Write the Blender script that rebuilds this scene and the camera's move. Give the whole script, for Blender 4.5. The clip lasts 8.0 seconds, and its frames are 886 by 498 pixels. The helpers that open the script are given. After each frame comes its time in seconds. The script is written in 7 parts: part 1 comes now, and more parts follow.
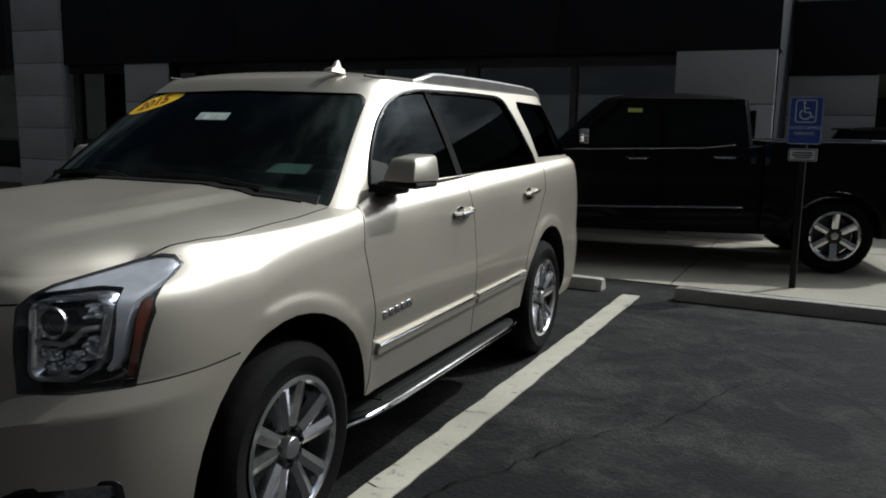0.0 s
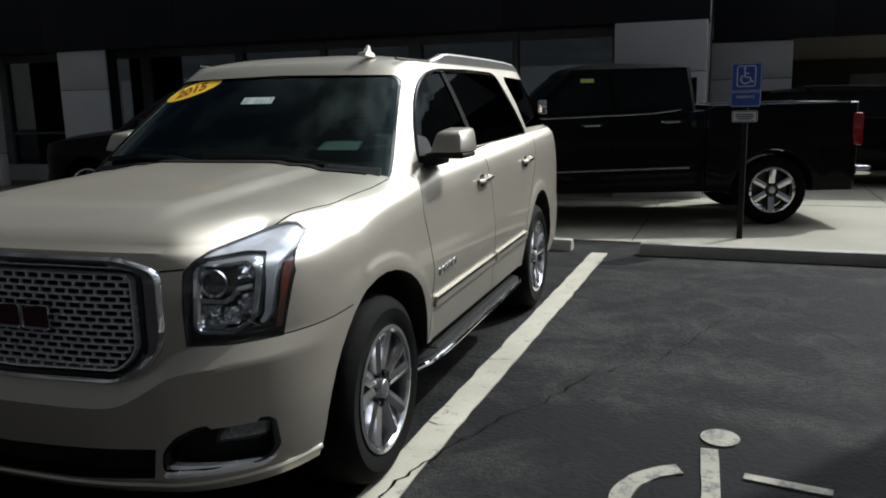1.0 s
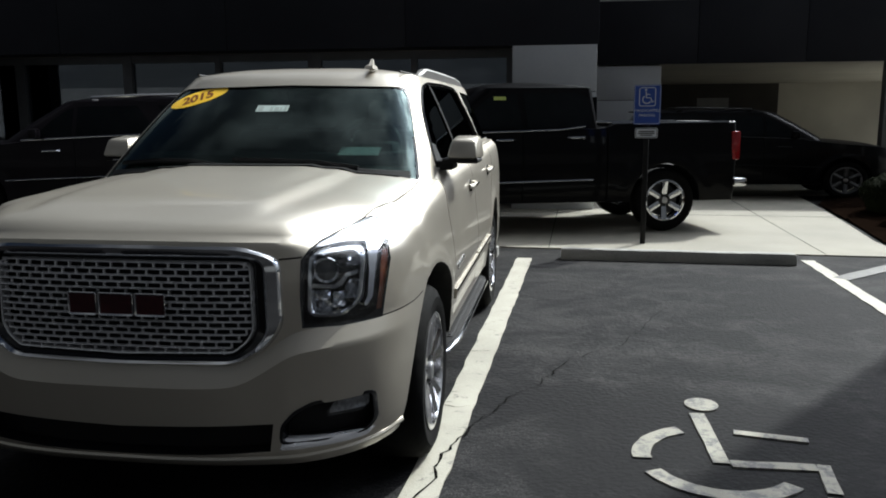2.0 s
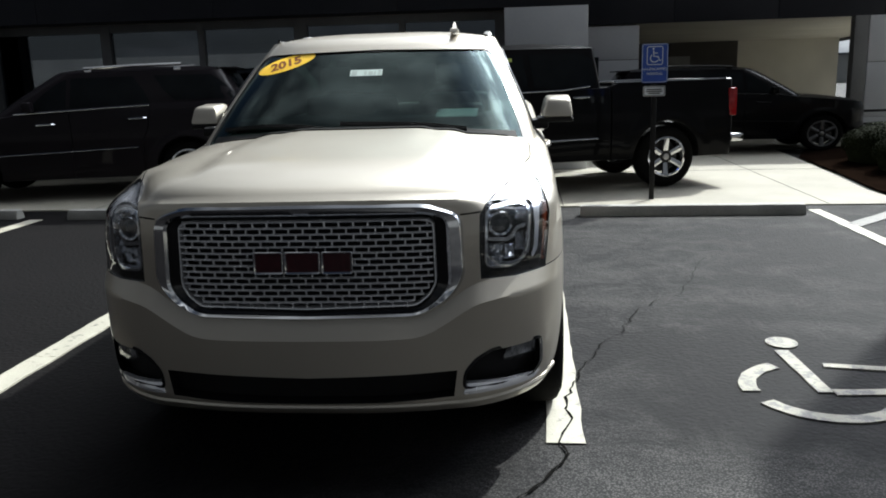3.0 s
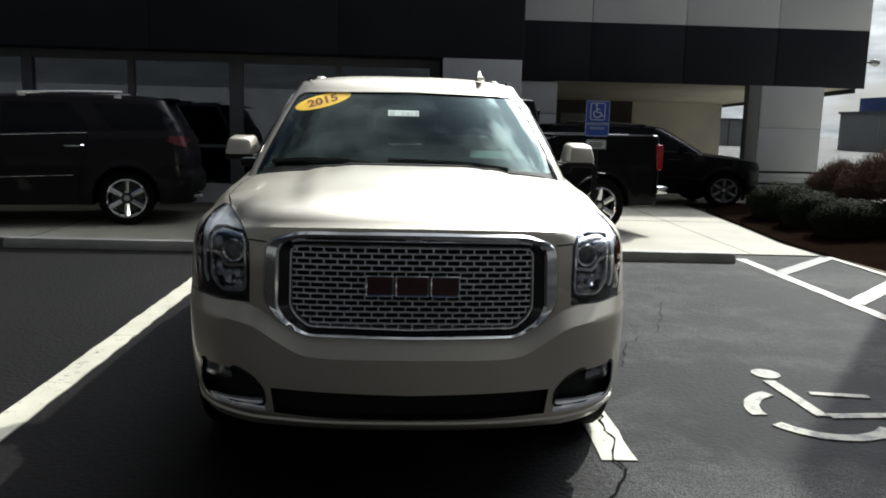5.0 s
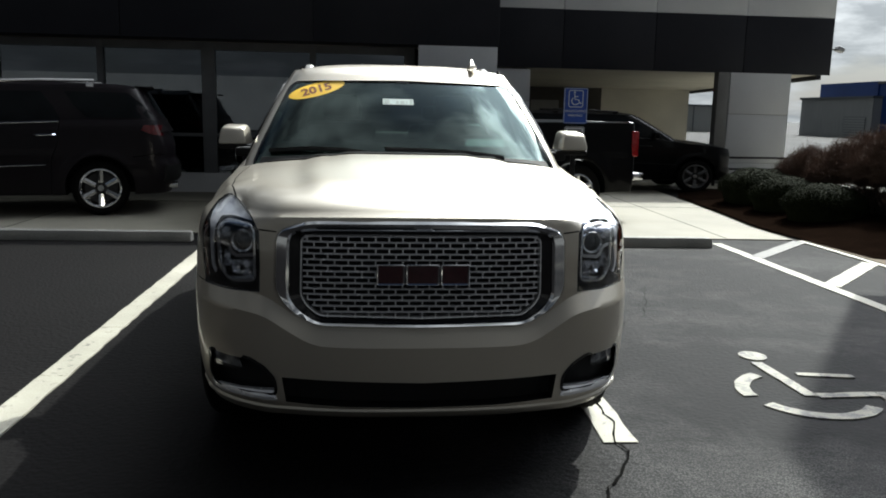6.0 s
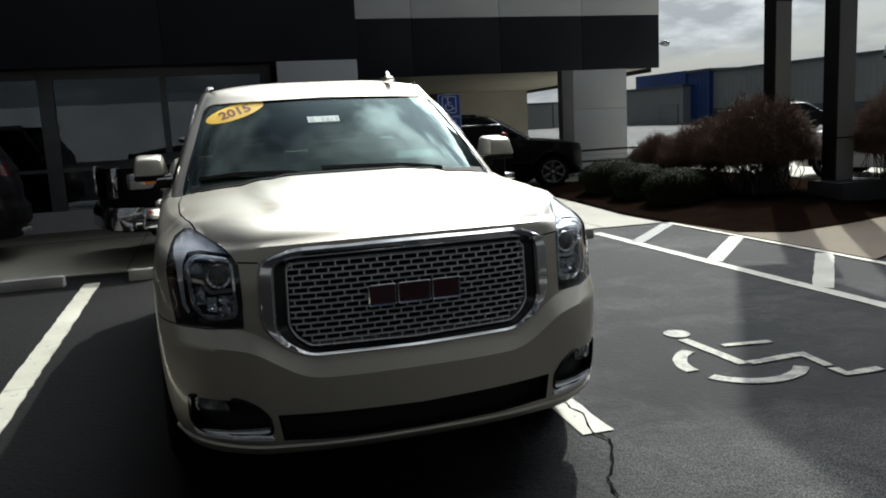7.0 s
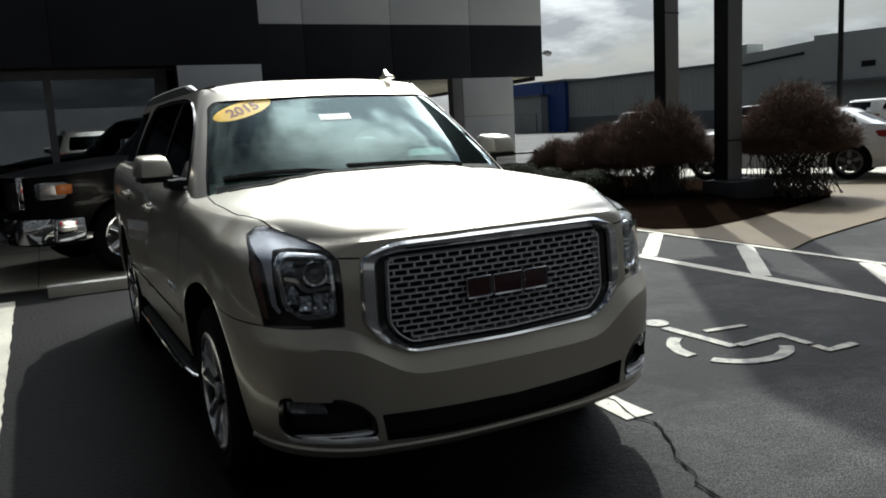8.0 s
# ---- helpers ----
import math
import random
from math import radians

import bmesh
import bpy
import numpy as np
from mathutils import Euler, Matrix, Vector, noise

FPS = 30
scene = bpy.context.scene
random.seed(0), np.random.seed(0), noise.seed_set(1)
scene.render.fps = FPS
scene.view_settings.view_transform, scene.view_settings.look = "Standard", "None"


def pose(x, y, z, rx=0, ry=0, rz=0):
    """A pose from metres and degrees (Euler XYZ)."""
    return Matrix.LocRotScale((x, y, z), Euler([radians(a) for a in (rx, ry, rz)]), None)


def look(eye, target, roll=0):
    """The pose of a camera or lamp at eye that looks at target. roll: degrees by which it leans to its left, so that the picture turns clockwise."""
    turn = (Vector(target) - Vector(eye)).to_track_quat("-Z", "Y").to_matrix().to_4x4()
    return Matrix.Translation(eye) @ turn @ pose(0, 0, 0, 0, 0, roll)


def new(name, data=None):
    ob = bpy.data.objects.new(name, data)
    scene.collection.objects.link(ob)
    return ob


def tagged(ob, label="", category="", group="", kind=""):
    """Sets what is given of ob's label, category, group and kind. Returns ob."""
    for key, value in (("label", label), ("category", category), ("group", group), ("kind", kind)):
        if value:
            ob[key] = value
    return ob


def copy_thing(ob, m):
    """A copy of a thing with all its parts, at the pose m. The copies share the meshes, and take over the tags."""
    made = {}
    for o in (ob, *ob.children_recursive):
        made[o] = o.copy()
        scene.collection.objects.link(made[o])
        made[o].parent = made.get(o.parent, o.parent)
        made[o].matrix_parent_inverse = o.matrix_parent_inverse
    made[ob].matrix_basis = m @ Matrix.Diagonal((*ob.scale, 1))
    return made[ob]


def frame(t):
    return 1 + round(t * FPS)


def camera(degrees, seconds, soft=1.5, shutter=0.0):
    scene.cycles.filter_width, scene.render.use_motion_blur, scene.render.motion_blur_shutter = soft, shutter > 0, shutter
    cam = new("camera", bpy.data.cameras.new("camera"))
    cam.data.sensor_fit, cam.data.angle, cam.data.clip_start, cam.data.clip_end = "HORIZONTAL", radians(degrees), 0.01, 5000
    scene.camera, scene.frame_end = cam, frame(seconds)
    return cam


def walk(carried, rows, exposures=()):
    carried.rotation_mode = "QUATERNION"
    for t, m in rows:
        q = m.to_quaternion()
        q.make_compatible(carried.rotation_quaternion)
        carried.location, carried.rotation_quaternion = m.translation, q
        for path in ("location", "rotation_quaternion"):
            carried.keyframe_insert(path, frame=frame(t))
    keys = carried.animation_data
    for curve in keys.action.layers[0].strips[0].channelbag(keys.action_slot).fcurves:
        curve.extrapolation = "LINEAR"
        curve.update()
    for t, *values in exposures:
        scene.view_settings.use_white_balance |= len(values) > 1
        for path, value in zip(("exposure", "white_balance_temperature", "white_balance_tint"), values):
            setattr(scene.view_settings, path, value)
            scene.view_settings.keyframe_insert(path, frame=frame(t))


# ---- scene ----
cam = camera(58.0, 8.0, soft=1.85)
PATH = [
    (0, (2.593, -2.304, 1.588), (1.763, -0.511, 1.277), 0.9),
    (0.5, (2.431, -2.606, 1.582), (1.732, -0.759, 1.264), -0.3),
    (1, (2.225, -2.938, 1.592), (1.58, -1.081, 1.223), -1.3),
    (2.5, (1.11, -3.676, 1.555), (0.931, -1.71, 1.239), -0.6),
    (3, (0.725, -3.775, 1.56), (0.553, -1.826, 1.143), -1.7),
    (3.5, (0.394, -3.927, 1.53), (0.356, -1.969, 1.125), -1.3),
    (4, (0.059, -3.987, 1.521), (0.106, -2.022, 1.149), -3.1),
    (4.5, (-0.14, -3.985, 1.546), (-0.087, -2.013, 1.211), 0.8),
    (5, (-0.123, -4.051, 1.545), (-0.003, -2.079, 1.237), 1.4),
    (6.5, (-0.518, -4.068, 1.557), (-0.195, -2.126, 1.206), -0.2),
    (7, (-0.833, -3.913, 1.562), (-0.257, -2.024, 1.244), -3.0),
    (7.5, (-1.22, -3.777, 1.523), (-0.466, -1.945, 1.252), -1.1),
    (8, (-1.677, -3.564, 1.538), (-0.776, -1.807, 1.226), -3.2),
]
EXPOSURES = [(0, -0.60, 6350, 10), (0.5, -0.34, 6350, 10), (1.0, -0.16, 6350, 10), (2.5, 0.42, 6250, 10), (3.0, 0.62, 6300, 10), (3.5, 0.56, 6350, 10), (5.0, 0.56, 6450, 9), (7.0, 0.31, 6400, 8), (8.0, 0.27, 6400, 8)]
walk(cam, [(t, look(eye, target, roll)) for t, eye, target, roll in PATH], EXPOSURES)

# ---- daylight: broken cloud with a high sun behind the vehicle ----
SUN = Vector((0.6 * math.cos(radians(43)), 0.8 * math.cos(radians(43)), math.sin(radians(43)))).normalized()
sun_data = bpy.data.lights.new("sun", "SUN")
sun_data.energy, sun_data.angle, sun_data.color = 5.2, radians(0.55), (0.97, 0.99, 0.92)
sun = new("sun", sun_data)
sun.matrix_world = look(SUN * 40, (0, 0, 0))

world = bpy.data.worlds.new("sky")
scene.world = world
world.use_nodes = True


def sky_nodes():
    nt = world.node_tree
    nt.nodes.clear()
    n, l = nt.nodes.new, nt.links.new
    out, bg = n("ShaderNodeOutputWorld"), n("ShaderNodeBackground")
    sky = n("ShaderNodeTexSky")
    sky.sky_type, sky.sun_disc = "NISHITA", False
    sky.sun_elevation, sky.sun_rotation = radians(43), math.atan2(0.6, 0.8)
    sky.air_density, sky.dust_density = 1.2, 1.5
    dim = n("ShaderNodeVectorMath")
    dim.operation = "SCALE"
    dim.inputs["Scale"].default_value = 0.05
    l(sky.outputs[0], dim.inputs[0])
    # flat cloud sheet: divide the way by its height so that the clouds draw together at the horizon
    co = n("ShaderNodeTexCoord")
    sep = n("ShaderNodeSeparateXYZ")
    l(co.outputs["Generated"], sep.inputs[0])
    up = n("ShaderNodeMath")
    up.operation = "ADD"
    up.inputs[1].default_value = 0.22
    l(sep.outputs[2], up.inputs[0])
    flat = n("ShaderNodeVectorMath")
    flat.operation = "DIVIDE"
    comb = n("ShaderNodeCombineXYZ")
    for i in range(3):
        l(up.outputs[0], comb.inputs[i])
    l(co.outputs["Generated"], flat.inputs[0])
    l(comb.outputs[0], flat.inputs[1])
    big, small = n("ShaderNodeTexNoise"), n("ShaderNodeTexNoise")
    for tex, s, d in ((big, 1.1, 6.0), (small, 3.4, 8.0)):
        tex.inputs["Scale"].default_value, tex.inputs["Detail"].default_value = s, d
        tex.inputs["Roughness"].default_value = 0.55
        l(flat.outputs[0], tex.inputs["Vector"])
    cover, body = n("ShaderNodeValToRGB"), n("ShaderNodeValToRGB")
    cover.color_ramp.elements[0].position, cover.color_ramp.elements[1].position = 0.38, 0.52
    body.color_ramp.elements[0].position, body.color_ramp.elements[1].position = 0.42, 0.62
    body.color_ramp.elements[0].color = (0.14, 0.15, 0.165, 1)
    body.color_ramp.elements[1].color = (0.92, 0.95, 0.96, 1)
    l(big.outputs[0], cover.inputs[0])
    l(small.outputs[0], body.inputs[0])
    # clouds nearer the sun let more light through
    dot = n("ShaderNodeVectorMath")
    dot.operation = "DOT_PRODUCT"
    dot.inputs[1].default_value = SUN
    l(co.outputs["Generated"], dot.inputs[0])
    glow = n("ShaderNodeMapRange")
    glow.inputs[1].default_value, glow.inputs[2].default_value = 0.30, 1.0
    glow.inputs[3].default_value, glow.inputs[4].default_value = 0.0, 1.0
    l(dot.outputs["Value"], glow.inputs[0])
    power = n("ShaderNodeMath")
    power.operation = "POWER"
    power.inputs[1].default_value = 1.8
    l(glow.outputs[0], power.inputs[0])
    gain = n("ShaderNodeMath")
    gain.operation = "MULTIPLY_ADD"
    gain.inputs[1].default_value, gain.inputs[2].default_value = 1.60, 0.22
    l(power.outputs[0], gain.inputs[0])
    # the thin cloud round the sun glares, to a limit
    bright, scaled, capped, near = (n("ShaderNodeMath") for _ in range(4))
    bright.operation, scaled.operation, capped.operation, near.operation = "POWER", "MULTIPLY", "MINIMUM", "ADD"
    bright.inputs[1].default_value, scaled.inputs[1].default_value, capped.inputs[1].default_value = 20.0, 130.0, 16.0
    l(glow.outputs[0], bright.inputs[0])
    l(bright.outputs[0], scaled.inputs[0])
    l(scaled.outputs[0], capped.inputs[0])
    l(capped.outputs[0], near.inputs[0])
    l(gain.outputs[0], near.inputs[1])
    lit = n("ShaderNodeVectorMath")
    lit.operation = "SCALE"
    mix = n("ShaderNodeMix")
    mix.data_type = "RGBA"
    l(cover.outputs[0], mix.inputs[0])
    l(dim.outputs[0], mix.inputs[6])
    l(body.outputs[0], mix.inputs[7])
    # towards the horizon the clouds fade into an even grey haze
    haze, level = n("ShaderNodeMix"), n("ShaderNodeMapRange")
    haze.data_type = "RGBA"
    level.inputs[1].default_value, level.inputs[2].default_value = 0.04, 0.50
    level.inputs[3].default_value, level.inputs[4].default_value = 0.22, 1.0
    l(sep.outputs[2], level.inputs[0])
    l(level.outputs[0], haze.inputs[0])
    haze.inputs[6].default_value = (0.345, 0.375, 0.395, 1)
    l(mix.outputs[2], haze.inputs[7])
    l(haze.outputs[2], lit.inputs[0])
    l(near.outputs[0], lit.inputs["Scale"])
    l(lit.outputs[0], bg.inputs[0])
    bg.inputs[1].default_value = 1.0
    l(bg.outputs[0], out.inputs[0])


sky_nodes()


# ---- materials ----
def surface(name, dark, light, scale=3.0, rough=0.6, spread=0.1, bump=0.0, grain=60.0, metal=0.0, coat=0.0, fine=0.25, spec=0.5, per_object=0.0, hole=1.0):
    """A surface with slow stains and fine grain, both in metres."""
    m = bpy.data.materials.new(name)
    m.use_nodes = True
    nt = m.node_tree
    n, l = nt.nodes.new, nt.links.new
    b = nt.nodes["Principled BSDF"]
    co = n("ShaderNodeTexCoord")
    slow, quick = n("ShaderNodeTexNoise"), n("ShaderNodeTexNoise")
    slow.inputs["Scale"].default_value, slow.inputs["Detail"].default_value = scale, 5.0
    quick.inputs["Scale"].default_value, quick.inputs["Detail"].default_value = grain, 4.0
    for t in (slow, quick):
        l(co.outputs["Object"], t.inputs["Vector"])
    blend = n("ShaderNodeMix")
    blend.data_type = "FLOAT"
    blend.inputs[0].default_value = fine
    l(slow.outputs[0], blend.inputs[2])
    l(quick.outputs[0], blend.inputs[3])
    ramp = n("ShaderNodeValToRGB")
    ramp.color_ramp.elements[0].position, ramp.color_ramp.elements[1].position = 0.32, 0.68
    ramp.color_ramp.elements[0].color, ramp.color_ramp.elements[1].color = (*dark, 1), (*light, 1)
    l(blend.outputs[0], ramp.inputs[0])
    if per_object:
        info, hsv, span = n("ShaderNodeObjectInfo"), n("ShaderNodeHueSaturation"), n("ShaderNodeMapRange")
        span.inputs[3].default_value, span.inputs[4].default_value = 1 - per_object, 1 + per_object
        l(info.outputs["Random"], span.inputs[0])
        l(span.outputs[0], hsv.inputs["Value"])
        l(ramp.outputs[0], hsv.inputs["Color"])
        l(hsv.outputs[0], b.inputs["Base Color"])
    else:
        l(ramp.outputs[0], b.inputs["Base Color"])
    rr = n("ShaderNodeMapRange")
    rr.inputs[3].default_value, rr.inputs[4].default_value = rough - spread, rough + spread
    l(blend.outputs[0], rr.inputs[0])
    l(rr.outputs[0], b.inputs["Roughness"])
    b.inputs["Metallic"].default_value = metal
    b.inputs["Coat Weight"].default_value = coat
    b.inputs["Coat Roughness"].default_value = 0.04
    b.inputs["Specular IOR Level"].default_value = spec
    if bump:
        bp = n("ShaderNodeBump")
        bp.inputs["Strength"].default_value, bp.inputs["Distance"].default_value = 0.6, bump
        l(quick.outputs[0], bp.inputs["Height"])
        l(bp.outputs[0], b.inputs["Normal"])
    return m


def glazing(name, tint, shine=0.09, rough=0.0, gleam=(1.0, 1.0, 1.0)):
    """Tinted pane: lets tinted light through, with a gloss that grows towards the edge of sight."""
    m = bpy.data.materials.new(name)
    m.use_nodes = True
    nt = m.node_tree
    nt.nodes.clear()
    n, l = nt.nodes.new, nt.links.new
    out, mix, clear, gloss = n("ShaderNodeOutputMaterial"), n("ShaderNodeMixShader"), n("ShaderNodeBsdfTransparent"), n("ShaderNodeBsdfGlossy")
    clear.inputs[0].default_value = (*tint, 1)
    gloss.inputs["Roughness"].default_value = rough
    gloss.inputs[0].default_value = (*gleam, 1)
    # Schlick's curve, the same from both faces of the pane
    edge, curve, level = n("ShaderNodeLayerWeight"), n("ShaderNodeMath"), n("ShaderNodeMapRange")
    edge.inputs[0].default_value = 0.5
    curve.operation = "POWER"
    curve.inputs[1].default_value = 5.0
    l(edge.outputs["Facing"], curve.inputs[0])
    level.inputs[3].default_value, level.inputs[4].default_value = shine, 1.0
    l(curve.outputs[0], level.inputs[0])
    l(level.outputs[0], mix.inputs[0])
    l(clear.outputs[0], mix.inputs[1])
    l(gloss.outputs[0], mix.inputs[2])
    l(mix.outputs[0], out.inputs[0])
    return m


def paint(name, col, flake, metal, rough, coat=1.0, dust=0.0):
    """Car paint: base with fine flakes under a clear coat, and a little dust."""
    m = surface(name, [c * (1 - flake) for c in col], [min(1, c * (1 + flake)) for c in col], 1.3, rough, 0.04, 0.0, 900.0, metal, coat, 0.5)
    m.node_tree.nodes["Principled BSDF"].inputs["Coat Roughness"].default_value = 0.03 + dust
    return m


CHAMPAGNE = paint("champagne_paint", (0.490, 0.452, 0.386), 0.12, 0.80, 0.41, coat=0.65)
BLACK_PAINT = paint("black_paint", (0.0028, 0.0028, 0.0036), 0.3, 0.0, 0.35, coat=0.10, dust=0.02)
BLACK_PAINT.node_tree.nodes["Principled BSDF"].inputs["Specular IOR Level"].default_value = 0.05
DARK_PAINT = paint("dark_brown_paint", (0.0125, 0.0105, 0.0128), 0.2, 0.0, 0.40, coat=0.10, dust=0.02)
DARK_PAINT.node_tree.nodes["Principled BSDF"].inputs["Specular IOR Level"].default_value = 0.08
WHITE_PAINT = paint("white_car_paint", (0.72, 0.73, 0.74), 0.04, 0.1, 0.3)
PLASTIC = surface("black_plastic", (0.004, 0.004, 0.0045), (0.009, 0.009, 0.0095), 4, 0.6, 0.1, 0.0006, 400, spec=0.25)
GLOSS_BLACK = surface("gloss_black", (0.004, 0.004, 0.005), (0.009, 0.009, 0.01), 4, 0.12, 0.04, 0, 80)
CHROME = surface("chrome", (0.58, 0.59, 0.61), (0.68, 0.69, 0.71), 5, 0.07, 0.03, 0, 90, 1.0)
SATIN = surface("satin_silver", (0.40, 0.40, 0.41), (0.50, 0.50, 0.51), 6, 0.36, 0.06, 0, 120, 1.0)
RAIL = surface("rail_grey", (0.15, 0.148, 0.145), (0.22, 0.217, 0.21), 6, 0.42, 0.06, 0, 120, 0.6)
RIM_METAL = surface("polished_alloy", (0.72, 0.72, 0.74), (0.84, 0.84, 0.86), 9, 0.16, 0.06, 0, 120, 1.0)
RIM_DARK = surface("dark_alloy_pocket", (0.03, 0.03, 0.032), (0.06, 0.06, 0.062), 9, 0.45, 0.06, 0, 120, 0.3)
DULL_RIM = surface("dull_dark_rim", (0.10, 0.10, 0.105), (0.17, 0.17, 0.175), 9, 0.4, 0.06, 0, 120, 0.7)
RUBBER = surface("tyre_rubber", (0.0025, 0.0025, 0.0025), (0.006, 0.0058, 0.0056), 9, 0.8, 0.08, 0.002, 90, spec=0.08)
INTERIOR = surface("interior_trim", (0.022, 0.024, 0.024), (0.040, 0.042, 0.042), 6, 0.7, 0.1, 0.001, 200)
LEATHER = surface("seat_leather", (0.05, 0.048, 0.045), (0.09, 0.085, 0.08), 6, 0.5, 0.1, 0.001, 200)
AMBER = surface("amber_reflector", (0.060, 0.012, 0.005), (0.11, 0.022, 0.007), 20, 0.15, 0.05, 0, 200)
ORANGE = surface("orange_marker", (0.65, 0.16, 0.03), (0.80, 0.24, 0.05), 20, 0.15, 0.05, 0, 200)
RED_LENS = surface("red_lens", (0.17, 0.006, 0.009), (0.28, 0.013, 0.015), 20, 0.12, 0.05, 0, 200)
BADGE_RED = surface("badge_red", (0.032, 0.005, 0.009), (0.052, 0.008, 0.013), 30, 0.18, 0.05, 0, 200, 0.2, 0.6)
PROJECTOR_GLASS = surface("projector_glass", (0.035, 0.037, 0.04), (0.06, 0.062, 0.066), 20, 0.06, 0.02, 0, 200)
FOG_BOWL = surface("fog_lamp_bowl", (0.20, 0.20, 0.21), (0.42, 0.42, 0.43), 60, 0.2, 0.08, 0.002, 90, 0.6)
REFLECTOR = surface("lamp_reflector", (0.62, 0.63, 0.66), (0.78, 0.79, 0.82), 25, 0.13, 0.06, 0.002, 60, 0.95)
MESH_SILVER = surface("bright_mesh_plastic", (0.74, 0.74, 0.76), (0.86, 0.86, 0.88), 20, 0.26, 0.06, 0, 120, 0.5, 0.5)
WINDSCREEN = glazing("windscreen_glass", (0.33, 0.43, 0.42), 0.056, gleam=(0.84, 1.0, 0.98))
DARK_GLASS = glazing("privacy_glass", (0.08, 0.095, 0.10), 0.014, gleam=(0.24, 0.27, 0.28))
LENS = glazing("clear_lens", (0.93, 0.94, 0.95), 0.035)
CAR_GLASS = surface("parked_car_glass", (0.005, 0.0065, 0.0075), (0.010, 0.012, 0.014), 3, 0.12, 0.03, 0, 50, spec=0.06)
STICKER_YELLOW = surface("yellow_sticker", (0.86, 0.52, 0.02), (0.92, 0.58, 0.04), 12, 0.45, 0.1, 0, 200)
STICKER_INK = surface("brown_ink", (0.17, 0.040, 0.006), (0.24, 0.062, 0.010), 12, 0.5, 0.1, 0, 200)
LABEL_GREY = surface("faint_label_grey", (0.30, 0.36, 0.34), (0.38, 0.44, 0.42), 12, 0.5, 0.1, 0, 200)
LIGHT_BAR = surface("milky_light_guide", (0.40, 0.405, 0.44), (0.54, 0.55, 0.60), 14, 0.24, 0.06, 0, 120, 0.4, 0.8)
STICKER_WHITE = surface("pale_sticker", (0.40, 0.50, 0.47), (0.50, 0.60, 0.57), 12, 0.5, 0.1, 0, 200)
STICKER_GREEN = surface("yellow_green_sticker", (0.42, 0.50, 0.10), (0.52, 0.60, 0.16), 12, 0.5, 0.1, 0, 200)


def asphalt_material():
    """Worn asphalt: pale aggregate, sealer patches and wandering stains, darker towards the west."""
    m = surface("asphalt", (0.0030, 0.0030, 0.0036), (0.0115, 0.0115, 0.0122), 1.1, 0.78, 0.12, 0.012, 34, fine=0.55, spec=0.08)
    nt = m.node_tree
    n, l = nt.nodes.new, nt.links.new
    b = nt.nodes["Principled BSDF"]
    base = b.inputs["Base Color"].links[0].from_socket
    co = n("ShaderNodeTexCoord")
    stone = n("ShaderNodeTexVoronoi")
    stone.inputs["Scale"].default_value = 105
    l(co.outputs["Object"], stone.inputs["Vector"])
    patch = n("ShaderNodeTexNoise")
    patch.inputs["Scale"].default_value, patch.inputs["Detail"].default_value = 0.35, 7.0
    patch.inputs["Distortion"].default_value = 0.8
    stretch = n("ShaderNodeMapping")
    stretch.inputs["Scale"].default_value = (0.6, 1.5, 1.0)
    l(co.outputs["Object"], stretch.inputs[0])
    l(stretch.outputs[0], patch.inputs["Vector"])
    worn = n("ShaderNodeValToRGB")
    worn.color_ramp.elements[0].position, worn.color_ramp.elements[1].position = 0.40, 0.68
    mottle = n("ShaderNodeTexNoise")
    mottle.inputs["Scale"].default_value, mottle.inputs["Detail"].default_value = 2.6, 9.0
    mottle.inputs["Roughness"].default_value, mottle.inputs["Distortion"].default_value = 0.72, 1.3
    l(co.outputs["Object"], mottle.inputs["Vector"])
    blotch = n("ShaderNodeMath")
    blotch.operation = "MULTIPLY_ADD"
    blotch.inputs[1].default_value, blotch.inputs[2].default_value = 0.6, -0.32
    l(mottle.outputs[0], blotch.inputs[0])
    both = n("ShaderNodeMath")
    both.operation = "ADD"
    l(patch.outputs[0], both.inputs[0])
    l(blotch.outputs[0], both.inputs[1])
    l(both.outputs[0], worn.inputs[0])
    speck = n("ShaderNodeMapRange")
    speck.inputs[1].default_value, speck.inputs[2].default_value = 0.60, 0.12
    speck.inputs[3].default_value, speck.inputs[4].default_value = 0.0, 1.0
    l(stone.outputs["Distance"], speck.inputs[0])
    # pale aggregate shows more strongly east of the vehicle than west of it
    place, east_lift, east_worn = n("ShaderNodeSeparateXYZ"), n("ShaderNodeMapRange"), n("ShaderNodeMath")
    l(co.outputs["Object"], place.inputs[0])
    east_lift.inputs[1].default_value, east_lift.inputs[2].default_value = -0.4, 1.4
    east_lift.inputs[3].default_value, east_lift.inputs[4].default_value = 0.16, 1.0
    l(place.outputs[0], east_lift.inputs[0])
    east_worn.operation = "MULTIPLY"
    l(worn.outputs[0], east_worn.inputs[0])
    l(east_lift.outputs[0], east_worn.inputs[1])
    by = n("ShaderNodeMath")
    by.operation = "MULTIPLY"
    lift = n("ShaderNodeMapRange")
    lift.inputs[3].default_value, lift.inputs[4].default_value = 0.12, 0.78
    l(speck.outputs[0], lift.inputs[0])
    l(lift.outputs[0], by.inputs[0])
    l(east_worn.outputs[0], by.inputs[1])
    light = n("ShaderNodeMix")
    light.data_type = "RGBA"
    light.inputs[7].default_value = (0.130, 0.127, 0.123, 1)
    l(by.outputs[0], light.inputs[0])
    l(base, light.inputs[6])
    # the base colour falls to a darker, faintly brown tone towards the west
    extent, west_mix = n("ShaderNodeMapRange"), n("ShaderNodeMix")
    extent.inputs[1].default_value, extent.inputs[2].default_value = -1.6, 0.2
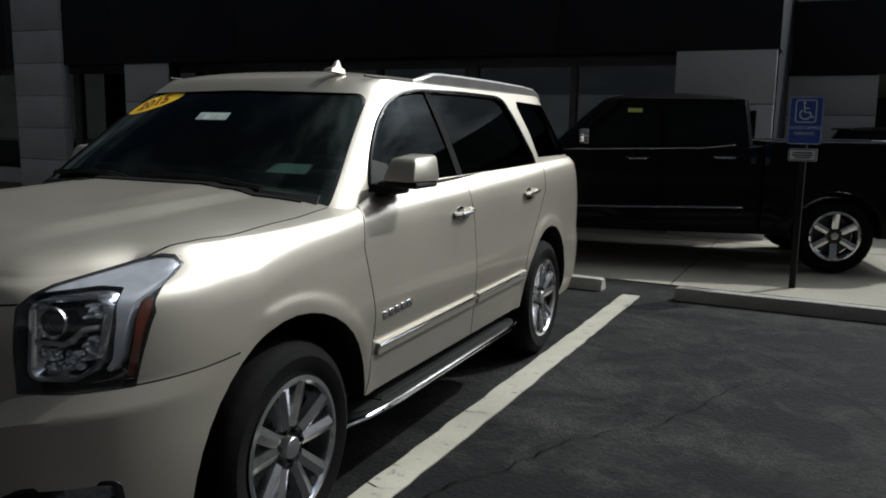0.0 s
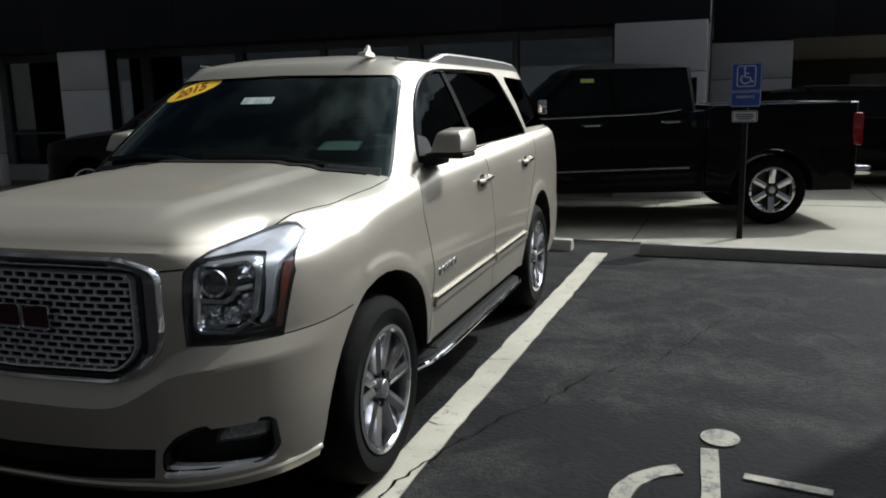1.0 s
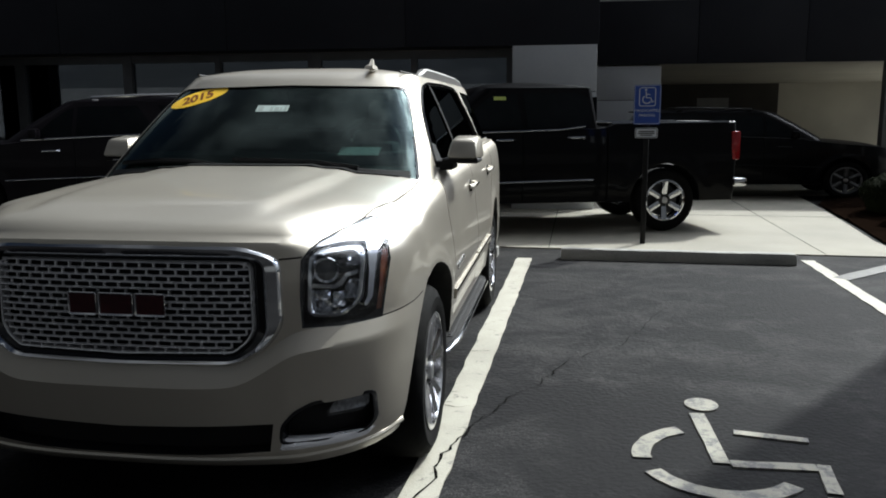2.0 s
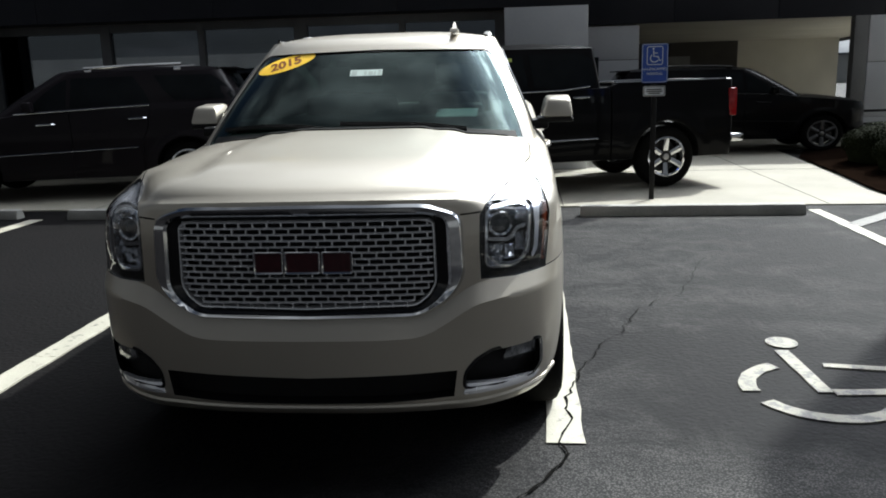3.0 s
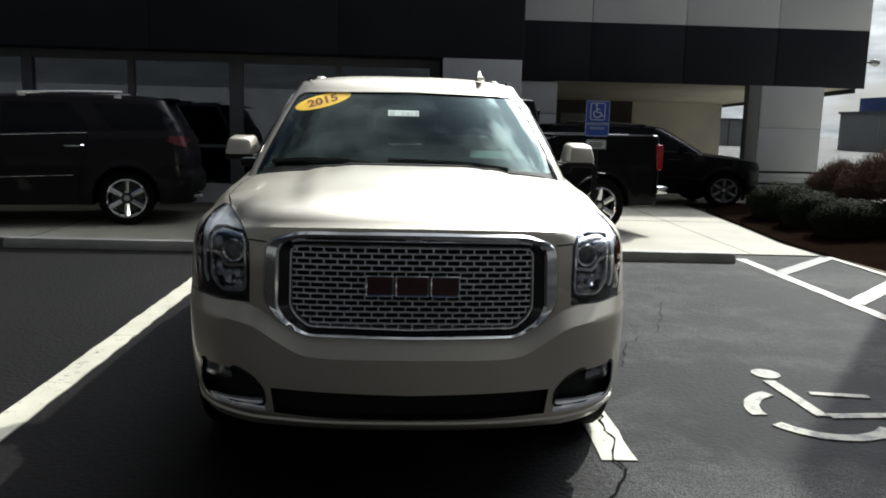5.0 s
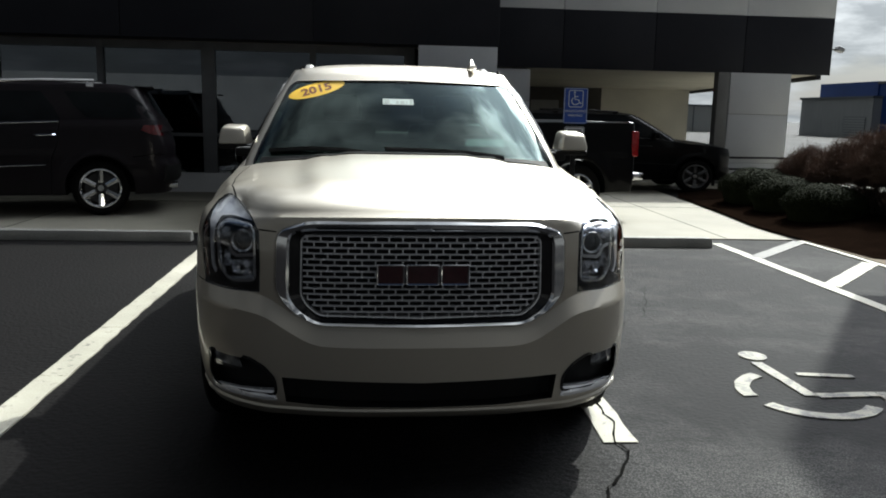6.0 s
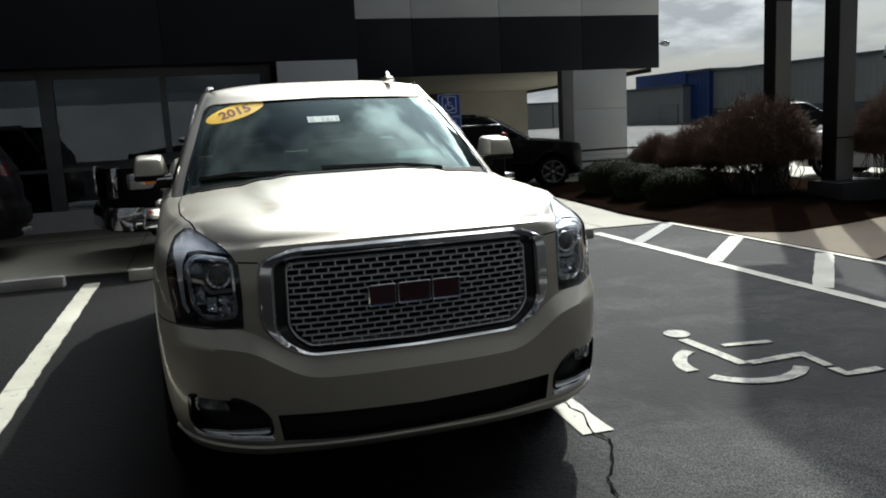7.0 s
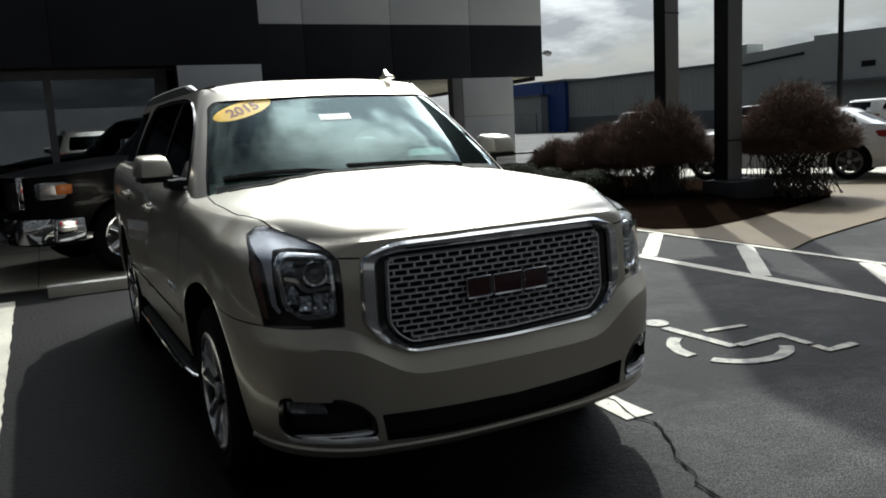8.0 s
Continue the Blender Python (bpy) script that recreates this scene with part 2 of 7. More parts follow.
    l(place.outputs[0], extent.inputs[0])
    west_mix.data_type, west_mix.blend_type = "RGBA", "MULTIPLY"
    west_mix.inputs[7].default_value = (0.33, 0.29, 0.30, 1)
    west_part = n("ShaderNodeMath")
    west_part.operation = "SUBTRACT"
    west_part.inputs[0].default_value = 1.0
    l(extent.outputs[0], west_part.inputs[1])
    l(west_part.outputs[0], west_mix.inputs[0])
    l(light.outputs[2], west_mix.inputs[6])
    l(west_mix.outputs[2], b.inputs["Base Color"])
    return m


def line_material(name, dark, light, wear):
    """White road paint, rubbed through to the asphalt in places."""
    m = surface(name, dark, light, 2.2, 0.7, 0.1, 0.004, 120, fine=0.3)
    nt = m.node_tree
    n, l = nt.nodes.new, nt.links.new
    b = nt.nodes["Principled BSDF"]
    base = b.inputs["Base Color"].links[0].from_socket
    co = n("ShaderNodeTexCoord")
    worn = n("ShaderNodeTexNoise")
    worn.inputs["Scale"].default_value, worn.inputs["Detail"].default_value, worn.inputs["Roughness"].default_value = 9.0, 9.0, 0.75
    l(co.outputs["Object"], worn.inputs["Vector"])
    ramp = n("ShaderNodeValToRGB")
    ramp.color_ramp.elements[0].position, ramp.color_ramp.elements[1].position = wear, wear + 0.10
    l(worn.outputs[0], ramp.inputs[0])
    mix = n("ShaderNodeMix")
    mix.data_type = "RGBA"
    mix.inputs[6].default_value = (0.07, 0.068, 0.065, 1)
    l(ramp.outputs[0], mix.inputs[0])
    l(base, mix.inputs[7])
    l(mix.outputs[2], b.inputs["Base Color"])
    return m


ASPHALT = asphalt_material()
ROAD_PAINT = line_material("road_paint", (0.25, 0.238, 0.194), (0.385, 0.368, 0.308), 0.33)
WORN_PAINT = line_material("worn_road_paint", (0.15, 0.143, 0.112), (0.245, 0.234, 0.188), 0.42)
FADED_PAINT = line_material("faded_road_paint", (0.07, 0.068, 0.060), (0.12, 0.116, 0.10), 0.48)
CRACK = surface("crack_dirt", (0.0016, 0.0016, 0.0016), (0.0065, 0.006, 0.0055), 8, 0.95, 0.03, 0, 100, spec=0.02)
CONCRETE = surface("pale_concrete", (0.180, 0.169, 0.138), (0.275, 0.258, 0.212), 0.9, 0.85, 0.08, 0.004, 90, fine=0.35)
KERB = surface("kerb_concrete", (0.19, 0.19, 0.180), (0.31, 0.305, 0.285), 2.5, 0.88, 0.06, 0.006, 70, fine=0.4, per_object=0.08)
PLINTH = surface("dark_plinth", (0.014, 0.0145, 0.018), (0.028, 0.029, 0.034), 2, 0.85, 0.06, 0.004, 60)
RED_LENS_DARK = surface("dark_red_lens", (0.06, 0.006, 0.008), (0.11, 0.010, 0.012), 20, 0.15, 0.05, 0, 200)
TAN = surface("tan_pavement", (0.062, 0.042, 0.020), (0.102, 0.071, 0.036), 1.1, 0.9, 0.06, 0.004, 80, fine=0.35)
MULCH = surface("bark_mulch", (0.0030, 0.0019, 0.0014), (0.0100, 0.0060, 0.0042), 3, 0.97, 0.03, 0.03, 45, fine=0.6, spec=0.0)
BLACK_CLAD = surface("black_cladding", (0.0200, 0.0210, 0.0270), (0.0285, 0.0300, 0.0375), 0.8, 0.5, 0.1, 0.001, 40, spec=0.12)
WHITE_CLAD = surface("white_cladding", (0.56, 0.575, 0.60), (0.66, 0.675, 0.695), 0.7, 0.42, 0.08, 0.001, 30, per_object=0.03)
BLOCK_PAINT = surface("painted_block", (0.46, 0.46, 0.50), (0.58, 0.58, 0.61), 1.5, 0.75, 0.08, 0.003, 60, per_object=0.05)
SOFFIT = surface("cream_render", (0.48, 0.46, 0.40), (0.60, 0.575, 0.50), 0.8, 0.8, 0.08, 0.002, 60)
BACKDROP_WALL = surface("backdrop_wall", (0.055, 0.055, 0.055), (0.085, 0.085, 0.083), 0.6, 0.8, 0.08, 0.002, 20)
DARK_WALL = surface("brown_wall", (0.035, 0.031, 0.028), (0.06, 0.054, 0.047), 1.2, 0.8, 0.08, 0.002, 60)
ALUMINIUM = surface("grey_mullion", (0.12, 0.124, 0.135), (0.17, 0.175, 0.185), 3, 0.45, 0.08, 0, 80, 0.2)
STOREFRONT = glazing("storefront_glass", (0.30, 0.33, 0.35), 0.15, gleam=(0.85, 0.92, 1.0))
STEEL_GREY = surface("pylon_grey", (0.15, 0.15, 0.15), (0.21, 0.21, 0.205), 1.2, 0.5, 0.1, 0.001, 50)
STEEL_BLACK = surface("black_steel", (0.004, 0.004, 0.0045), (0.009, 0.009, 0.010), 3, 0.5, 0.1, 0.001, 80, spec=0.2)
SIGN_BLUE = surface("sign_blue", (0.012, 0.055, 0.30), (0.018, 0.075, 0.38), 6, 0.4, 0.08, 0, 90)
SIGN_WHITE = surface("sign_white", (0.60, 0.64, 0.70), (0.72, 0.75, 0.78), 6, 0.4, 0.08, 0, 90)
WAREHOUSE = surface("ribbed_grey_wall", (0.36, 0.38, 0.38), (0.45, 0.47, 0.465), 0.25, 0.6, 0.08, 0.004, 8)
WAREHOUSE_DARK = surface("dark_grey_wall", (0.11, 0.125, 0.14), (0.16, 0.175, 0.19), 0.25, 0.6, 0.08, 0.004, 8)
WAREHOUSE_BLUE = surface("blue_wall", (0.012, 0.06, 0.26), (0.02, 0.08, 0.32), 0.4, 0.5, 0.08, 0.002, 8)
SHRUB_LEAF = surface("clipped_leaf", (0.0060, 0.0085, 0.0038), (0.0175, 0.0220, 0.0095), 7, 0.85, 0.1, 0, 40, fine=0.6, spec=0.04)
TWIG = surface("winter_twig", (0.062, 0.037, 0.027), (0.140, 0.085, 0.060), 5, 0.85, 0.08, 0, 60, fine=0.6)
STEM = surface("grey_stem", (0.030, 0.024, 0.021), (0.065, 0.053, 0.045), 12, 0.9, 0.06, 0.003, 60)
CARPET = surface("showroom_floor", (0.10, 0.10, 0.10), (0.16, 0.16, 0.155), 2, 0.4, 0.1, 0, 60)


# ---- mesh helpers ----
def mesh_of(name, verts, faces, mat, smooth=35, mats=()):
    me = bpy.data.meshes.new(name)
    me.from_pydata([tuple(v) for v in verts], [], faces)
    me.validate()
    for m in (mat, *mats):
        me.materials.append(m)
    if smooth:
        me.shade_smooth()
        me.set_sharp_from_angle(angle=radians(smooth))
    return me


def add(name, geo, mat, parent=None, label="", smooth=35, at=None):
    """One mesh object from (verts, faces), as a part under parent."""
    ob = new(name, mesh_of(name, geo[0], geo[1], mat, smooth))
    if parent is not None:
        ob.parent = parent
    if at is not None:
        ob.matrix_basis = at
    return tagged(ob, label)


def root(name, at, label, category, group=""):
    ob = new(name)
    ob.matrix_basis = at
    ob.empty_display_size = 0.1
    return tagged(ob, label, category, group)


def join(*geos):
    vs, fs = [], []
    for v, f in geos:
        k = len(vs)
        vs += [tuple(p) for p in v]
        fs += [[i + k for i in q] for q in f]
    return vs, fs


def moved(geo, m):
    return [m @ Vector(v) for v in geo[0]], geo[1]


def box(x0, x1, y0, y1, z0, z1, c=0.0):
    """A box with all edges chamfered by c."""
    if c <= 0:
        v = [(x, y, z) for z in (z0, z1) for y in (y0, y1) for x in (x0, x1)]
        return v, [[0, 2, 3, 1], [4, 5, 7, 6], [0, 1, 5, 4], [2, 6, 7, 3], [0, 4, 6, 2], [1, 3, 7, 5]]
    bm = bmesh.new()
    bmesh.ops.create_cube(bm, size=1.0)
    for v in bm.verts:
        v.co = ((x0 + x1) / 2 + v.co.x * (x1 - x0), (y0 + y1) / 2 + v.co.y * (y1 - y0), (z0 + z1) / 2 + v.co.z * (z1 - z0))
    bmesh.ops.bevel(bm, geom=bm.edges[:], offset=c, segments=2, profile=0.5, affect="EDGES")
    bm.verts.index_update()
    geo = [v.co.copy() for v in bm.verts], [[v.index for v in f.verts] for f in bm.faces]
    bm.free()
    return geo


def prism(poly, lo, hi, axis):
    """A polygon in the two other axes, drawn out along axis from lo to hi."""
    n = len(poly)

    def put(p, d):
        return {"x": (d, p[0], p[1]), "y": (p[0], d, p[1]), "z": (p[0], p[1], d)}[axis]

    v = [put(p, lo) for p in poly] + [put(p, hi) for p in poly]
    area = sum(poly[i][0] * poly[(i + 1) % n][1] - poly[(i + 1) % n][0] * poly[i][1] for i in range(n))
    flip = (area > 0) == (axis != "y")
    f = [list(range(n))[::-1], list(range(n, 2 * n))] + [[i, (i + 1) % n, n + (i + 1) % n, n + i] for i in range(n)]
    return v, f if flip else [q[::-1] for q in f]


def revolve(profile, seg=48, axis="x"):
    """A closed ring from a profile of (radius, along)."""
    v, f, n = [], [], len(profile)
    for i in range(seg):
        a = 2 * math.pi * i / seg
        for r, h in profile:
            p = (h, r * math.cos(a), r * math.sin(a))
            v.append(p if axis == "x" else (p[1], p[2], p[0]))
    for i in range(seg):
        for j in range(n):
            k, m = i * n, ((i + 1) % seg) * n
            f.append([k + j, k + (j + 1) % n, m + (j + 1) % n, m + j])
    return v, f


def disc(r0, h0, seg=32, axis="x", dome=0.0):
    """A capped drum of radius r0 from h0[0] to h0[1], its outer face domed."""
    prof = [(0.0001, h0[0]), (r0, h0[0]), (r0, h0[1] - dome * 0.4), (r0 * 0.94, h0[1] - dome * 0.15), (r0 * 0.6, h0[1]), (0.0001, h0[1] + dome * 0.2)]
    v, f, n = [], [], len(prof)
    for i in range(seg):
        a = 2 * math.pi * i / seg
        for r, h in prof:
            p = (h, r * math.cos(a), r * math.sin(a))
            v.append(p if axis == "x" else ((p[1], h, p[2]) if axis == "y" else (p[1], p[2], h)))
    for i in range(seg):
        k, m = i * n, ((i + 1) % seg) * n
        f += [[k + j, k + j + 1, m + j + 1, m + j] for j in range(n - 1)]
    return v, f


def tube(points, r, seg=8, closed=False, taper=1.0):
    """A round bar along a polyline."""
    pts = [Vector(p) for p in points]
    n, v, f = len(pts), [], []
    for i, p in enumerate(pts):
        a = pts[(i - 1) % n] if closed or i else p
        b = pts[(i + 1) % n] if closed or i < n - 1 else p
        way = (b - a).normalized()
        side = way.cross(Vector((0, 0, 1)))
        if side.length < 0.05:
            side = way.cross(Vector((1, 0, 0)))
        side.normalize()
        up = side.cross(way)
        rr = r * (1 + (taper - 1) * i / max(1, n - 1))
        for k in range(seg):
            t = 2 * math.pi * k / seg
            v.append(p + side * (rr * math.cos(t)) + up * (rr * math.sin(t)))
    for i in range(n if closed else n - 1):
        j = (i + 1) % n
        f += [[i * seg + k, i * seg + (k + 1) % seg, j * seg + (k + 1) % seg, j * seg + k] for k in range(seg)]
    if not closed:
        f += [list(range(seg))[::-1], list(range((n - 1) * seg, n * seg))]
    return v, f


def rounded(poly, r, seg=4):
    """A polygon with its corners rounded."""
    out, n = [], len(poly)
    for i in range(n):
        p, a, b = Vector(poly[i]), Vector(poly[i - 1]), Vector(poly[(i + 1) % n])
        d = min(r, (a - p).length * 0.45, (b - p).length * 0.45)
        s, e = p + (a - p).normalized() * d, p + (b - p).normalized() * d
        for k in range(seg + 1):
            t = k / seg
            out.append(tuple(s * (1 - t) ** 2 + p * (2 * t * (1 - t)) + e * t ** 2))
    return out


def shrunk(poly, d):
    """A polygon drawn in by d (outwards for negative d), for shapes without deep notches."""
    n = len(poly)
    area = sum(poly[i][0] * poly[(i + 1) % n][1] - poly[(i + 1) % n][0] * poly[i][1] for i in range(n))
    s, out = (1 if area > 0 else -1), []
    for i in range(n):
        a, p, b = Vector(poly[i - 1]), Vector(poly[i]), Vector(poly[(i + 1) % n])
        e, g = (p - a), (b - p)
        if e.length < 1e-6 or g.length < 1e-6:
            out.append(tuple(p))
            continue
        m = (Vector((-e.y, e.x)).normalized() + Vector((-g.y, g.x)).normalized())
        m = m.normalized() if m.length > 1e-6 else Vector((0, 0))
        out.append(tuple(p + m * (s * d)))
    return out


def fill(poly, step):
    """A triangulated flat patch of a polygon, about step wide."""
    from mathutils import geometry
    xs, ys = [p[0] for p in poly], [p[1] for p in poly]
    ring = []
    for i, p in enumerate(poly):
        q = poly[(i + 1) % len(poly)]
        k = max(1, int(math.dist(p, q) / step))
        ring += [Vector((p[0] + (q[0] - p[0]) * j / k, p[1] + (q[1] - p[1]) * j / k)) for j in range(k)]
    pts = list(ring)
    nx, ny = int((max(xs) - min(xs)) / step) + 1, int((max(ys) - min(ys)) / step) + 1
    for i in range(nx):
        for j in range(ny):
            p = Vector((min(xs) + (i + 0.5) * step, min(ys) + (j + 0.5) * step))
            inside = False
            for k in range(len(ring)):
                a, b = ring[k], ring[k - 1]
                if (a.y > p.y) != (b.y > p.y) and p.x < (b.x - a.x) * (p.y - a.y) / (b.y - a.y) + a.x:
                    inside = not inside
            if inside and min((p - q).length for q in ring) > step * 0.4:
                pts.append(p)
    n = len(ring)
    v, _, f, _, _, _ = geometry.delaunay_2d_cdt(pts, [(i, (i + 1) % n) for i in range(n)], [], 1, 1e-6)
    return [tuple(p) for p in v], [list(q) for q in f], n


def skin(poly, step, place, thick):
    """A curved panel: the polygon laid on the surface place(u, v, depth), with the given thickness."""
    p, f, _ = fill(poly, step)
    n = len(p)
    v = [place(a, b, 0.0) for a, b in p] + [place(a, b, thick) for a, b in p]
    edge = {}
    for q in f:
        for i in range(len(q)):
            edge[(q[i], q[(i + 1) % len(q)])] = 1
    walls = [[a, b, n + b, n + a] for a, b in edge if (b, a) not in edge]
    return v, [q[::-1] for q in f] + [[i + n for i in q] for q in f] + [w for w in walls]


def fixed_normals(geo):
    """The same faces, all turned outwards."""
    bm = bmesh.new()
    vs = [bm.verts.new(p) for p in geo[0]]
    for q in geo[1]:
        try:
            bm.faces.new([vs[i] for i in q])
        except ValueError:
            pass
    bmesh.ops.remove_doubles(bm, verts=bm.verts[:], dist=1e-5)
    bmesh.ops.recalc_face_normals(bm, faces=bm.faces[:])
    bm.verts.index_update()
    out = [v.co.copy() for v in bm.verts], [[v.index for v in f.verts] for f in bm.faces]
    bm.free()
    return out


def carve(geo, mat, cutters, liner, smooth=35):
    """geo with each of the cutters taken out; the cut faces take the liner's material."""
    ob = new("carved", mesh_of("carved", *fixed_normals(geo), mat, 0))
    ob.data.materials.append(liner)
    for c in cutters:
        tool = new("cutter", mesh_of("cutter", *fixed_normals(c), liner, 0))
        md = ob.modifiers.new("cut", "BOOLEAN")
        md.operation, md.object, md.solver, md.material_mode = "DIFFERENCE", tool, "EXACT", "TRANSFER"
        bpy.context.view_layer.update()
        me = bpy.data.meshes.new_from_object(ob.evaluated_get(bpy.context.evaluated_depsgraph_get()))
        ob.modifiers.clear()
        old, ob.data = ob.data, me
        bpy.data.meshes.remove(old)
        td = tool.data
        bpy.data.objects.remove(tool)
        bpy.data.meshes.remove(td)
    me = ob.data
    bpy.data.objects.remove(ob)
    if smooth:
        me.shade_smooth()
        me.set_sharp_from_angle(angle=radians(smooth))
    return me


def under(name, me, parent, label=""):
    ob = new(name, me)
    ob.parent = parent
    return tagged(ob, label)


def track(knots):
    """A smooth curve through (t, value) pairs."""
    ts, vs = [k[0] for k in knots], [k[1] for k in knots]

    def at(t):
        if t <= ts[0]:
            return vs[0]
        if t >= ts[-1]:
            return vs[-1]
        i = max(k for k in range(len(ts)) if ts[k] <= t)
        u = (t - ts[i]) / (ts[i + 1] - ts[i])
        h = ts[i + 1] - ts[i]
        a = (vs[i + 1] - vs[i - 1]) / (ts[i + 1] - ts[i - 1]) if i else (vs[1] - vs[0]) / h
        b = (vs[i + 2] - vs[i]) / (ts[i + 2] - ts[i]) if i + 2 < len(ts) else (vs[i + 1] - vs[i]) / h
        return vs[i] * (2 * u ** 3 - 3 * u ** 2 + 1) + a * h * (u ** 3 - 2 * u ** 2 + u) + vs[i + 1] * (3 * u ** 2 - 2 * u ** 3) + b * h * (u ** 3 - u ** 2)

    return at


def ease(a, b, t):
    u = min(1.0, max(0.0, (t - a) / (b - a)))
    return u * u * (3 - 2 * u)


# ---- vehicle shells: nose towards -y, front axle over the origin ----
class Shell:
    """The outside of a vehicle: a body up to the belt, and a greenhouse on it."""

    def __init__(self, *, half, axle, base, well, flare, floor, side, y_front, front, n_front, face, y_rear, rear, n_rear, tail, top, crown, crest, bulge, cab_low, cab_top, cab_w0, cab_w1, cab_f0, cab_f1, bow, cab_r0, cab_r1, roof, cab_arc=0.45, ridge=None, roll=0.0, deck=None, climb=None, lip=0.0, belly=0.0):
        self.half, self.axle, self.base, self.well, self.flare, self.floor, self.side = half, axle, base, well, flare, floor, side
        self.y_front, self.front, self.n_front, self.face, self.y_rear, self.rear, self.n_rear = y_front, front, n_front, face, y_rear, rear, n_rear
        self.tail, self.top, self.crown, self.crest, self.bulge, self.cab_low, self.cab_top = tail, top, crown, crest, bulge, cab_low, cab_top
        self.cab_w0, self.cab_w1, self.cab_f0, self.cab_f1, self.bow, self.cab_r0, self.cab_r1 = cab_w0, cab_w1, cab_f0, cab_f1, bow, cab_r0, cab_r1
        self.roof = roof
        self.cab_arc, self.ridge, self.roll, self.deck, self.climb, self.lip, self.belly = cab_arc, ridge, roll, deck, climb, lip, belly

    def wide(self, z):
        return self.half + self.side(z)

    def arch(self, y, z):
        """Lip round the wheel openings."""
        d = min(math.hypot(y, z - self.axle), math.hypot(y - self.base, z - self.axle))
        if self.lip:
            return self.flare * (1 - ease(self.well + self.lip, self.well + self.lip + 0.035, d)) * (1 - 0.35 * ease(self.well + self.lip * 0.3, self.well, d))
        return self.flare * math.exp(-((d - self.well - 0.045) / 0.055) ** 2)

    def nose(self, x, z, depth=0.0):
        w = self.wide(z) + 1e-4
        u = min(1.0, abs(x) / w)
        return self.y_front - (self.front + self.face(abs(x), z)) * (1 - u ** self.n_front) ** (1 / self.n_front) + depth

    def skirt(self, y, z):
        """Half width of the side, whose shoulder crease climbs towards the tail."""
        swell = self.belly * math.exp(-((z - 0.80) / 0.17) ** 2) * ease(self.y_front, self.y_front + 0.45, y) * (1 - ease(self.y_rear - 0.5, self.y_rear, y)) if self.belly else 0.0
        return (self.wide(z - self.climb(y) * ease(0.80, 1.0, z)) if self.climb else self.wide(z)) + swell

    def flank(self, y, z):
        return self.skirt(y, z) + self.arch(y, z)

    def outline(self, nf, ns, nr):
        """Unit outline: (x, y part, y base) for the nose, both flanks and the tail."""
        out = []
        for i in range(nf + 1):
            a = math.pi * (i / nf - 0.5)
            s, c = math.sin(a), math.cos(a)
            out.append((math.copysign(abs(s) ** (2 / self.n_front), s), -abs(c) ** (2 / self.n_front), 0))
        for i in range(1, ns):
            out.append((1.0, 0.0, i / ns))
        for i in range(nr + 1):
            a = math.pi * (0.5 - i / nr)
            s, c = math.sin(a), math.cos(a)
            out.append((math.copysign(abs(s) ** (2 / self.n_rear), s), abs(c) ** (2 / self.n_rear), 1))
        for i in range(1, ns):
            out.append((-1.0, 0.0, 1 - i / ns))
        return out

    def lower(self, nf=84, ns=120, nr=26, nz=60, ncap=22):
        unit, v, rings = self.outline(nf, ns, nr), [], []

        def spot(u, z):
            ux, uy, t = u
            x = ux * self.wide(z)
            if uy < 0:
                back = 0.0
                if self.roll:
                    k = max(0.0, min(1.0, (z - self.top(reach(u)) + self.roll) / self.roll))
                    back = self.roll * (1 - math.sqrt(max(0.0, 1 - k * k))) * abs(uy)
                return Vector((x, self.y_front + uy * (self.front + self.face(abs(x), z)) + back, z))
            y = self.y_front + (self.y_rear - self.y_front) * t
            if uy == 0:
                return Vector((math.copysign(self.flank(y, z), ux), y, z))
            return Vector((ux * self.skirt(self.y_rear, z), y + uy * (self.rear + self.tail(z)), z))

        def reach(u):
            return self.y_front + u[1] * self.front if u[1] < 0 else self.y_front + (self.y_rear - self.y_front) * u[2] + max(0, u[1]) * self.rear

        def level(u, top, t):
            """Height of a row; where the bumper has a ridge, two rows follow its edges."""
            if self.ridge is None:
                return self.floor + (top - self.floor) * t
            r = self.ridge(abs(u[0]) * self.half)
            knots = ((0.0, self.floor), (0.45, r), (0.55, r + 0.07), (1.0, top))
            for (a, p), (b, q) in zip(knots[:-1], knots[1:]):
                if t <= b:
                    return p + (q - p) * (t - a) / (b - a)
            return top

        for k in range(nz + 1):
            ring = []
            for u in unit:
                top = self.top(reach(u))
                ring.append(spot(u, level(u, top, k / nz)))
            rings.append(ring)
        edge = rings[-1]

        def sheet_z(x, y):
            """The bonnet as a free surface; near its rim it bends down to the rim's height."""
            return self.deck(y) + self.crown(y) * (1 - min(1.0, abs(x) / 0.95) ** self.crest) + self.bulge(x, y, 0)

        for k in range(1, ncap + 1):
            r = 1 - (k / ncap) ** (1.5 if self.deck else 1.0)
            ring = []
            for p in edge:
                if self.deck:
                    ys = min(self.y_rear, max(self.y_front, p.y))
                    q = Vector((p.x * r, ys + (p.y - ys) * r, 0))
                    fade = math.exp(-((q.xy - p.xy).length / (0.045 + 0.035 * ease(-0.5, -0.3, q.y))))
                    q.z = sheet_z(q.x, q.y) + (p.z - sheet_z(p.x, p.y)) * fade
                    ring.append(q)
                    continue
                ys = min(self.y_rear, max(self.y_front, p.y))
                q = Vector((p.x * r, ys + (p.y - ys) * r, 0))
                q.z = self.top(q.y) + (p.z - self.top(p.y)) + self.crown(q.y) * (1 - r ** self.crest) + self.bulge(q.x, q.y, r)
                ring.append(q)
            rings.append(ring)
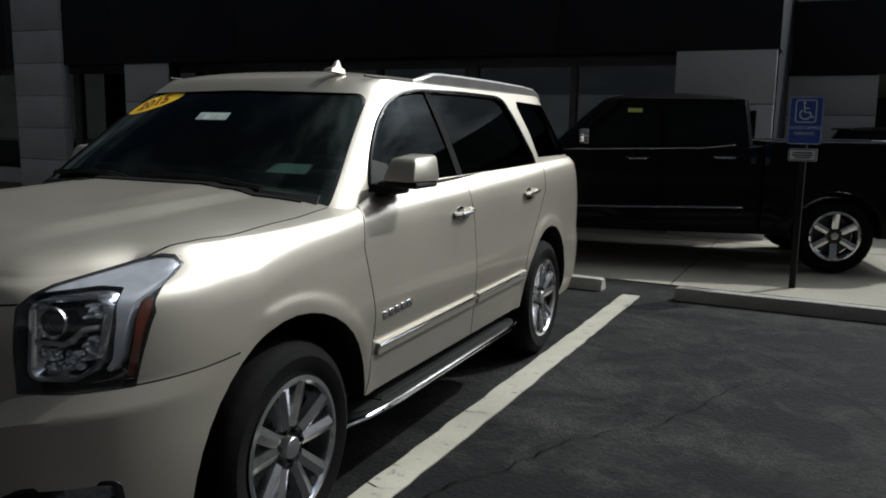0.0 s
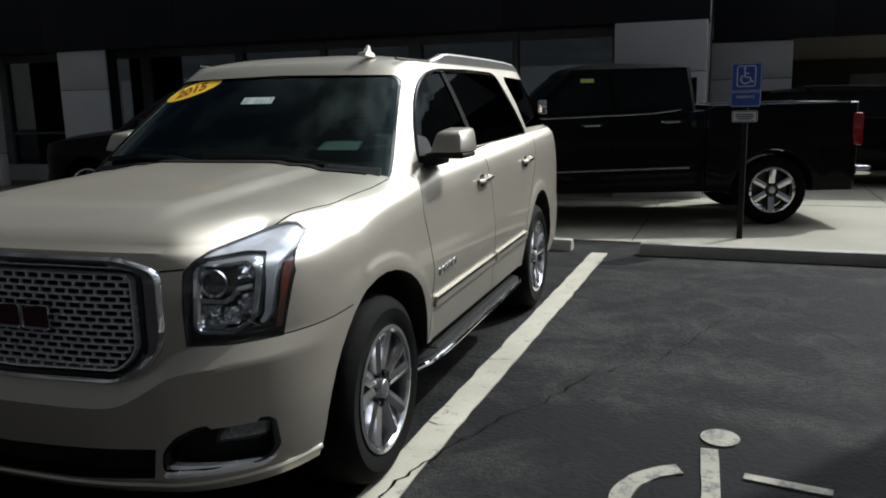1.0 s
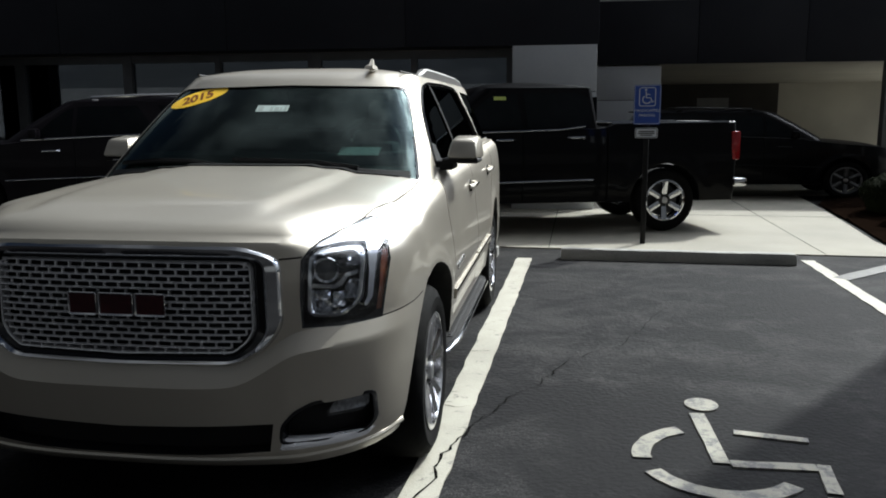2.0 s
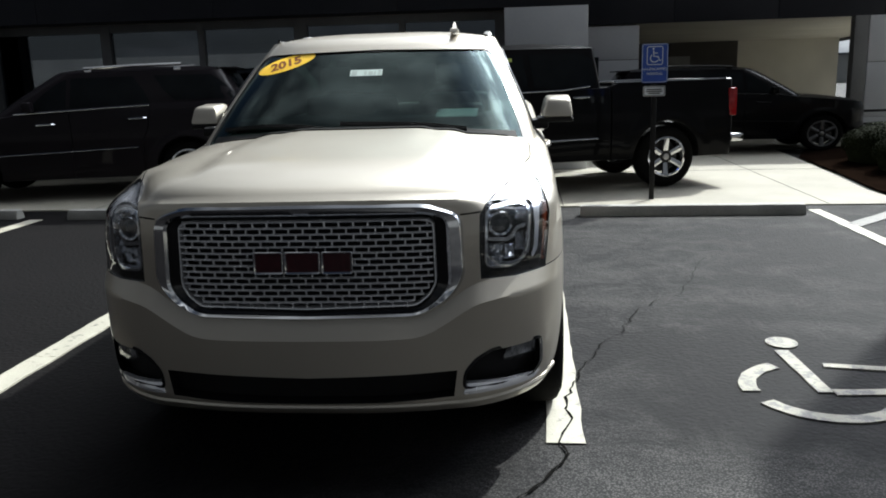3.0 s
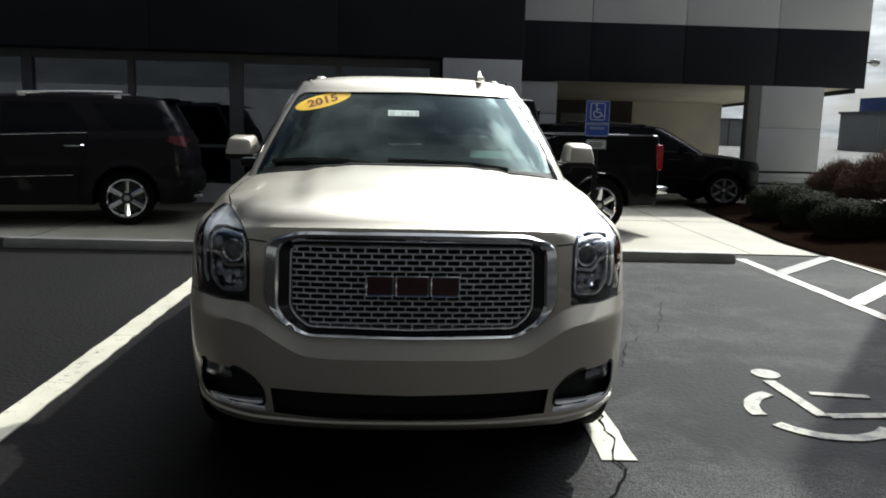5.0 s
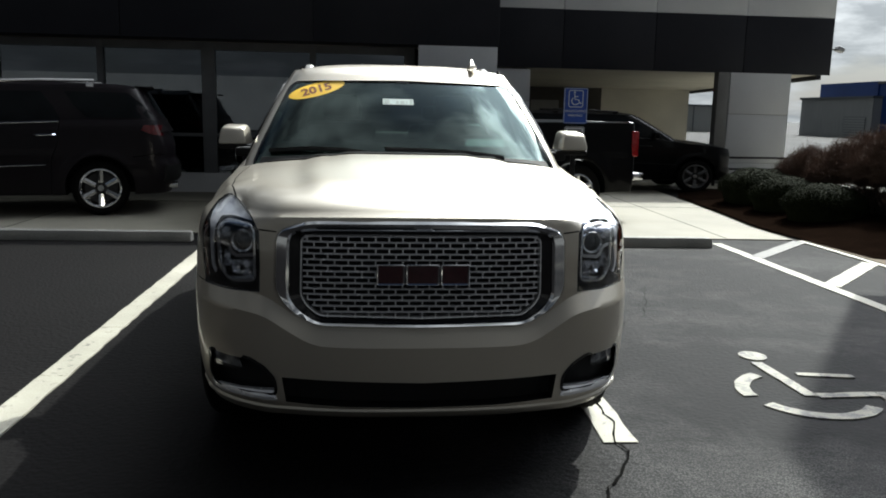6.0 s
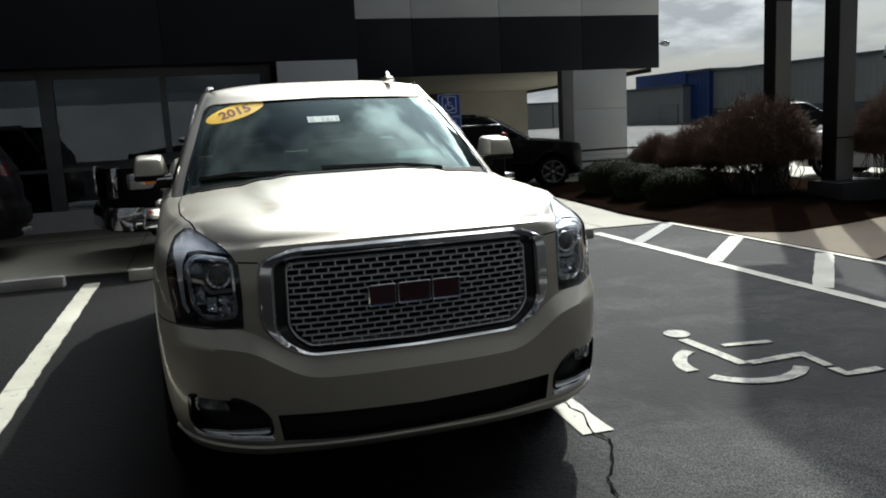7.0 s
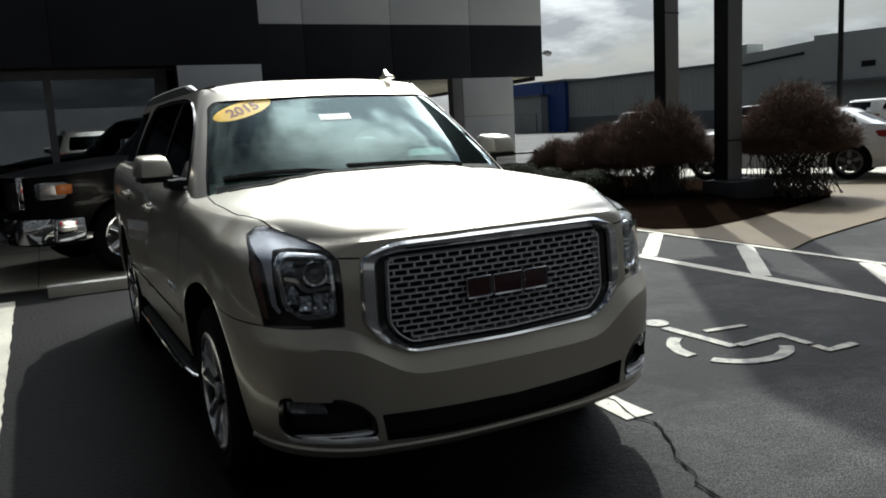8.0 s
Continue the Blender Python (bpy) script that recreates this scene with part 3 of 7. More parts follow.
        low = [Vector((p.x * 0.9, p.y * 0.97, self.floor - 0.015)) for p in rings[0]]
        mid = [Vector((p.x * 0.02, p.y * 0.97, self.floor - 0.015)) for p in rings[0]]
        rings = [mid, low] + rings
        n = len(unit)
        for ring in rings:
            v += ring
        f = [[a * n + i, a * n + (i + 1) % n, (a + 1) * n + (i + 1) % n, (a + 1) * n + i] for a in range(len(rings) - 1) for i in range(n)]
        f.append(list(range(n))[::-1])
        return v, f

    def cabin_half(self, z):
        k = (z - self.cab_low) / (self.cab_top - self.cab_low)
        return self.cab_w0 + (self.cab_w1 - self.cab_w0) * (0.75 * k + 0.25 * k * k)

    def screen(self, x, z, depth=0.0):
        """The windscreen's y at x, z."""
        k = (z - self.cab_low) / (self.cab_top - self.cab_low)
        c = self.cab_f0 + (self.cab_f1 - self.cab_f0) * (0.88 * k + 0.12 * k * k)
        u = min(1.0, abs(x) / self.cabin_half(z))
        return c + self.bow - (self.bow - depth) * (1 - u ** 3.5) ** (1 / 3.5)

    def cabin_x(self, y, z):
        """Half width of the greenhouse at y, z, drawn in round its corners."""
        w = self.cabin_half(z)
        ye = self.screen(0, z) + self.bow
        t = (z - self.cab_low) / (self.cab_top - self.cab_low)
        yr = self.cab_r0 + (self.cab_r1 - self.cab_r0) * t - self.cab_arc
        if y < ye:
            return w * max(0.0, 1 - min(1, (ye - y) / self.bow) ** 3.5) ** (1 / 3.5)
        if y > yr:
            return w * max(0.0, 1 - min(1, (y - yr) / self.cab_arc) ** 3.2) ** (1 / 3.2)
        return w

    def upper(self, inset=0.0, nf=40, ns=24, nr=16, nz=16, ncap=10, low=None):
        v, rings = [], []
        z0, z1 = (self.cab_low if low is None else low), self.cab_top - inset * 0.6
        for k in range(nz + 1):
            z = z0 + (z1 - z0) * k / nz
            w = self.cabin_half(z) - inset
            t = (z - self.cab_low) / (self.cab_top - self.cab_low)
            yr = self.cab_r0 + (self.cab_r1 - self.cab_r0) * t - self.cab_arc - inset
            ring = []
            for i in range(nf + 1):
                a = math.pi * (i / nf - 0.5)
                s, c = math.sin(a), math.cos(a)
                x = math.copysign(abs(s) ** (2 / 3.5), s) * w
                yf = self.screen(0, z) + self.bow
                ring.append(Vector((x, yf - (self.bow - inset) * abs(c) ** (2 / 3.5), z)))
            y0 = ring[-1].y
            for i in range(1, ns):
                ring.append(Vector((w, y0 + (yr - y0) * i / ns, z)))
            for i in range(nr + 1):
                a = math.pi * (0.5 - i / nr)
                s, c = math.sin(a), math.cos(a)
                ring.append(Vector((math.copysign(abs(s) ** 0.62, s) * w, yr + self.cab_arc * abs(c) ** 0.62, z)))
            for i in range(1, ns):
                ring.append(Vector((-w, yr + (y0 - yr) * i / ns, z)))
            rings.append(ring)
        edge = rings[-1]
        ya, yb = self.cab_f1 + 0.5, self.cab_r1 - 0.5
        for k in range(1, ncap + 1):
            r = 1 - k / ncap
            ring = []
            for p in edge:
                ys = min(yb, max(ya, p.y))
                y = ys + (p.y - ys) * r
                ring.append(Vector((p.x * r, y, p.z + (1 - r ** 3.2) * self.roof(y))))
            rings.append(ring)
        n = len(rings[0])
        for ring in rings:
            v += ring
        f = [[a * n + i, a * n + (i + 1) % n, (a + 1) * n + (i + 1) % n, (a + 1) * n + i] for a in range(len(rings) - 1) for i in range(n)]
        f.append(list(range(n))[::-1])
        return v, f

    def roof_z(self, x, y):
        r = min(1.0, abs(x) / self.cabin_half(self.cab_top))
        return self.cab_top + (1 - r ** 3.2) * self.roof(y)

    def wells(self):
        """Cutters for the wheel openings."""
        out = []
        for y in (0.0, self.base):
            for s in (-1, 1):
                n = 40
                ring = [(y + self.well * math.cos(2 * math.pi * i / n), self.axle + 0.005 + self.well * math.sin(2 * math.pi * i / n)) for i in range(n)]
                out.append(prism(ring, s * 0.52, s * 1.3, "x"))
        return out


def wheel(parent, x, y, side, r, rim_r, width, spokes, metal, pairs=False, spoke_w=0.04):
    """A road wheel with its outer face towards +x (side 1) or -x."""
    at = pose(x, y, r, 0, 0, 0 if side > 0 else 180)
    w2 = width / 2
    drum = add("wheel", disc(rim_r * 0.80, (-w2 * 0.6, w2 * 0.10), 36), RIM_DARK, parent, at=at)
    h = w2
    prof = [(rim_r - 0.005, -h + 0.02), (rim_r + 0.02, -h), (r - 0.06, -h - 0.008), (r - 0.022, -h + 0.012), (r - 0.004, -h + 0.04), (r, 0), (r - 0.004, h - 0.04), (r - 0.022, h - 0.012), (r - 0.06, h + 0.008), (rim_r + 0.02, h), (rim_r - 0.005, h - 0.02)]
    body = revolve(prof, 132)
    # lugs: every other slice of the tread stands back, the two halves out of step
    for i in range(132):
        for j in (4, 5, 6):
            if (i + (2 if j == 6 else 0)) % 4 < 2:
                k = i * len(prof) + j
                x, b, c = body[0][k]
                body[0][k] = (x, b * (1 - 0.003 / r), c * (1 - 0.003 / r))
    add("tyre", body, RUBBER, drum, "worn black rubber tyre")
    lip = revolve([(rim_r + 0.006, h - 0.012), (rim_r + 0.006, h + 0.002), (rim_r - 0.012, h + 0.004), (rim_r - 0.024, h - 0.006), (rim_r - 0.024, h - 0.10), (rim_r - 0.004, h - 0.10)], 56)
    bits = [lip]
    add("hub", disc(0.096, (h - 0.09, h - 0.046), 28, dome=0.004), RIM_DARK, drum)
    for i in range(spokes):
        a = 2 * math.pi * i / spokes
        if pairs:
            a = 2 * math.pi * (i // 2) / (spokes // 2) + (0.24 if i % 2 else -0.24)
        ra, rb = 0.080, rim_r - 0.012
        wa, wb = spoke_w * 0.78, spoke_w * 0.92
        sp = [(h - 0.028, -wa / 2, ra), (h - 0.028, wa / 2, ra), (h - 0.006, wb / 2, rb), (h - 0.006, -wb / 2, rb), (h - 0.065, -wa / 2 - 0.004, ra), (h - 0.065, wa / 2 + 0.004, ra), (h - 0.045, wb / 2 + 0.004, rb), (h - 0.045, -wb / 2 - 0.004, rb)]
        ridge = [(h - 0.016, 0, ra), (h + 0.003, 0, rb - 0.01)]
        q = (sp + ridge, [[0, 8, 9, 3], [8, 1, 2, 9], [1, 5, 6, 2], [4, 0, 3, 7], [5, 4, 7, 6], [3, 9, 2, 6, 7], [0, 4, 5, 1, 8]])
        bits.append(moved(q, Matrix.Rotation(a, 4, "X")))
    add("rim", join(*bits), metal, drum, "bright alloy rim")
    add("centre_cap", disc(0.040, (h - 0.05, h - 0.006), 24, dome=0.010), SATIN, drum)
    for k in range(6):
        add("wheel_nut", moved(disc(0.012, (h - 0.05, h - 0.020), 8, dome=0.005), Matrix.Rotation(2 * math.pi * k / 6 + 0.3, 4, "X") @ pose(0, 0, 0.064)), GLOSS_BLACK, drum)
    return drum


# ---- ground, paving, lines ----
def structure(name, geo, mat, label, category, at=None, smooth=0):
    ob = add(name, geo, mat, None, label, smooth, at)
    return tagged(ob, "", category, "", "structure")


def sheet():
    """The lot: one sheet out to the horizon, finer and slightly uneven near the vehicle."""
    xs = [-400, -120, -40] + [-16 + 0.8 * i for i in range(41)] + [24, 40, 120, 400]
    ys = [-400, -120, -40, -20] + [-9 + 0.8 * i for i in range(21)] + [12, 20, 40, 120, 400]
    v = [(x, y, -0.004 + 0.003 * noise.noise(Vector((x * 0.4, y * 0.4, 0))) if -16 < x < 17 and -9 < y < 8 else -0.004) for y in ys for x in xs]
    n = len(xs)
    return v, [[j * n + i, j * n + i + 1, (j + 1) * n + i + 1, (j + 1) * n + i] for j in range(len(ys) - 1) for i in range(n - 1)]


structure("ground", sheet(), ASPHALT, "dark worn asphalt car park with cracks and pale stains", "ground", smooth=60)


def slab_edge(x):
    return 5.93 - 0.048 * x


def strip_on_ground(points, width, mat, name, z=0.004, label="", category="road marking", wobble=0.006, parent=None, steps=0.12):
    """A painted or cracked band along a polyline, with slightly ragged sides."""
    v, f = [], []
    rng = random.Random(int(abs(points[0][0]) * 1000) + len(points))
    pts = []
    for a, b in zip(points[:-1], points[1:]):
        k = max(1, int(math.dist(a, b) / steps))
        pts += [(a[0] + (b[0] - a[0]) * i / k, a[1] + (b[1] - a[1]) * i / k) for i in range(k)]
    pts.append(points[-1])
    for i, p in enumerate(pts):
        a, b = Vector(pts[max(0, i - 1)]), Vector(pts[min(len(pts) - 1, i + 1)])
        t = (b - a).normalized()
        for s in (-1, 1):
            w = s * width / 2 + rng.uniform(-wobble, wobble)
            for h in (z, -0.02):
                v.append((p[0] - t.y * w, p[1] + t.x * w, h))
    for i in range(len(pts) - 1):
        k = 4 * i
        f += [[k, k + 2, k + 6, k + 4], [k, k + 4, k + 5, k + 1], [k + 2, k + 3, k + 7, k + 6]]
    ob = add(name, fixed_normals((v, f)), mat, parent, label, 0)
    if parent is None:
        tagged(ob, "", category, "", "structure")
    return ob


pavement = structure("pavement", prism([(-40, slab_edge(-40)), (5.27, slab_edge(5.27)), (5.27, 6.8), (5.50, 8.6), (5.72, 10.6), (5.9, 12.6), (12.6, 13.2), (12.6, 40), (-40, 40)], -0.05, 0.012, "z"), CONCRETE, "pale concrete apron with fine joints", "pavement")
for k in range(9):
    x = -20.0 + 3.05 * k
    strip_on_ground([(x, slab_edge(x) + 0.02), (x + 0.15, 14)], 0.008, CRACK, "joint", 0.0145, wobble=0.001, parent=pavement, steps=2)
for y in (9.2, 12.4):
    strip_on_ground([(-22, y + 0.9), (5.8, y - 0.05)], 0.008, CRACK, "joint", 0.0145, wobble=0.001, parent=pavement, steps=2)
structure("pavement_tan", prism([(5.39, 2.15), (6.1, 2.44), (7.05, 2.68), (8.04, 2.90), (10.5, 3.45), (16, 4.3), (30, 6.4), (30, 7.5), (10.7, 7.5), (10.0, 5.6), (8.2, 5.0), (6.1, 5.2), (5.75, 5.66), (5.39, 5.66)], -0.05, 0.016, "z"), TAN, "sandy tan paving beside the planting bed", "pavement")
structure("pavement_drive", prism([(10.5, 6.3), (16, 5.8), (60, 9.0), (60, 20.0), (10.5, 13.0)], -0.05, 0.020, "z"), CONCRETE, "pale concrete drive behind the planting bed", "pavement")
bed_rim = [(6.35, 12.2), (5.78, 10.8), (5.56, 8.4), (5.34, 6.7), (5.40, 5.3), (5.46, 4.30), (5.95, 3.92), (6.9, 4.08), (8.4, 4.5), (9.6, 4.85), (10.5, 5.5), (10.7, 7.5), (10.7, 12.9)]


def mulch_bed():
    p, f, _ = fill(bed_rim, 0.16)
    v = []
    for x, y in p:
        edge = min(math.dist((x, y), ((a[0] + (b[0] - a[0]) * t), (a[1] + (b[1] - a[1]) * t))) for a, b in zip(bed_rim, bed_rim[1:] + bed_rim[:1]) for t in (0, 0.25, 0.5, 0.75))
        v.append((x, y, 0.02 + 0.16 * ease(0, 1.4, edge) + 0.035 * abs(noise.noise(Vector((x * 5, y * 5, 0)))) * ease(0, 0.3, edge)))
    return v, f


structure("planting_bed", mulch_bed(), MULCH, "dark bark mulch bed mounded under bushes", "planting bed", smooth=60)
strip_on_ground([(0.948, -0.54), (1.10, 5.20)], 0.165, ROAD_PAINT, "line_east", label="worn white parking line beside the SUV")
strip_on_ground([(-2.075, -0.50), (-2.005, 5.42)], 0.165, ROAD_PAINT, "line_west", label="worn white parking line with a small break")
strip_on_ground([(-5.15, -0.4), (-5.12, 5.5)], 0.165, ROAD_PAINT, "line_far_west", label="worn white parking line")
strip_on_ground([(4.11, 5.40), (4.08, 2.9), (4.07, 0.2), (4.10, -6.0)], 0.13, ROAD_PAINT, "line_aisle", label="white line of the hatched access aisle")
strip_on_ground([(5.345, 5.62), (5.345, 2.7), (5.33, 1.0), (5.33, -9.0)], 0.085, ROAD_PAINT, "line_edge", z=0.008, label="thin white line along the paving edge")
for a, b in (((4.13, 4.42), (5.30, 5.56)), ((4.13, 2.94), (5.30, 4.10)), ((4.13, 1.45), (5.30, 2.70)), ((4.13, -0.05), (5.30, 1.22)), ((4.13, -1.55), (5.30, -0.28))):
    strip_on_ground([a, b], 0.17, FADED_PAINT if a[1] > 4 else ROAD_PAINT, "line_hatch", z=0.0055, label="white diagonal hatch stripe")

# painted access symbol: plain disc, bars and stencilled arcs
symbol = root("access_symbol", pose(0, 0, 0), "white stencilled wheelchair access symbol on asphalt", "road marking")
symbol["kind"] = "structure"
hub = (2.245, 0.085)
add("disc", prism([(2.28 + 0.088 * math.cos(2 * math.pi * i / 28), 0.80 + 0.098 * math.sin(2 * math.pi * i / 28)) for i in range(28)], -0.02, 0.005, "z"), WORN_PAINT, symbol, smooth=0)
for pts, w in ((((2.235, 0.66), (2.25, 0.045)), 0.075), (((2.29, 0.045), (2.66, 0.055)), 0.07), (((2.695, 0.085), (2.66, -0.20)), 0.06), (((2.652, -0.245), (2.64, -0.36), (2.88, -0.365)), 0.07), (((2.375, 0.425), (2.71, 0.365)), 0.055)):
    strip_on_ground(pts, w, WORN_PAINT, "stroke", 0.005, parent=symbol, wobble=0.003)
for a0, a1 in ((112, 188), (206, 322)):
    strip_on_ground([(hub[0] + 0.345 * math.cos(radians(a)), hub[1] + 0.355 * math.sin(radians(a))) for a in range(a0, a1 + 1, 6)], 0.085, WORN_PAINT, "stroke", 0.005, parent=symbol, wobble=0.003, steps=1)


def cracks():
    """Wandering cracks: each a chain of short steps from a start towards an end."""
    rng = random.Random(5)
    runs = [((0.58, -1.5), (0.95, -0.64), 0.012), ((0.95, -0.64), (0.97, -0.18), 0.009), ((0.97, -0.18), (1.07, 0.31), 0.009), ((1.07, 0.31), (1.57, 1.5), 0.006), ((1.57, 1.5), (1.93, 1.88), 0.005), ((1.93, 1.88), (2.38, 3.04), 0.004), ((3.1, 2.4), (2.3, 3.7), 0.003), ((0.58, -1.5), (0.75, -2.9), 0.01), ((-2.3, 0.3), (-3.6, 1.4), 0.006), ((-3.4, 1.70), (-1.85, 1.60), 0.007), ((0.75, 1.66), (1.25, 1.66), 0.009), ((1.25, 1.66), (3.6, 1.58), 0.004), ((-1.95, 0.55), (-2.2, 0.57), 0.006), ((0.86, 0.62), (1.13, 0.64), 0.007)]
    vs, fs = [], []
    for a, b, w in runs:
        n = max(6, int(math.dist(a, b) / 0.05))
        way = (Vector(b) - Vector(a)).normalized()
        off, path = 0.0, []
        for i in range(n + 1):
            t = i / n
            off = off * 0.85 + rng.uniform(-0.022, 0.022)
            k = min(1, 4 * t, 4 * (1 - t))
            path.append(Vector(a).lerp(Vector(b), t) + Vector((-way.y, way.x)) * off * k)
        base = len(vs)
        for i, p in enumerate(path):
            d = w * rng.uniform(0.35, 1.2) * 0.8
            vs += [(p.x - d, p.y - d * 0.4, 0.0062), (p.x + d, p.y + d * 0.4, 0.0062)]
        fs += [[base + 2 * i, base + 2 * i + 1, base + 2 * i + 3, base + 2 * i + 2] for i in range(len(path) - 1)]
    return vs, fs


tagged(structure("ground_cracks", cracks(), CRACK, "thin dark wandering cracks in the asphalt", "crack"), kind="structure")


def wheel_stop():
    w, h, L = 0.085, 0.115, 1.21
    prof = [(-w, 0), (-w * 0.95, h * 0.45), (-w * 0.62, h * 0.95), (-w * 0.45, h), (w * 0.45, h), (w * 0.62, h * 0.95), (w * 0.95, h * 0.45), (w, 0)]
    v, f, n = [], [], len(prof)
    xs = [-L, -L + 0.02] + [-L + 0.1 * i for i in range(1, 24)] + [L - 0.02, L]
    for i, x in enumerate(xs):
        k = 0.9 if i in (0, len(xs) - 1) else 1.0
        v += [(x, a * k + 0.003 * noise.noise(Vector((x * 6, a * 30, b * 9))), b * k + (0.003 * noise.noise(Vector((x * 7, b * 30, 4))) if b else 0)) for a, b in prof]
    f = [[i * n + j, i * n + j + 1, (i + 1) * n + j + 1, (i + 1) * n + j] for i in range(len(xs) - 1) for j in range(n - 1)] + [list(range(n)), list(range((len(xs) - 1) * n, len(xs) * n))[::-1]]
    return fixed_normals((v, f))


first_stop = tagged(add("wheel_stop", wheel_stop(), KERB, None, "weathered grey concrete wheel stop at the head of the bay", 30, pose(2.71, 5.21, 0, 0, 0, -2.2)), "", "wheel stop", "wheel stops")
for x, y in ((-0.41, 5.37), (-3.49, 5.50), (-6.6, 5.66), (-9.75, 5.80)):
    copy_thing(first_stop, pose(x, y, 0, 0, 0, -2.2))


# ---- dealership building ----
def panel_wall(name, x0, x1, z0, z1, y, deep, mat, label, cols, rows, gap=0.012, side="y"):
    """A wall of flat cladding panels with open joints over a dark core."""
    if side == "y":
        core = structure(name, box(x0 + 0.02, x1 - 0.02, y + 0.03, y + deep, z0, z1 - 0.02), BLACK_CLAD, label, "wall")
    else:
        core = structure(name, box(y + 0.03, y + deep, x0 + 0.02, x1 - 0.02, z0, z1 - 0.02), BLACK_CLAD, label, "wall")
    xs = [x0 + (x1 - x0) * c for c in cols]
    zs = [z0 + (z1 - z0) * r for r in rows]
    for i in range(len(xs) - 1):
        for j in range(len(zs) - 1):
            a, b, c, d = xs[i] + gap / 2 * (i > 0), xs[i + 1] - gap / 2 * (i < len(xs) - 2), zs[j] + gap / 2 * (j > 0), zs[j + 1] - gap / 2
            add("panel", box(a, b, y, y + 0.04, c, d, 0.004) if side == "y" else box(y, y + 0.04, a, b, c, d, 0.004), mat, core)
    return core


def even(n):
    return [i / n for i in range(n + 1)]


structure("fascia_west", box(-26, 2.02, 9.84, 10.6, 2.68, 5.45), BLACK_CLAD, "black metal fascia over the showroom windows", "fascia")
for i in range(9):
    x = -26 + 3.11 * i
    add("panel", box(x + 0.006, x + 3.104 if i < 8 else 2.02, 9.82, 9.85, 2.665, 5.47, 0.004), BLACK_CLAD, bpy.data.objects["fascia_west"])
structure("ceiling_west", box(-26, 2.0, 9.9, 11.2, 2.70, 2.78), SOFFIT, "soffit above the showroom windows", "ceiling")
structure("roof_west", box(-26, 2.02, 10.6, 24, 5.2, 5.45), BLACK_CLAD, "flat showroom roof", "roof")
panel_wall("wall_pier", 0.645, 1.995, 0.0, 2.665, 9.815, 0.40, WHITE_CLAD, "white panel-clad pier at the corner of the showroom", even(1), [0, 0.72, 1.0])
structure("wall_showroom_east", box(1.62, 2.0, 10.21, 24, 0, 5.2), BLACK_CLAD, "shaded side wall of the showroom", "wall")
panel_wall("wall_west_pier", -10.15, -9.0, 0.0, 2.665, 9.86, 0.35, WHITE_CLAD, "white panel-clad pier under the fascia", even(1), [0, 0.72, 1.0])
blocks = structure("wall_block_pier", box(-13.2, -11.82, 9.76, 9.93, 0, 5.40), KERB, "tall pier of painted pale blocks", "wall")
for j in range(8):
    add("block", box(-13.22, -11.80, 9.74, 9.95, 0.02 + 0.672 * j, 0.02 + 0.672 * j + 0.66, 0.012), BLOCK_PAINT, blocks)

# showroom front: sill, mullions, rails and panes
sill = structure("wall_sill", box(-26, 0.66, 10.95, 11.25, 0, 0.36), WHITE_CLAD, "low pale sill under the showroom glass", "wall")
front_glass = root("window_showroom", pose(0, 11.05, 0), "dark showroom glazing in grey mullions", "window")
front_glass["kind"] = "structure"
posts = [(-9.0, 0.2), (-6.75, 0.19), (-4.93, 0.11), (-3.06, 0.24), (-1.2, 0.11), (0.56, 0.19), (-10.9, 0.12), (-12.8, 0.2), (-14.7, 0.12), (-16.6, 0.2), (-18.5, 0.12), (-20.4, 0.2), (-22.3, 0.12), (-24.2, 0.2)]
for x, w in posts:
    add("mullion", box(x - w / 2, x + w / 2, -0.08, 0.08, 0.36, 2.70, 0.006), ALUMINIUM, front_glass, smooth=0)
xs = sorted(x for x, _ in posts)
for a, b in zip(xs[:-1], xs[1:]):
    add("transom", box(a, b, -0.05, 0.05, 1.02, 1.08, 0.004), ALUMINIUM, front_glass, smooth=0)
    add("head_rail", box(a, b, -0.06, 0.06, 2.56, 2.70, 0.004), ALUMINIUM, front_glass, smooth=0)
    add("pane", box(a, b, -0.006, 0.006, 1.08, 2.56), STOREFRONT, front_glass, smooth=0)
    add("pane", box(a, b, -0.006, 0.006, 0.36, 1.02), STOREFRONT, front_glass, smooth=0)
structure("floor_showroom", box(-26, 1.62, 11.2, 24, 0.0, 0.03), CARPET, "dark showroom floor", "floor")
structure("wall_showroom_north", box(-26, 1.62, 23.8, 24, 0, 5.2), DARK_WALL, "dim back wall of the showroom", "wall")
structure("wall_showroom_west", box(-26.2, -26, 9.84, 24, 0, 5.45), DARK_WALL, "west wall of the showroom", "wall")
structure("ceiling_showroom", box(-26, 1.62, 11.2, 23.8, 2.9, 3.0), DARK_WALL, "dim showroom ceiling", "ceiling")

# ---- drive-through canopy ----
panel_wall("fascia_white", 2.06, 10.62, 3.88, 5.0, 14.13, 0.35, WHITE_CLAD, "white panel band above the canopy's black fascia", even(4), [0, 1.0])
structure("fascia_black", box(2.02, 10.60, 14.15, 14.5, 2.60, 3.87), BLACK_CLAD, "black fascia of the drive-through canopy", "fascia")
for i in range(4):
    x = 2.06 + 2.14 * i
    add("panel", box(x + 0.005, x + 2.13, 14.12, 14.16, 2.585, 3.875, 0.004), BLACK_CLAD, bpy.data.objects["fascia_black"])
structure("fascia_black_east", prism([(10.5, 14.5), (10.62, 14.5), (12.42, 24.2), (14.82, 38.0), (14.7, 38.0), (12.3, 24.2)], 2.50, 4.98, "z"), BLACK_CLAD, "black return of the canopy fascia", "fascia")
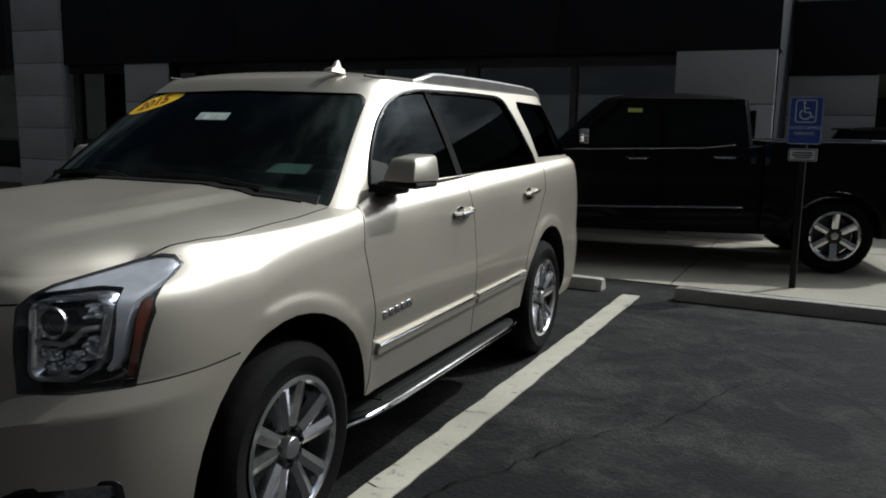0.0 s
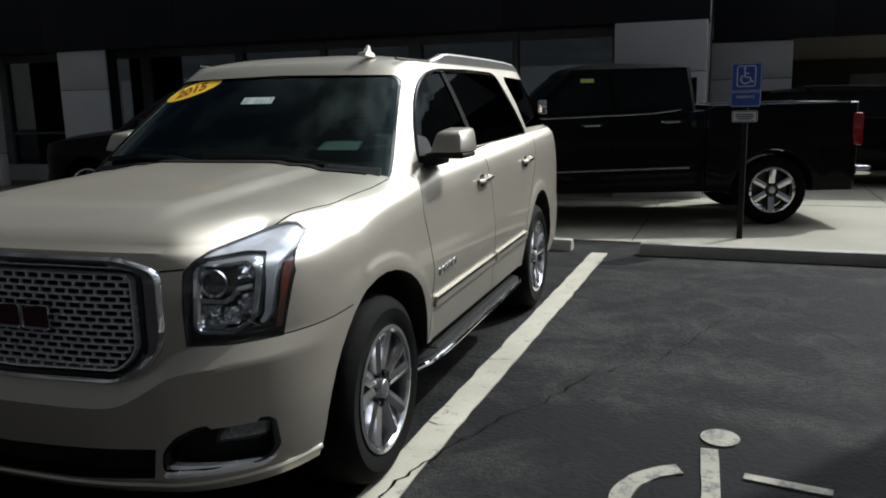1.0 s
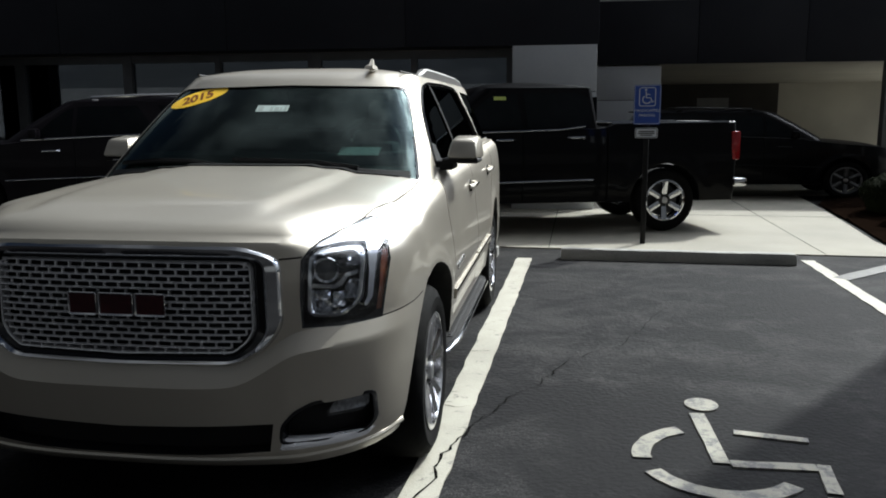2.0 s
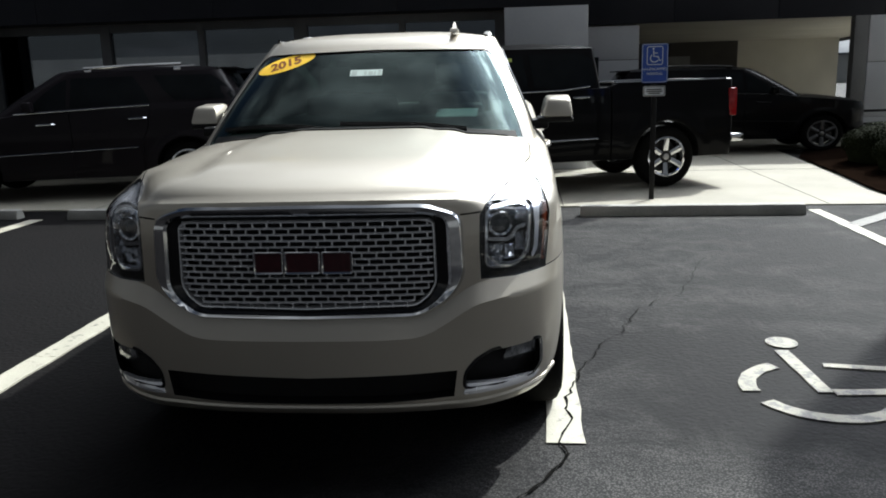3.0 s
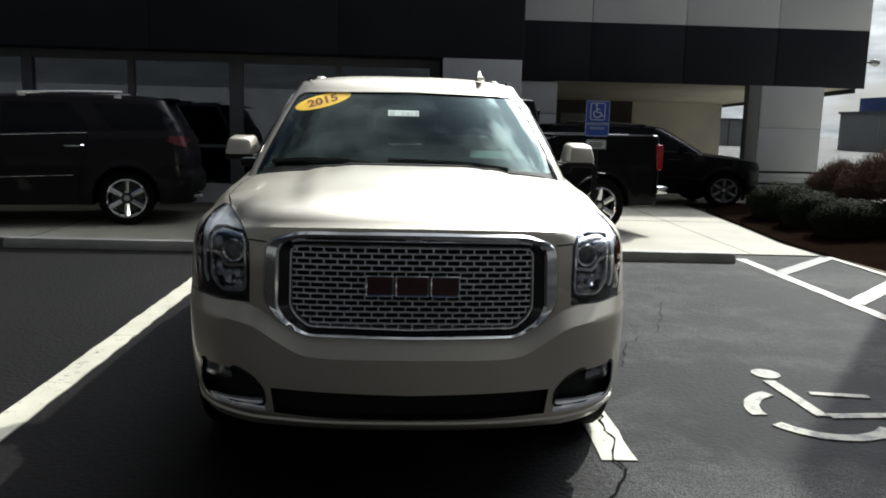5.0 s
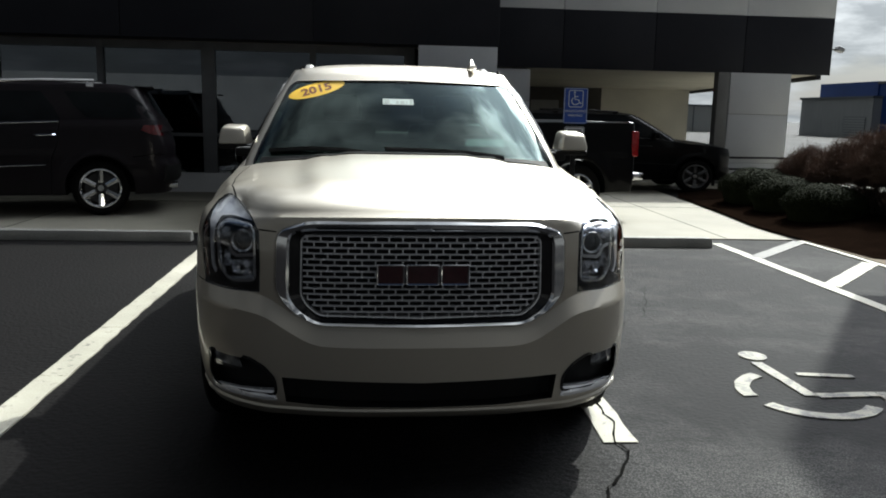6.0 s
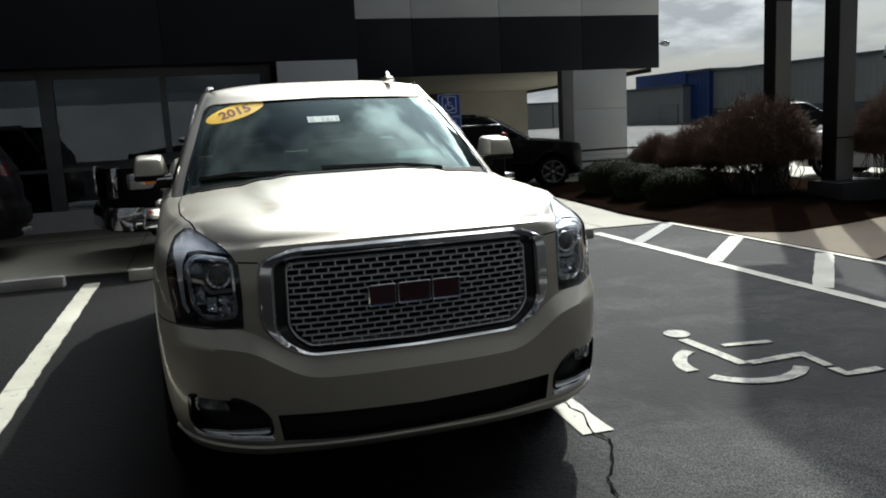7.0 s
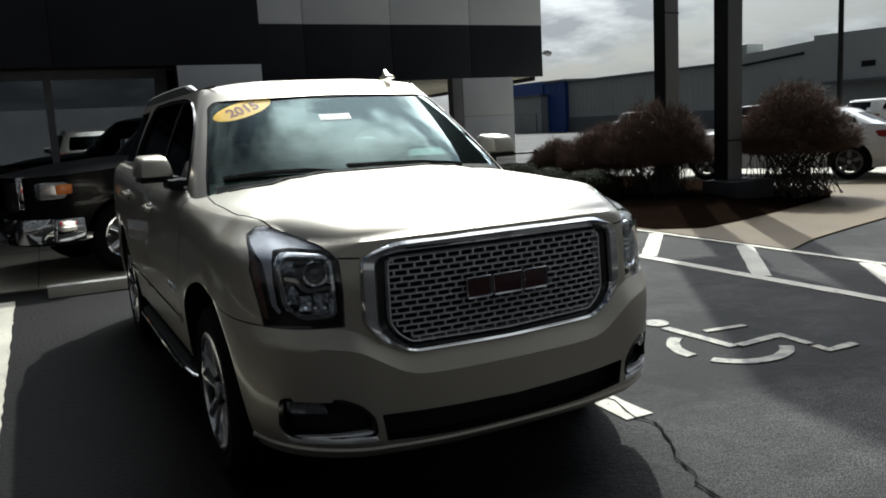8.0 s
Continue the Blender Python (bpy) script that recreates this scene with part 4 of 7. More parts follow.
structure("ceiling_canopy", prism([(2.02, 14.5), (10.5, 14.5), (12.3, 24.2), (14.7, 38.0), (2.02, 38.0)], 2.60, 2.72, "z"), SOFFIT, "cream canopy ceiling", "ceiling")
structure("roof_canopy", prism([(2.02, 14.5), (10.5, 14.5), (12.3, 24.2), (14.7, 38.0), (2.02, 38.0)], 4.7, 4.95, "z"), BLACK_CLAD, "flat canopy roof", "roof")
panel_wall("wall_canopy", 2.0, 3.49, 0.0, 2.56, 14.19, 0.4, WHITE_CLAD, "white panelled wall under the canopy", even(1), [0, 0.72, 1.0])
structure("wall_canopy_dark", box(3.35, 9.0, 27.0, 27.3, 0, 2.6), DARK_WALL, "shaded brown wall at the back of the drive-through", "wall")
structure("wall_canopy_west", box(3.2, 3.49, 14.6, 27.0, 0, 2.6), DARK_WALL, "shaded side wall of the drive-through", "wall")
structure("wall_canopy_cream", box(9.0, 12.55, 27.0, 27.3, 0, 2.6), SOFFIT, "cream wall at the back of the drive-through", "wall")
structure("door_1", box(6.2, 7.3, 26.96, 27.0, 0, 2.1, 0.003), STEEL_GREY, "grey service door in the brown wall", "door")
post_core = structure("column_canopy", box(7.92, 9.67, 14.14, 14.40, 0, 2.60), STEEL_GREY, "broad canopy column with white panels and a grey flank", "column")
for z0, z1 in ((0.0, 0.50), (0.51, 1.64), (1.65, 2.59)):
    add("panel", box(8.19, 9.66, 14.10, 14.15, z0, z1, 0.004), WHITE_CLAD, post_core)
add("flank_panel", box(7.90, 8.18, 14.11, 14.14, 0, 2.595, 0.003), STEEL_GREY, post_core)
lamp = root("flood_light", pose(10.66, 14.3, 3.18), "small grey floodlight on the canopy's corner", "lamp")
add("bracket", box(-0.04, 0.14, -0.02, 0.02, 0.0, 0.03, 0.004), STEEL_GREY, lamp)
add("head", moved(box(-0.05, 0.12, -0.09, 0.09, -0.05, 0.06, 0.015), pose(0.2, 0, 0.02, 0, 18, 0)), SATIN, lamp)

# two unseen walls, added to shape what paintwork and glass reflect
structure("wall_south", box(-70, 70, -34.5, -34, 0, 3.8), BACKDROP_WALL, "unseen plain long wall added behind the lot for reflections", "wall")
structure("wall_west", box(-48.5, -48, -34, 30, 0, 5.5), DARK_WALL, "unseen plain wall added to darken reflections from the west", "wall")


# ---- the champagne SUV ----
RIDGE = track([(0, 0.612), (0.38, 0.616), (0.46, 0.632), (0.54, 0.675), (0.63, 0.728), (0.72, 0.746), (0.86, 0.756), (1.0, 0.765)])


def suv_face(x, z):
    """How far the bumper stands out in front of the grille."""
    r = RIDGE(x)
    slope = 1 - min(1.0, max(0.0, (z - r) / 0.070))
    return (0.046 + 0.014 * ease(0.5, 0.65, x)) * slope - 0.05 * (1 - ease(0.27, 0.37, z)) - 0.012 * ease(0.95, 1.12, z) - 0.28 * ease(0.60, 0.82, x) * ease(1.05, 1.18, z)


def suv_bulge(x, y, r):
    """A broad raised middle with clear shoulders, and a narrower dome that starts under the wipers."""
    plateau = 0.019 * (1 - ease(0.47, 0.56, abs(x) + 0.10 * max(0, -y - 0.2))) * ease(-0.82, -0.52, y)
    dome = 0.012 * (1 - ease(0.33, 0.385, abs(x) - 0.05 * max(0, 0.3 - y))) * ease(-0.45, 0.30, y)
    return (plateau + dome) * (1 - ease(0.36, 0.52, y))


SUV = Shell(
    half=1.0, axle=0.40, base=2.947, well=0.498, flare=0.007, lip=0.050, belly=0.024, floor=0.315,
    climb=track([(-0.18, 0.0), (-0.05, 0.034), (0.1, 0.056), (0.3, 0.073), (0.49, 0.090), (0.75, 0.116), (1.68, 0.140), (2.62, 0.172), (3.38, 0.205), (4.2, 0.22)]),
    side=track([(0.25, -0.08), (0.34, -0.045), (0.42, -0.02), (0.55, -0.004), (0.7, 0.0), (0.88, -0.002), (1.0, -0.012), (1.06, -0.023), (1.095, -0.034), (1.11, -0.044), (1.15, -0.086), (1.19, -0.125), (1.30, -0.21)]),
    y_front=-0.18, front=0.75, n_front=3.0, face=suv_face,
    y_rear=3.38, rear=0.78, n_rear=3.6, tail=lambda z: 0.06 * (1 - ease(0.70, 0.80, z)) - 0.05 * ease(0.9, 1.35, z),
    top=track([(-0.95, 1.152), (-0.92, 1.148), (-0.88, 1.139), (-0.84, 1.131), (-0.79, 1.130), (-0.75, 1.146), (-0.68, 1.180), (-0.60, 1.191), (-0.45, 1.193), (-0.3, 1.191), (-0.15, 1.191), (0.0, 1.197), (0.25, 1.207), (0.45, 1.217), (0.58, 1.238), (0.74, 1.280), (1.0, 1.30), (2.0, 1.312), (3.0, 1.328), (3.6, 1.345), (4.2, 1.345)]),
    deck=track([(-1.0, 1.098), (-0.9, 1.107), (-0.8, 1.122), (-0.62, 1.156), (-0.45, 1.178), (-0.2, 1.188), (0.0, 1.192), (0.4, 1.206), (0.55, 1.222), (0.74, 1.285), (1.0, 1.30), (2.0, 1.312), (3.0, 1.328), (3.6, 1.345), (4.2, 1.345)]),
    crown=track([(-1.0, 0.060), (-0.9, 0.064), (-0.8, 0.072), (-0.62, 0.066), (-0.45, 0.060), (-0.2, 0.069), (0.0, 0.078), (0.2, 0.082), (0.46, 0.082), (0.62, 0.05), (0.8, 0.006), (4.2, 0.0)]), crest=4.6, bulge=suv_bulge,
    cab_low=1.20, cab_top=1.795, cab_w0=0.925, cab_w1=0.690, cab_f0=0.275, cab_f1=1.045, bow=0.35, cab_r0=4.16, cab_r1=3.86,
    ridge=RIDGE, roll=0.034, roof=track([(0.9, 0.045), (1.3, 0.056), (2.2, 0.066), (3.2, 0.060), (3.9, 0.035)]),
)


def mirror_shell():
    """Mirror housing: a flat-bottomed trapezoid, its nose drawn in, with firm rounded edges."""
    v, f = box(0.943, 1.145, 0.735, 0.975, 1.330, 1.452, 0.024)
    w = []
    for x, y, z in v:
        up, ahead = (z - 1.330) / 0.122, (0.975 - y) / 0.24
        x += (0.030 if x < 1.03 else -0.020) * up
        w.append((1.03 + (x - 1.03) * (1 - 0.14 * ahead), y + 0.05 * up * ahead, 1.36 + (z - 1.36) * (1 - 0.16 * ahead)))
    return w, f


def mirror_poly(half):
    """A closed outline from its right half, listed from top centre to bottom centre."""
    return list(half) + [(-x, z) for x, z in reversed(half) if x > 1e-6]


def on_nose(x, z, depth):
    return Vector((x, SUV.nose(x, z, depth) if depth > -0.5 else 0, z))


def flip(geo, s):
    return ([(v[0] * s, v[1], v[2]) for v in geo[0]], geo[1] if s > 0 else [q[::-1] for q in geo[1]])


def band(poly, steps, place):
    """A closed moulding round an outline: steps of (inset, depth)."""
    loops = [[place(a, b, d) for a, b in shrunk(poly, w)] for w, d in steps]
    n, k = len(poly), len(steps)
    v = [p for loop in loops for p in loop]
    f = [[i * n + j, i * n + (j + 1) % n, ((i + 1) % k) * n + (j + 1) % n, ((i + 1) % k) * n + j] for i in range(k) for j in range(n)]
    return fixed_normals((v, f))


def loft(loops, place):
    """A closed moulding through outlines of equal count, each at its depth."""
    rings = [[place(a, b, d) for a, b in poly] for poly, d in loops]
    n, k = len(rings[0]), len(rings)
    f = [[i * n + j, i * n + (j + 1) % n, ((i + 1) % k) * n + (j + 1) % n, ((i + 1) % k) * n + j] for i in range(k) for j in range(n)]
    return fixed_normals(([p for ring in rings for p in ring], f))


def lettering(text, size, thick=0.0, bold=0.0):
    """Text as a mesh, centred on its own origin, in x and y."""
    c = bpy.data.curves.new("text", "FONT")
    c.body, c.size, c.align_x, c.align_y, c.extrude, c.resolution_u, c.offset = text, size, "CENTER", "CENTER", thick, 3, bold
    ob = new("text", c)
    bpy.context.view_layer.update()
    me = bpy.data.meshes.new_from_object(ob.evaluated_get(bpy.context.evaluated_depsgraph_get()))
    geo = [v.co.copy() for v in me.vertices], [list(p.vertices) for p in me.polygons]
    bpy.data.objects.remove(ob)
    bpy.data.curves.remove(c)
    bpy.data.meshes.remove(me)
    return geo


# the grille in three nested outlines: chrome surround, its inner edge, and the mesh
GRILLE = rounded(mirror_poly([(0, 1.117), (0.46, 1.113), (0.590, 1.072), (0.598, 0.828), (0.538, 0.748), (0.430, 0.689), (0, 0.683)]), 0.05, 5)
CHROME_IN = rounded(mirror_poly([(0, 1.079), (0.455, 1.077), (0.533, 1.058), (0.539, 0.805), (0.502, 0.752), (0.424, 0.702), (0, 0.696)]), 0.036, 5)
MESH_RIM = rounded(mirror_poly([(0, 1.061), (0.450, 1.059), (0.490, 1.046), (0.495, 0.812), (0.470, 0.768), (0.418, 0.727), (0, 0.718)]), 0.022, 5)
FOG = rounded([(0.880, 0.548), (0.700, 0.546), (0.640, 0.516), (0.600, 0.470), (0.594, 0.410), (0.72, 0.408), (0.850, 0.404), (0.882, 0.440)], 0.018, 3)
INTAKE = [(-0.565, 0.482), (0, 0.466), (0.565, 0.482), (0.55, 0.378), (0.3, 0.366), (0, 0.362), (-0.3, 0.366), (-0.55, 0.378)]
LAMP = [(0.657, 0.816), (0.785, 0.814), (0.907, 0.820), (0.921, 0.950), (0.927, 1.030), (0.917, 1.078), (0.903, 1.116), (0.882, 1.150), (0.855, 1.170), (0.822, 1.176), (0.790, 1.166), (0.742, 1.141), (0.699, 1.118), (0.677, 1.095), (0.656, 1.060), (0.653, 0.930)]
SIDE_GLASS = [(0.69, 1.288), (0.80, 1.43), (0.965, 1.575), (1.12, 1.668), (1.29, 1.722), (1.50, 1.748), (2.1, 1.758), (2.66, 1.752), (2.76, 1.73), (2.84, 1.60), (2.92, 1.44), (2.985, 1.325)]
REAR_GLASS = [(3.085, 1.362), (3.06, 1.53), (3.00, 1.70), (3.03, 1.745), (3.70, 1.73), (3.80, 1.53), (3.875, 1.362)]


def screen_poly(grow=0.0):
    t, b = 0.682 + grow, 0.856 + grow
    return rounded([(-b, 1.235 - grow), (b, 1.235 - grow), (b - 0.030, 1.34), (t + 0.012, 1.69), (t - 0.03, 1.722 + grow), (0, 1.736 + grow), (-t + 0.03, 1.722 + grow), (-t - 0.012, 1.69), (-b + 0.030, 1.34)], 0.03, 3)


def windscreen_pane(cols=48, rows=22, thick=0.005):
    """The curved pane on an even grid; its rim lies under the roof shell."""
    v, f = [], []
    for d in (0.0, thick):
        for j in range(rows + 1):
            k = j / rows
            z = 1.222 + 0.520 * k - 0.014 * max(0.0, k - 0.85)
            w = 0.872 - 0.186 * k - 0.014 * k * k
            for i in range(cols + 1):
                x = w * (2 * i / cols - 1)
                v.append((x, SUV.screen(x, z, 0.012 + d) + 0.004 + d * 0.3, z))
    n, m = (rows + 1) * (cols + 1), cols + 1
    for j in range(rows):
        for i in range(cols):
            a = j * m + i
            f += [[a, a + 1, a + m + 1, a + m], [n + a + m, n + a + m + 1, n + a + 1, n + a]]
    rim = list(range(m)) + [j * m + cols for j in range(1, rows + 1)] + [rows * m + i for i in range(cols - 1, -1, -1)] + [j * m for j in range(rows - 1, 0, -1)]
    f += [[rim[k - 1], rim[k], n + rim[k], n + rim[k - 1]] for k in range(len(rim))]
    return fixed_normals((v, f))


def groove(points, w, lo, hi, axis):
    """A narrow cut along a polyline in the two other axes."""
    left, right = [], []
    for i, p in enumerate(points):
        a, b = Vector(points[max(0, i - 1)]), Vector(points[min(len(points) - 1, i + 1)])
        t = (b - a).normalized()
        nrm = Vector((-t.y, t.x)) * (w / 2)
        left.append(tuple(Vector(p) + nrm))
        right.append(tuple(Vector(p) - nrm))
    return prism(left + right[::-1], lo, hi, axis)


def champagne_suv():
    car = root("suv", pose(-0.05, 0, 0), "champagne beige full-size SUV parked nose out between white lines", "car")
    # body: the solid shell with wheel wells, lamp pockets, grille, intake and panel gaps cut into it
    cuts = SUV.wells()
    cuts.append(prism(shrunk(GRILLE, 0.012), -1.2, -0.80, "y"))
    cuts.append(prism(INTAKE, -1.2, -0.86, "y"))
    for s in (-1, 1):
        lo, hi = sorted((s * 0.80, s * 1.2))
        cuts.append(prism([(0.40, 0.20), (2.50, 0.20), (2.50, 0.435), (0.40, 0.445)], lo, hi, "x"))
    for s in (-1, 1):
        cuts.append(prism([(x * s, z) for x, z in LAMP], -1.2, -0.42, "y"))
        cuts.append(prism([(x * s, z) for x, z in FOG], -1.2, -0.66, "y"))
    for s in (-1, 1):
        lo, hi = sorted((s * 0.86, s * 1.2))
        cuts.append(groove([(0.60, 1.30), (0.535, 1.19), (0.50, 1.08), (0.535, 0.80), (0.515, 0.50), (0.47, 0.36), (0.45, 0.26)], 0.007, lo, hi, "x"))
        cuts.append(groove([(1.63, 1.36), (1.655, 1.06), (1.63, 0.78), (1.66, 0.45), (1.66, 0.26)], 0.006, lo, hi, "x"))
        cuts.append(groove([(2.96, 1.36), (2.90, 1.15), (2.72, 0.98), (2.50, 0.80), (2.44, 0.60), (2.42, 0.26)], 0.006, lo, hi, "x"))
        cuts.append(groove([(-0.72, 0.822), (-0.45, 0.832), (-0.30, 0.842)], 0.005, lo, hi, "x"))
        edge = [(s * x, y) for x, y in ((0.795, -0.50), (0.835, -0.35), (0.862, -0.1), (0.868, 0.2), (0.850, 0.46))]
        cuts.append(groove(edge, 0.006, 1.10, 1.4, "z"))
        cuts.append(groove([(s * 0.585, 1.066), (s * 0.66, 1.070)], 0.006, -1.1, -0.78, "y"))
    under("body", carve(SUV.lower(), CHAMPAGNE, cuts, PLASTIC, 30), car)
    # greenhouse: a hollow shell with its openings cut through
    glass_cuts = [SUV.upper(0.055, low=1.10), prism(screen_poly(), -0.3, 1.22, "y")]
    for s in (-1, 1):
        lo, hi = sorted((s * 0.5, s * 1.2))
        glass_cuts.append(prism(SIDE_GLASS, lo, hi, "x"))
        glass_cuts.append(prism(REAR_GLASS, lo, hi, "x"))
    glass_cuts.append(prism(rounded([(-0.62, 1.36), (0.62, 1.36), (0.56, 1.69), (-0.56, 1.69)], 0.06), 3.6, 4.4, "y"))
    under("roof_shell", carve(SUV.upper(), CHAMPAGNE, glass_cuts, PLASTIC, 30), car)
    # panes
    add("windscreen", windscreen_pane(), WINDSCREEN, car, "tinted windscreen reflecting clouds").visible_shadow = False
    border = [(0.0, -0.001), (0.022, -0.001), (0.022, 0.004), (0.0, 0.004)]
    add("windscreen_border", band(screen_poly(0.010), border, lambda u, v, d: Vector((u, SUV.screen(u, v, 0.010 + d), v))), GLOSS_BLACK, car)
    for s in (-1, 1):
        for nm, poly in (("side_window", SIDE_GLASS), ("quarter_window", REAR_GLASS)):
            add(nm, fixed_normals(flip(skin(shrunk(poly, -0.012), 0.12, lambda y, z, d: Vector((SUV.cabin_x(y, z) - 0.016 - d, y, z)), 0.005), s)), DARK_GLASS, car, "dark privacy glass").visible_shadow = False
        trim = rounded(shrunk(SIDE_GLASS, -0.010), 0.09, 5)
        add("window_trim", flip(tube([(SUV.cabin_x(y, z) + 0.002, y, z) for y, z in trim], 0.009, 6, True), s), GLOSS_BLACK, car)
        pillar = [(1.61, 1.752), (1.68, 1.755), (1.745, 1.29), (1.67, 1.29)]
        add("door_pillar", fixed_normals(flip(skin(pillar, 0.1, lambda y, z, d: Vector((SUV.cabin_x(y, z) - 0.008 - d, y, z)), 0.02), s)), RUBBER, car)
        extent = [(0.72, 1.277), (2.98, 1.313), (2.98, 1.328), (0.72, 1.290)]
        add("belt_moulding", fixed_normals(flip(skin(extent, 0.15, lambda y, z, d: Vector((SUV.cabin_x(y, z) + 0.012 - d, y, z)), 0.02), s)), CHROME, car)
    add("rear_window", fixed_normals(skin(rounded([(-0.63, 1.35), (0.63, 1.35), (0.57, 1.70), (-0.57, 1.70)], 0.05), 0.2, lambda u, v, d: Vector((u, 4.16 - 0.55 * (v - 1.2) - 0.03 - d - 0.1 * (u / 0.6) ** 4, v)), 0.006)), DARK_GLASS, car).visible_shadow = False
    # grille: chrome surround, slats, badge
    edge_out, edge_in = shrunk(GRILLE, 0.008), shrunk(CHROME_IN, -0.010)
    grille = add("grille", loft([(shrunk(GRILLE, -0.002), 0.03), (shrunk(GRILLE, -0.002), -0.004), (edge_out, -0.017), (edge_in, -0.012), (CHROME_IN, 0.0), (CHROME_IN, 0.06), (GRILLE, 0.06)], on_nose), CHROME, car, "chrome-framed grille with bright mesh")
    add("grille_backing", fixed_normals(skin(shrunk(GRILLE, 0.015), 0.08, lambda x, z, d: on_nose(x, z, 0.085 + d), 0.01)), PLASTIC, grille)
    add("grille_black_rim", loft([(shrunk(CHROME_IN, 0.001), 0.07), (shrunk(CHROME_IN, 0.001), 0.012), (shrunk(MESH_RIM, -0.003), 0.026), (shrunk(MESH_RIM, -0.003), 0.07)], on_nose), GLOSS_BLACK, grille)
    add("grille_inner_rim", band(MESH_RIM, [(0, 0.05), (0, 0.012), (0.003, 0.006), (0.007, 0.007), (0.009, 0.014), (0.009, 0.05)], on_nose), MESH_SILVER, grille)
    inner = shrunk(MESH_RIM, 0.006)

    def reach(z):
        """Half width of the inner rim at a height."""
        best = 0.0
        for i in range(len(inner)):
            a, b = inner[i - 1], inner[i]
            if (a[1] - z) * (b[1] - z) <= 0 and abs(a[1] - b[1]) > 1e-9:
                best = max(best, a[0] + (b[0] - a[0]) * (z - a[1]) / (b[1] - a[1]))
        return best

    rows, z_low, z_high = 14, min(p[1] for p in inner), max(p[1] for p in inner)
    pitch, cell = (z_high - z_low) / rows, 0.0545
    for i in range(rows):
        z = z_low + pitch * (i + 0.5)
        w = reach(z)
        # broad bars with a sloping upper face; they swell towards their ties, which rounds the ends of the openings
        xs = [k * cell / 6 for k in range(-int(6 * w / cell), int(6 * w / cell) + 1)]
        v, f = [], []
        for x in xs:
            ph = abs(math.cos(math.pi * x / cell + 0.5 * math.pi * (i % 2))) ** 8
            qh = abs(math.cos(math.pi * x / cell + 0.5 * math.pi * (1 - i % 2))) ** 8
            zz, lo, hi = z + pitch * 0.5, 0.0034 + 0.0012 * ph, 0.0034 + 0.0012 * qh
            for dz, dd in ((-lo, 0.016), (-lo * 0.8, 0.010), (0.0, 0.007), (hi, 0.013), (hi, 0.022), (-lo, 0.022)):
                v.append(on_nose(x, zz + dz, dd))
        for k in range(len(xs) - 1):
            f += [[k * 6 + j, k * 6 + (j + 1) % 6, k * 6 + 6 + (j + 1) % 6, k * 6 + 6 + j] for j in range(6)]
        add("slat", fixed_normals((v, f)), MESH_SILVER, grille)
        half = int(w / cell) + 1
        for k in range(-half, half + 1):
            x = (k + 0.5 * (i % 2)) * cell
            if abs(x) > w:
                continue
            q = []
            for dx, dd in ((-0.0036, 0.017), (-0.0018, 0.012), (0.0018, 0.012), (0.0036, 0.017), (0.0036, 0.022), (-0.0036, 0.022)):
                for zz in (z - pitch * 0.5, z + pitch * 0.5):
                    q.append(on_nose(x + dx, zz, dd))
            add("slat_tie", fixed_normals((q, [[2 * j, 2 * ((j + 1) % 6), 2 * ((j + 1) % 6) + 1, 2 * j + 1] for j in range(6)])), MESH_SILVER, grille)
    badge = add("badge", fixed_normals(skin(rounded([(-0.186, 0.944), (0.186, 0.944), (0.186, 0.866), (-0.186, 0.866)], 0.012), 0.06, lambda x, z, d: on_nose(x, z, 0.002 + d), 0.016)), GLOSS_BLACK, grille, "dark red and chrome maker's badge of plain blocks")
    for x0, x1 in ((-0.188, -0.074), (-0.070, 0.066), (0.070, 0.188)):
        blk = rounded([(x0, 0.948), (x1, 0.948), (x1, 0.863), (x0, 0.863)], 0.010)
        add("badge_rim", band(blk, [(0, 0.004), (0, -0.010), (0.002, -0.012), (0.007, -0.008), (0.007, 0.004)], on_nose), CHROME, badge)
        add("badge_block", fixed_normals(skin(shrunk(blk, 0.006), 0.05, lambda x, z, d: on_nose(x, z, -0.006 + d), 0.01)), BADGE_RED, badge)
    # lower intake
    add("lower_intake", fixed_normals(skin(shrunk(INTAKE, -0.004), 0.08, lambda x, z, d: on_nose(x, z, 0.075 + d), 0.01)), PLASTIC, car)
    add("bumper_lip", tube([on_nose(0.94 * (k / 20 - 1), 0.346 + 0.012 * abs(k / 20 - 1) ** 2, 0.004) for k in range(41)], 0.0125, 8), CHAMPAGNE, car)
    for s in (-1, 1):
        side_of = (lambda x, z, d, s=s: Vector((s * x, SUV.nose(x, z, d), z)))
        # fog lamp with its chrome strip
        fog = add("fog_lamp_bezel", band(FOG, [(-0.012, 0.004), (-0.012, -0.002), (0.0, -0.004), (0.006, 0.03), (0.004, 0.05)], side_of), GLOSS_BLACK, car)
        add("fog_lamp_housing", fixed_normals(skin(shrunk(FOG, -0.004), 0.05, lambda x, z, d: side_of(x, z, 0.075 + d), 0.01)), PLASTIC, fog)
        lamp_poly = rounded([(0.866, 0.536), (0.756, 0.538), (0.735, 0.492), (0.858, 0.488)], 0.012)
        add("fog_lamp_bowl", fixed_normals(skin(lamp_poly, 0.02, lambda x, z, d: side_of(x, z, 0.045 + 0.012 * math.sin(x * 260) + d), 0.01)), FOG_BOWL, fog)
        add("fog_lamp_lens", fixed_normals(skin(shrunk(lamp_poly, -0.003), 0.03, lambda x, z, d: side_of(x, z, 0.016 + d), 0.004)), LENS, fog)
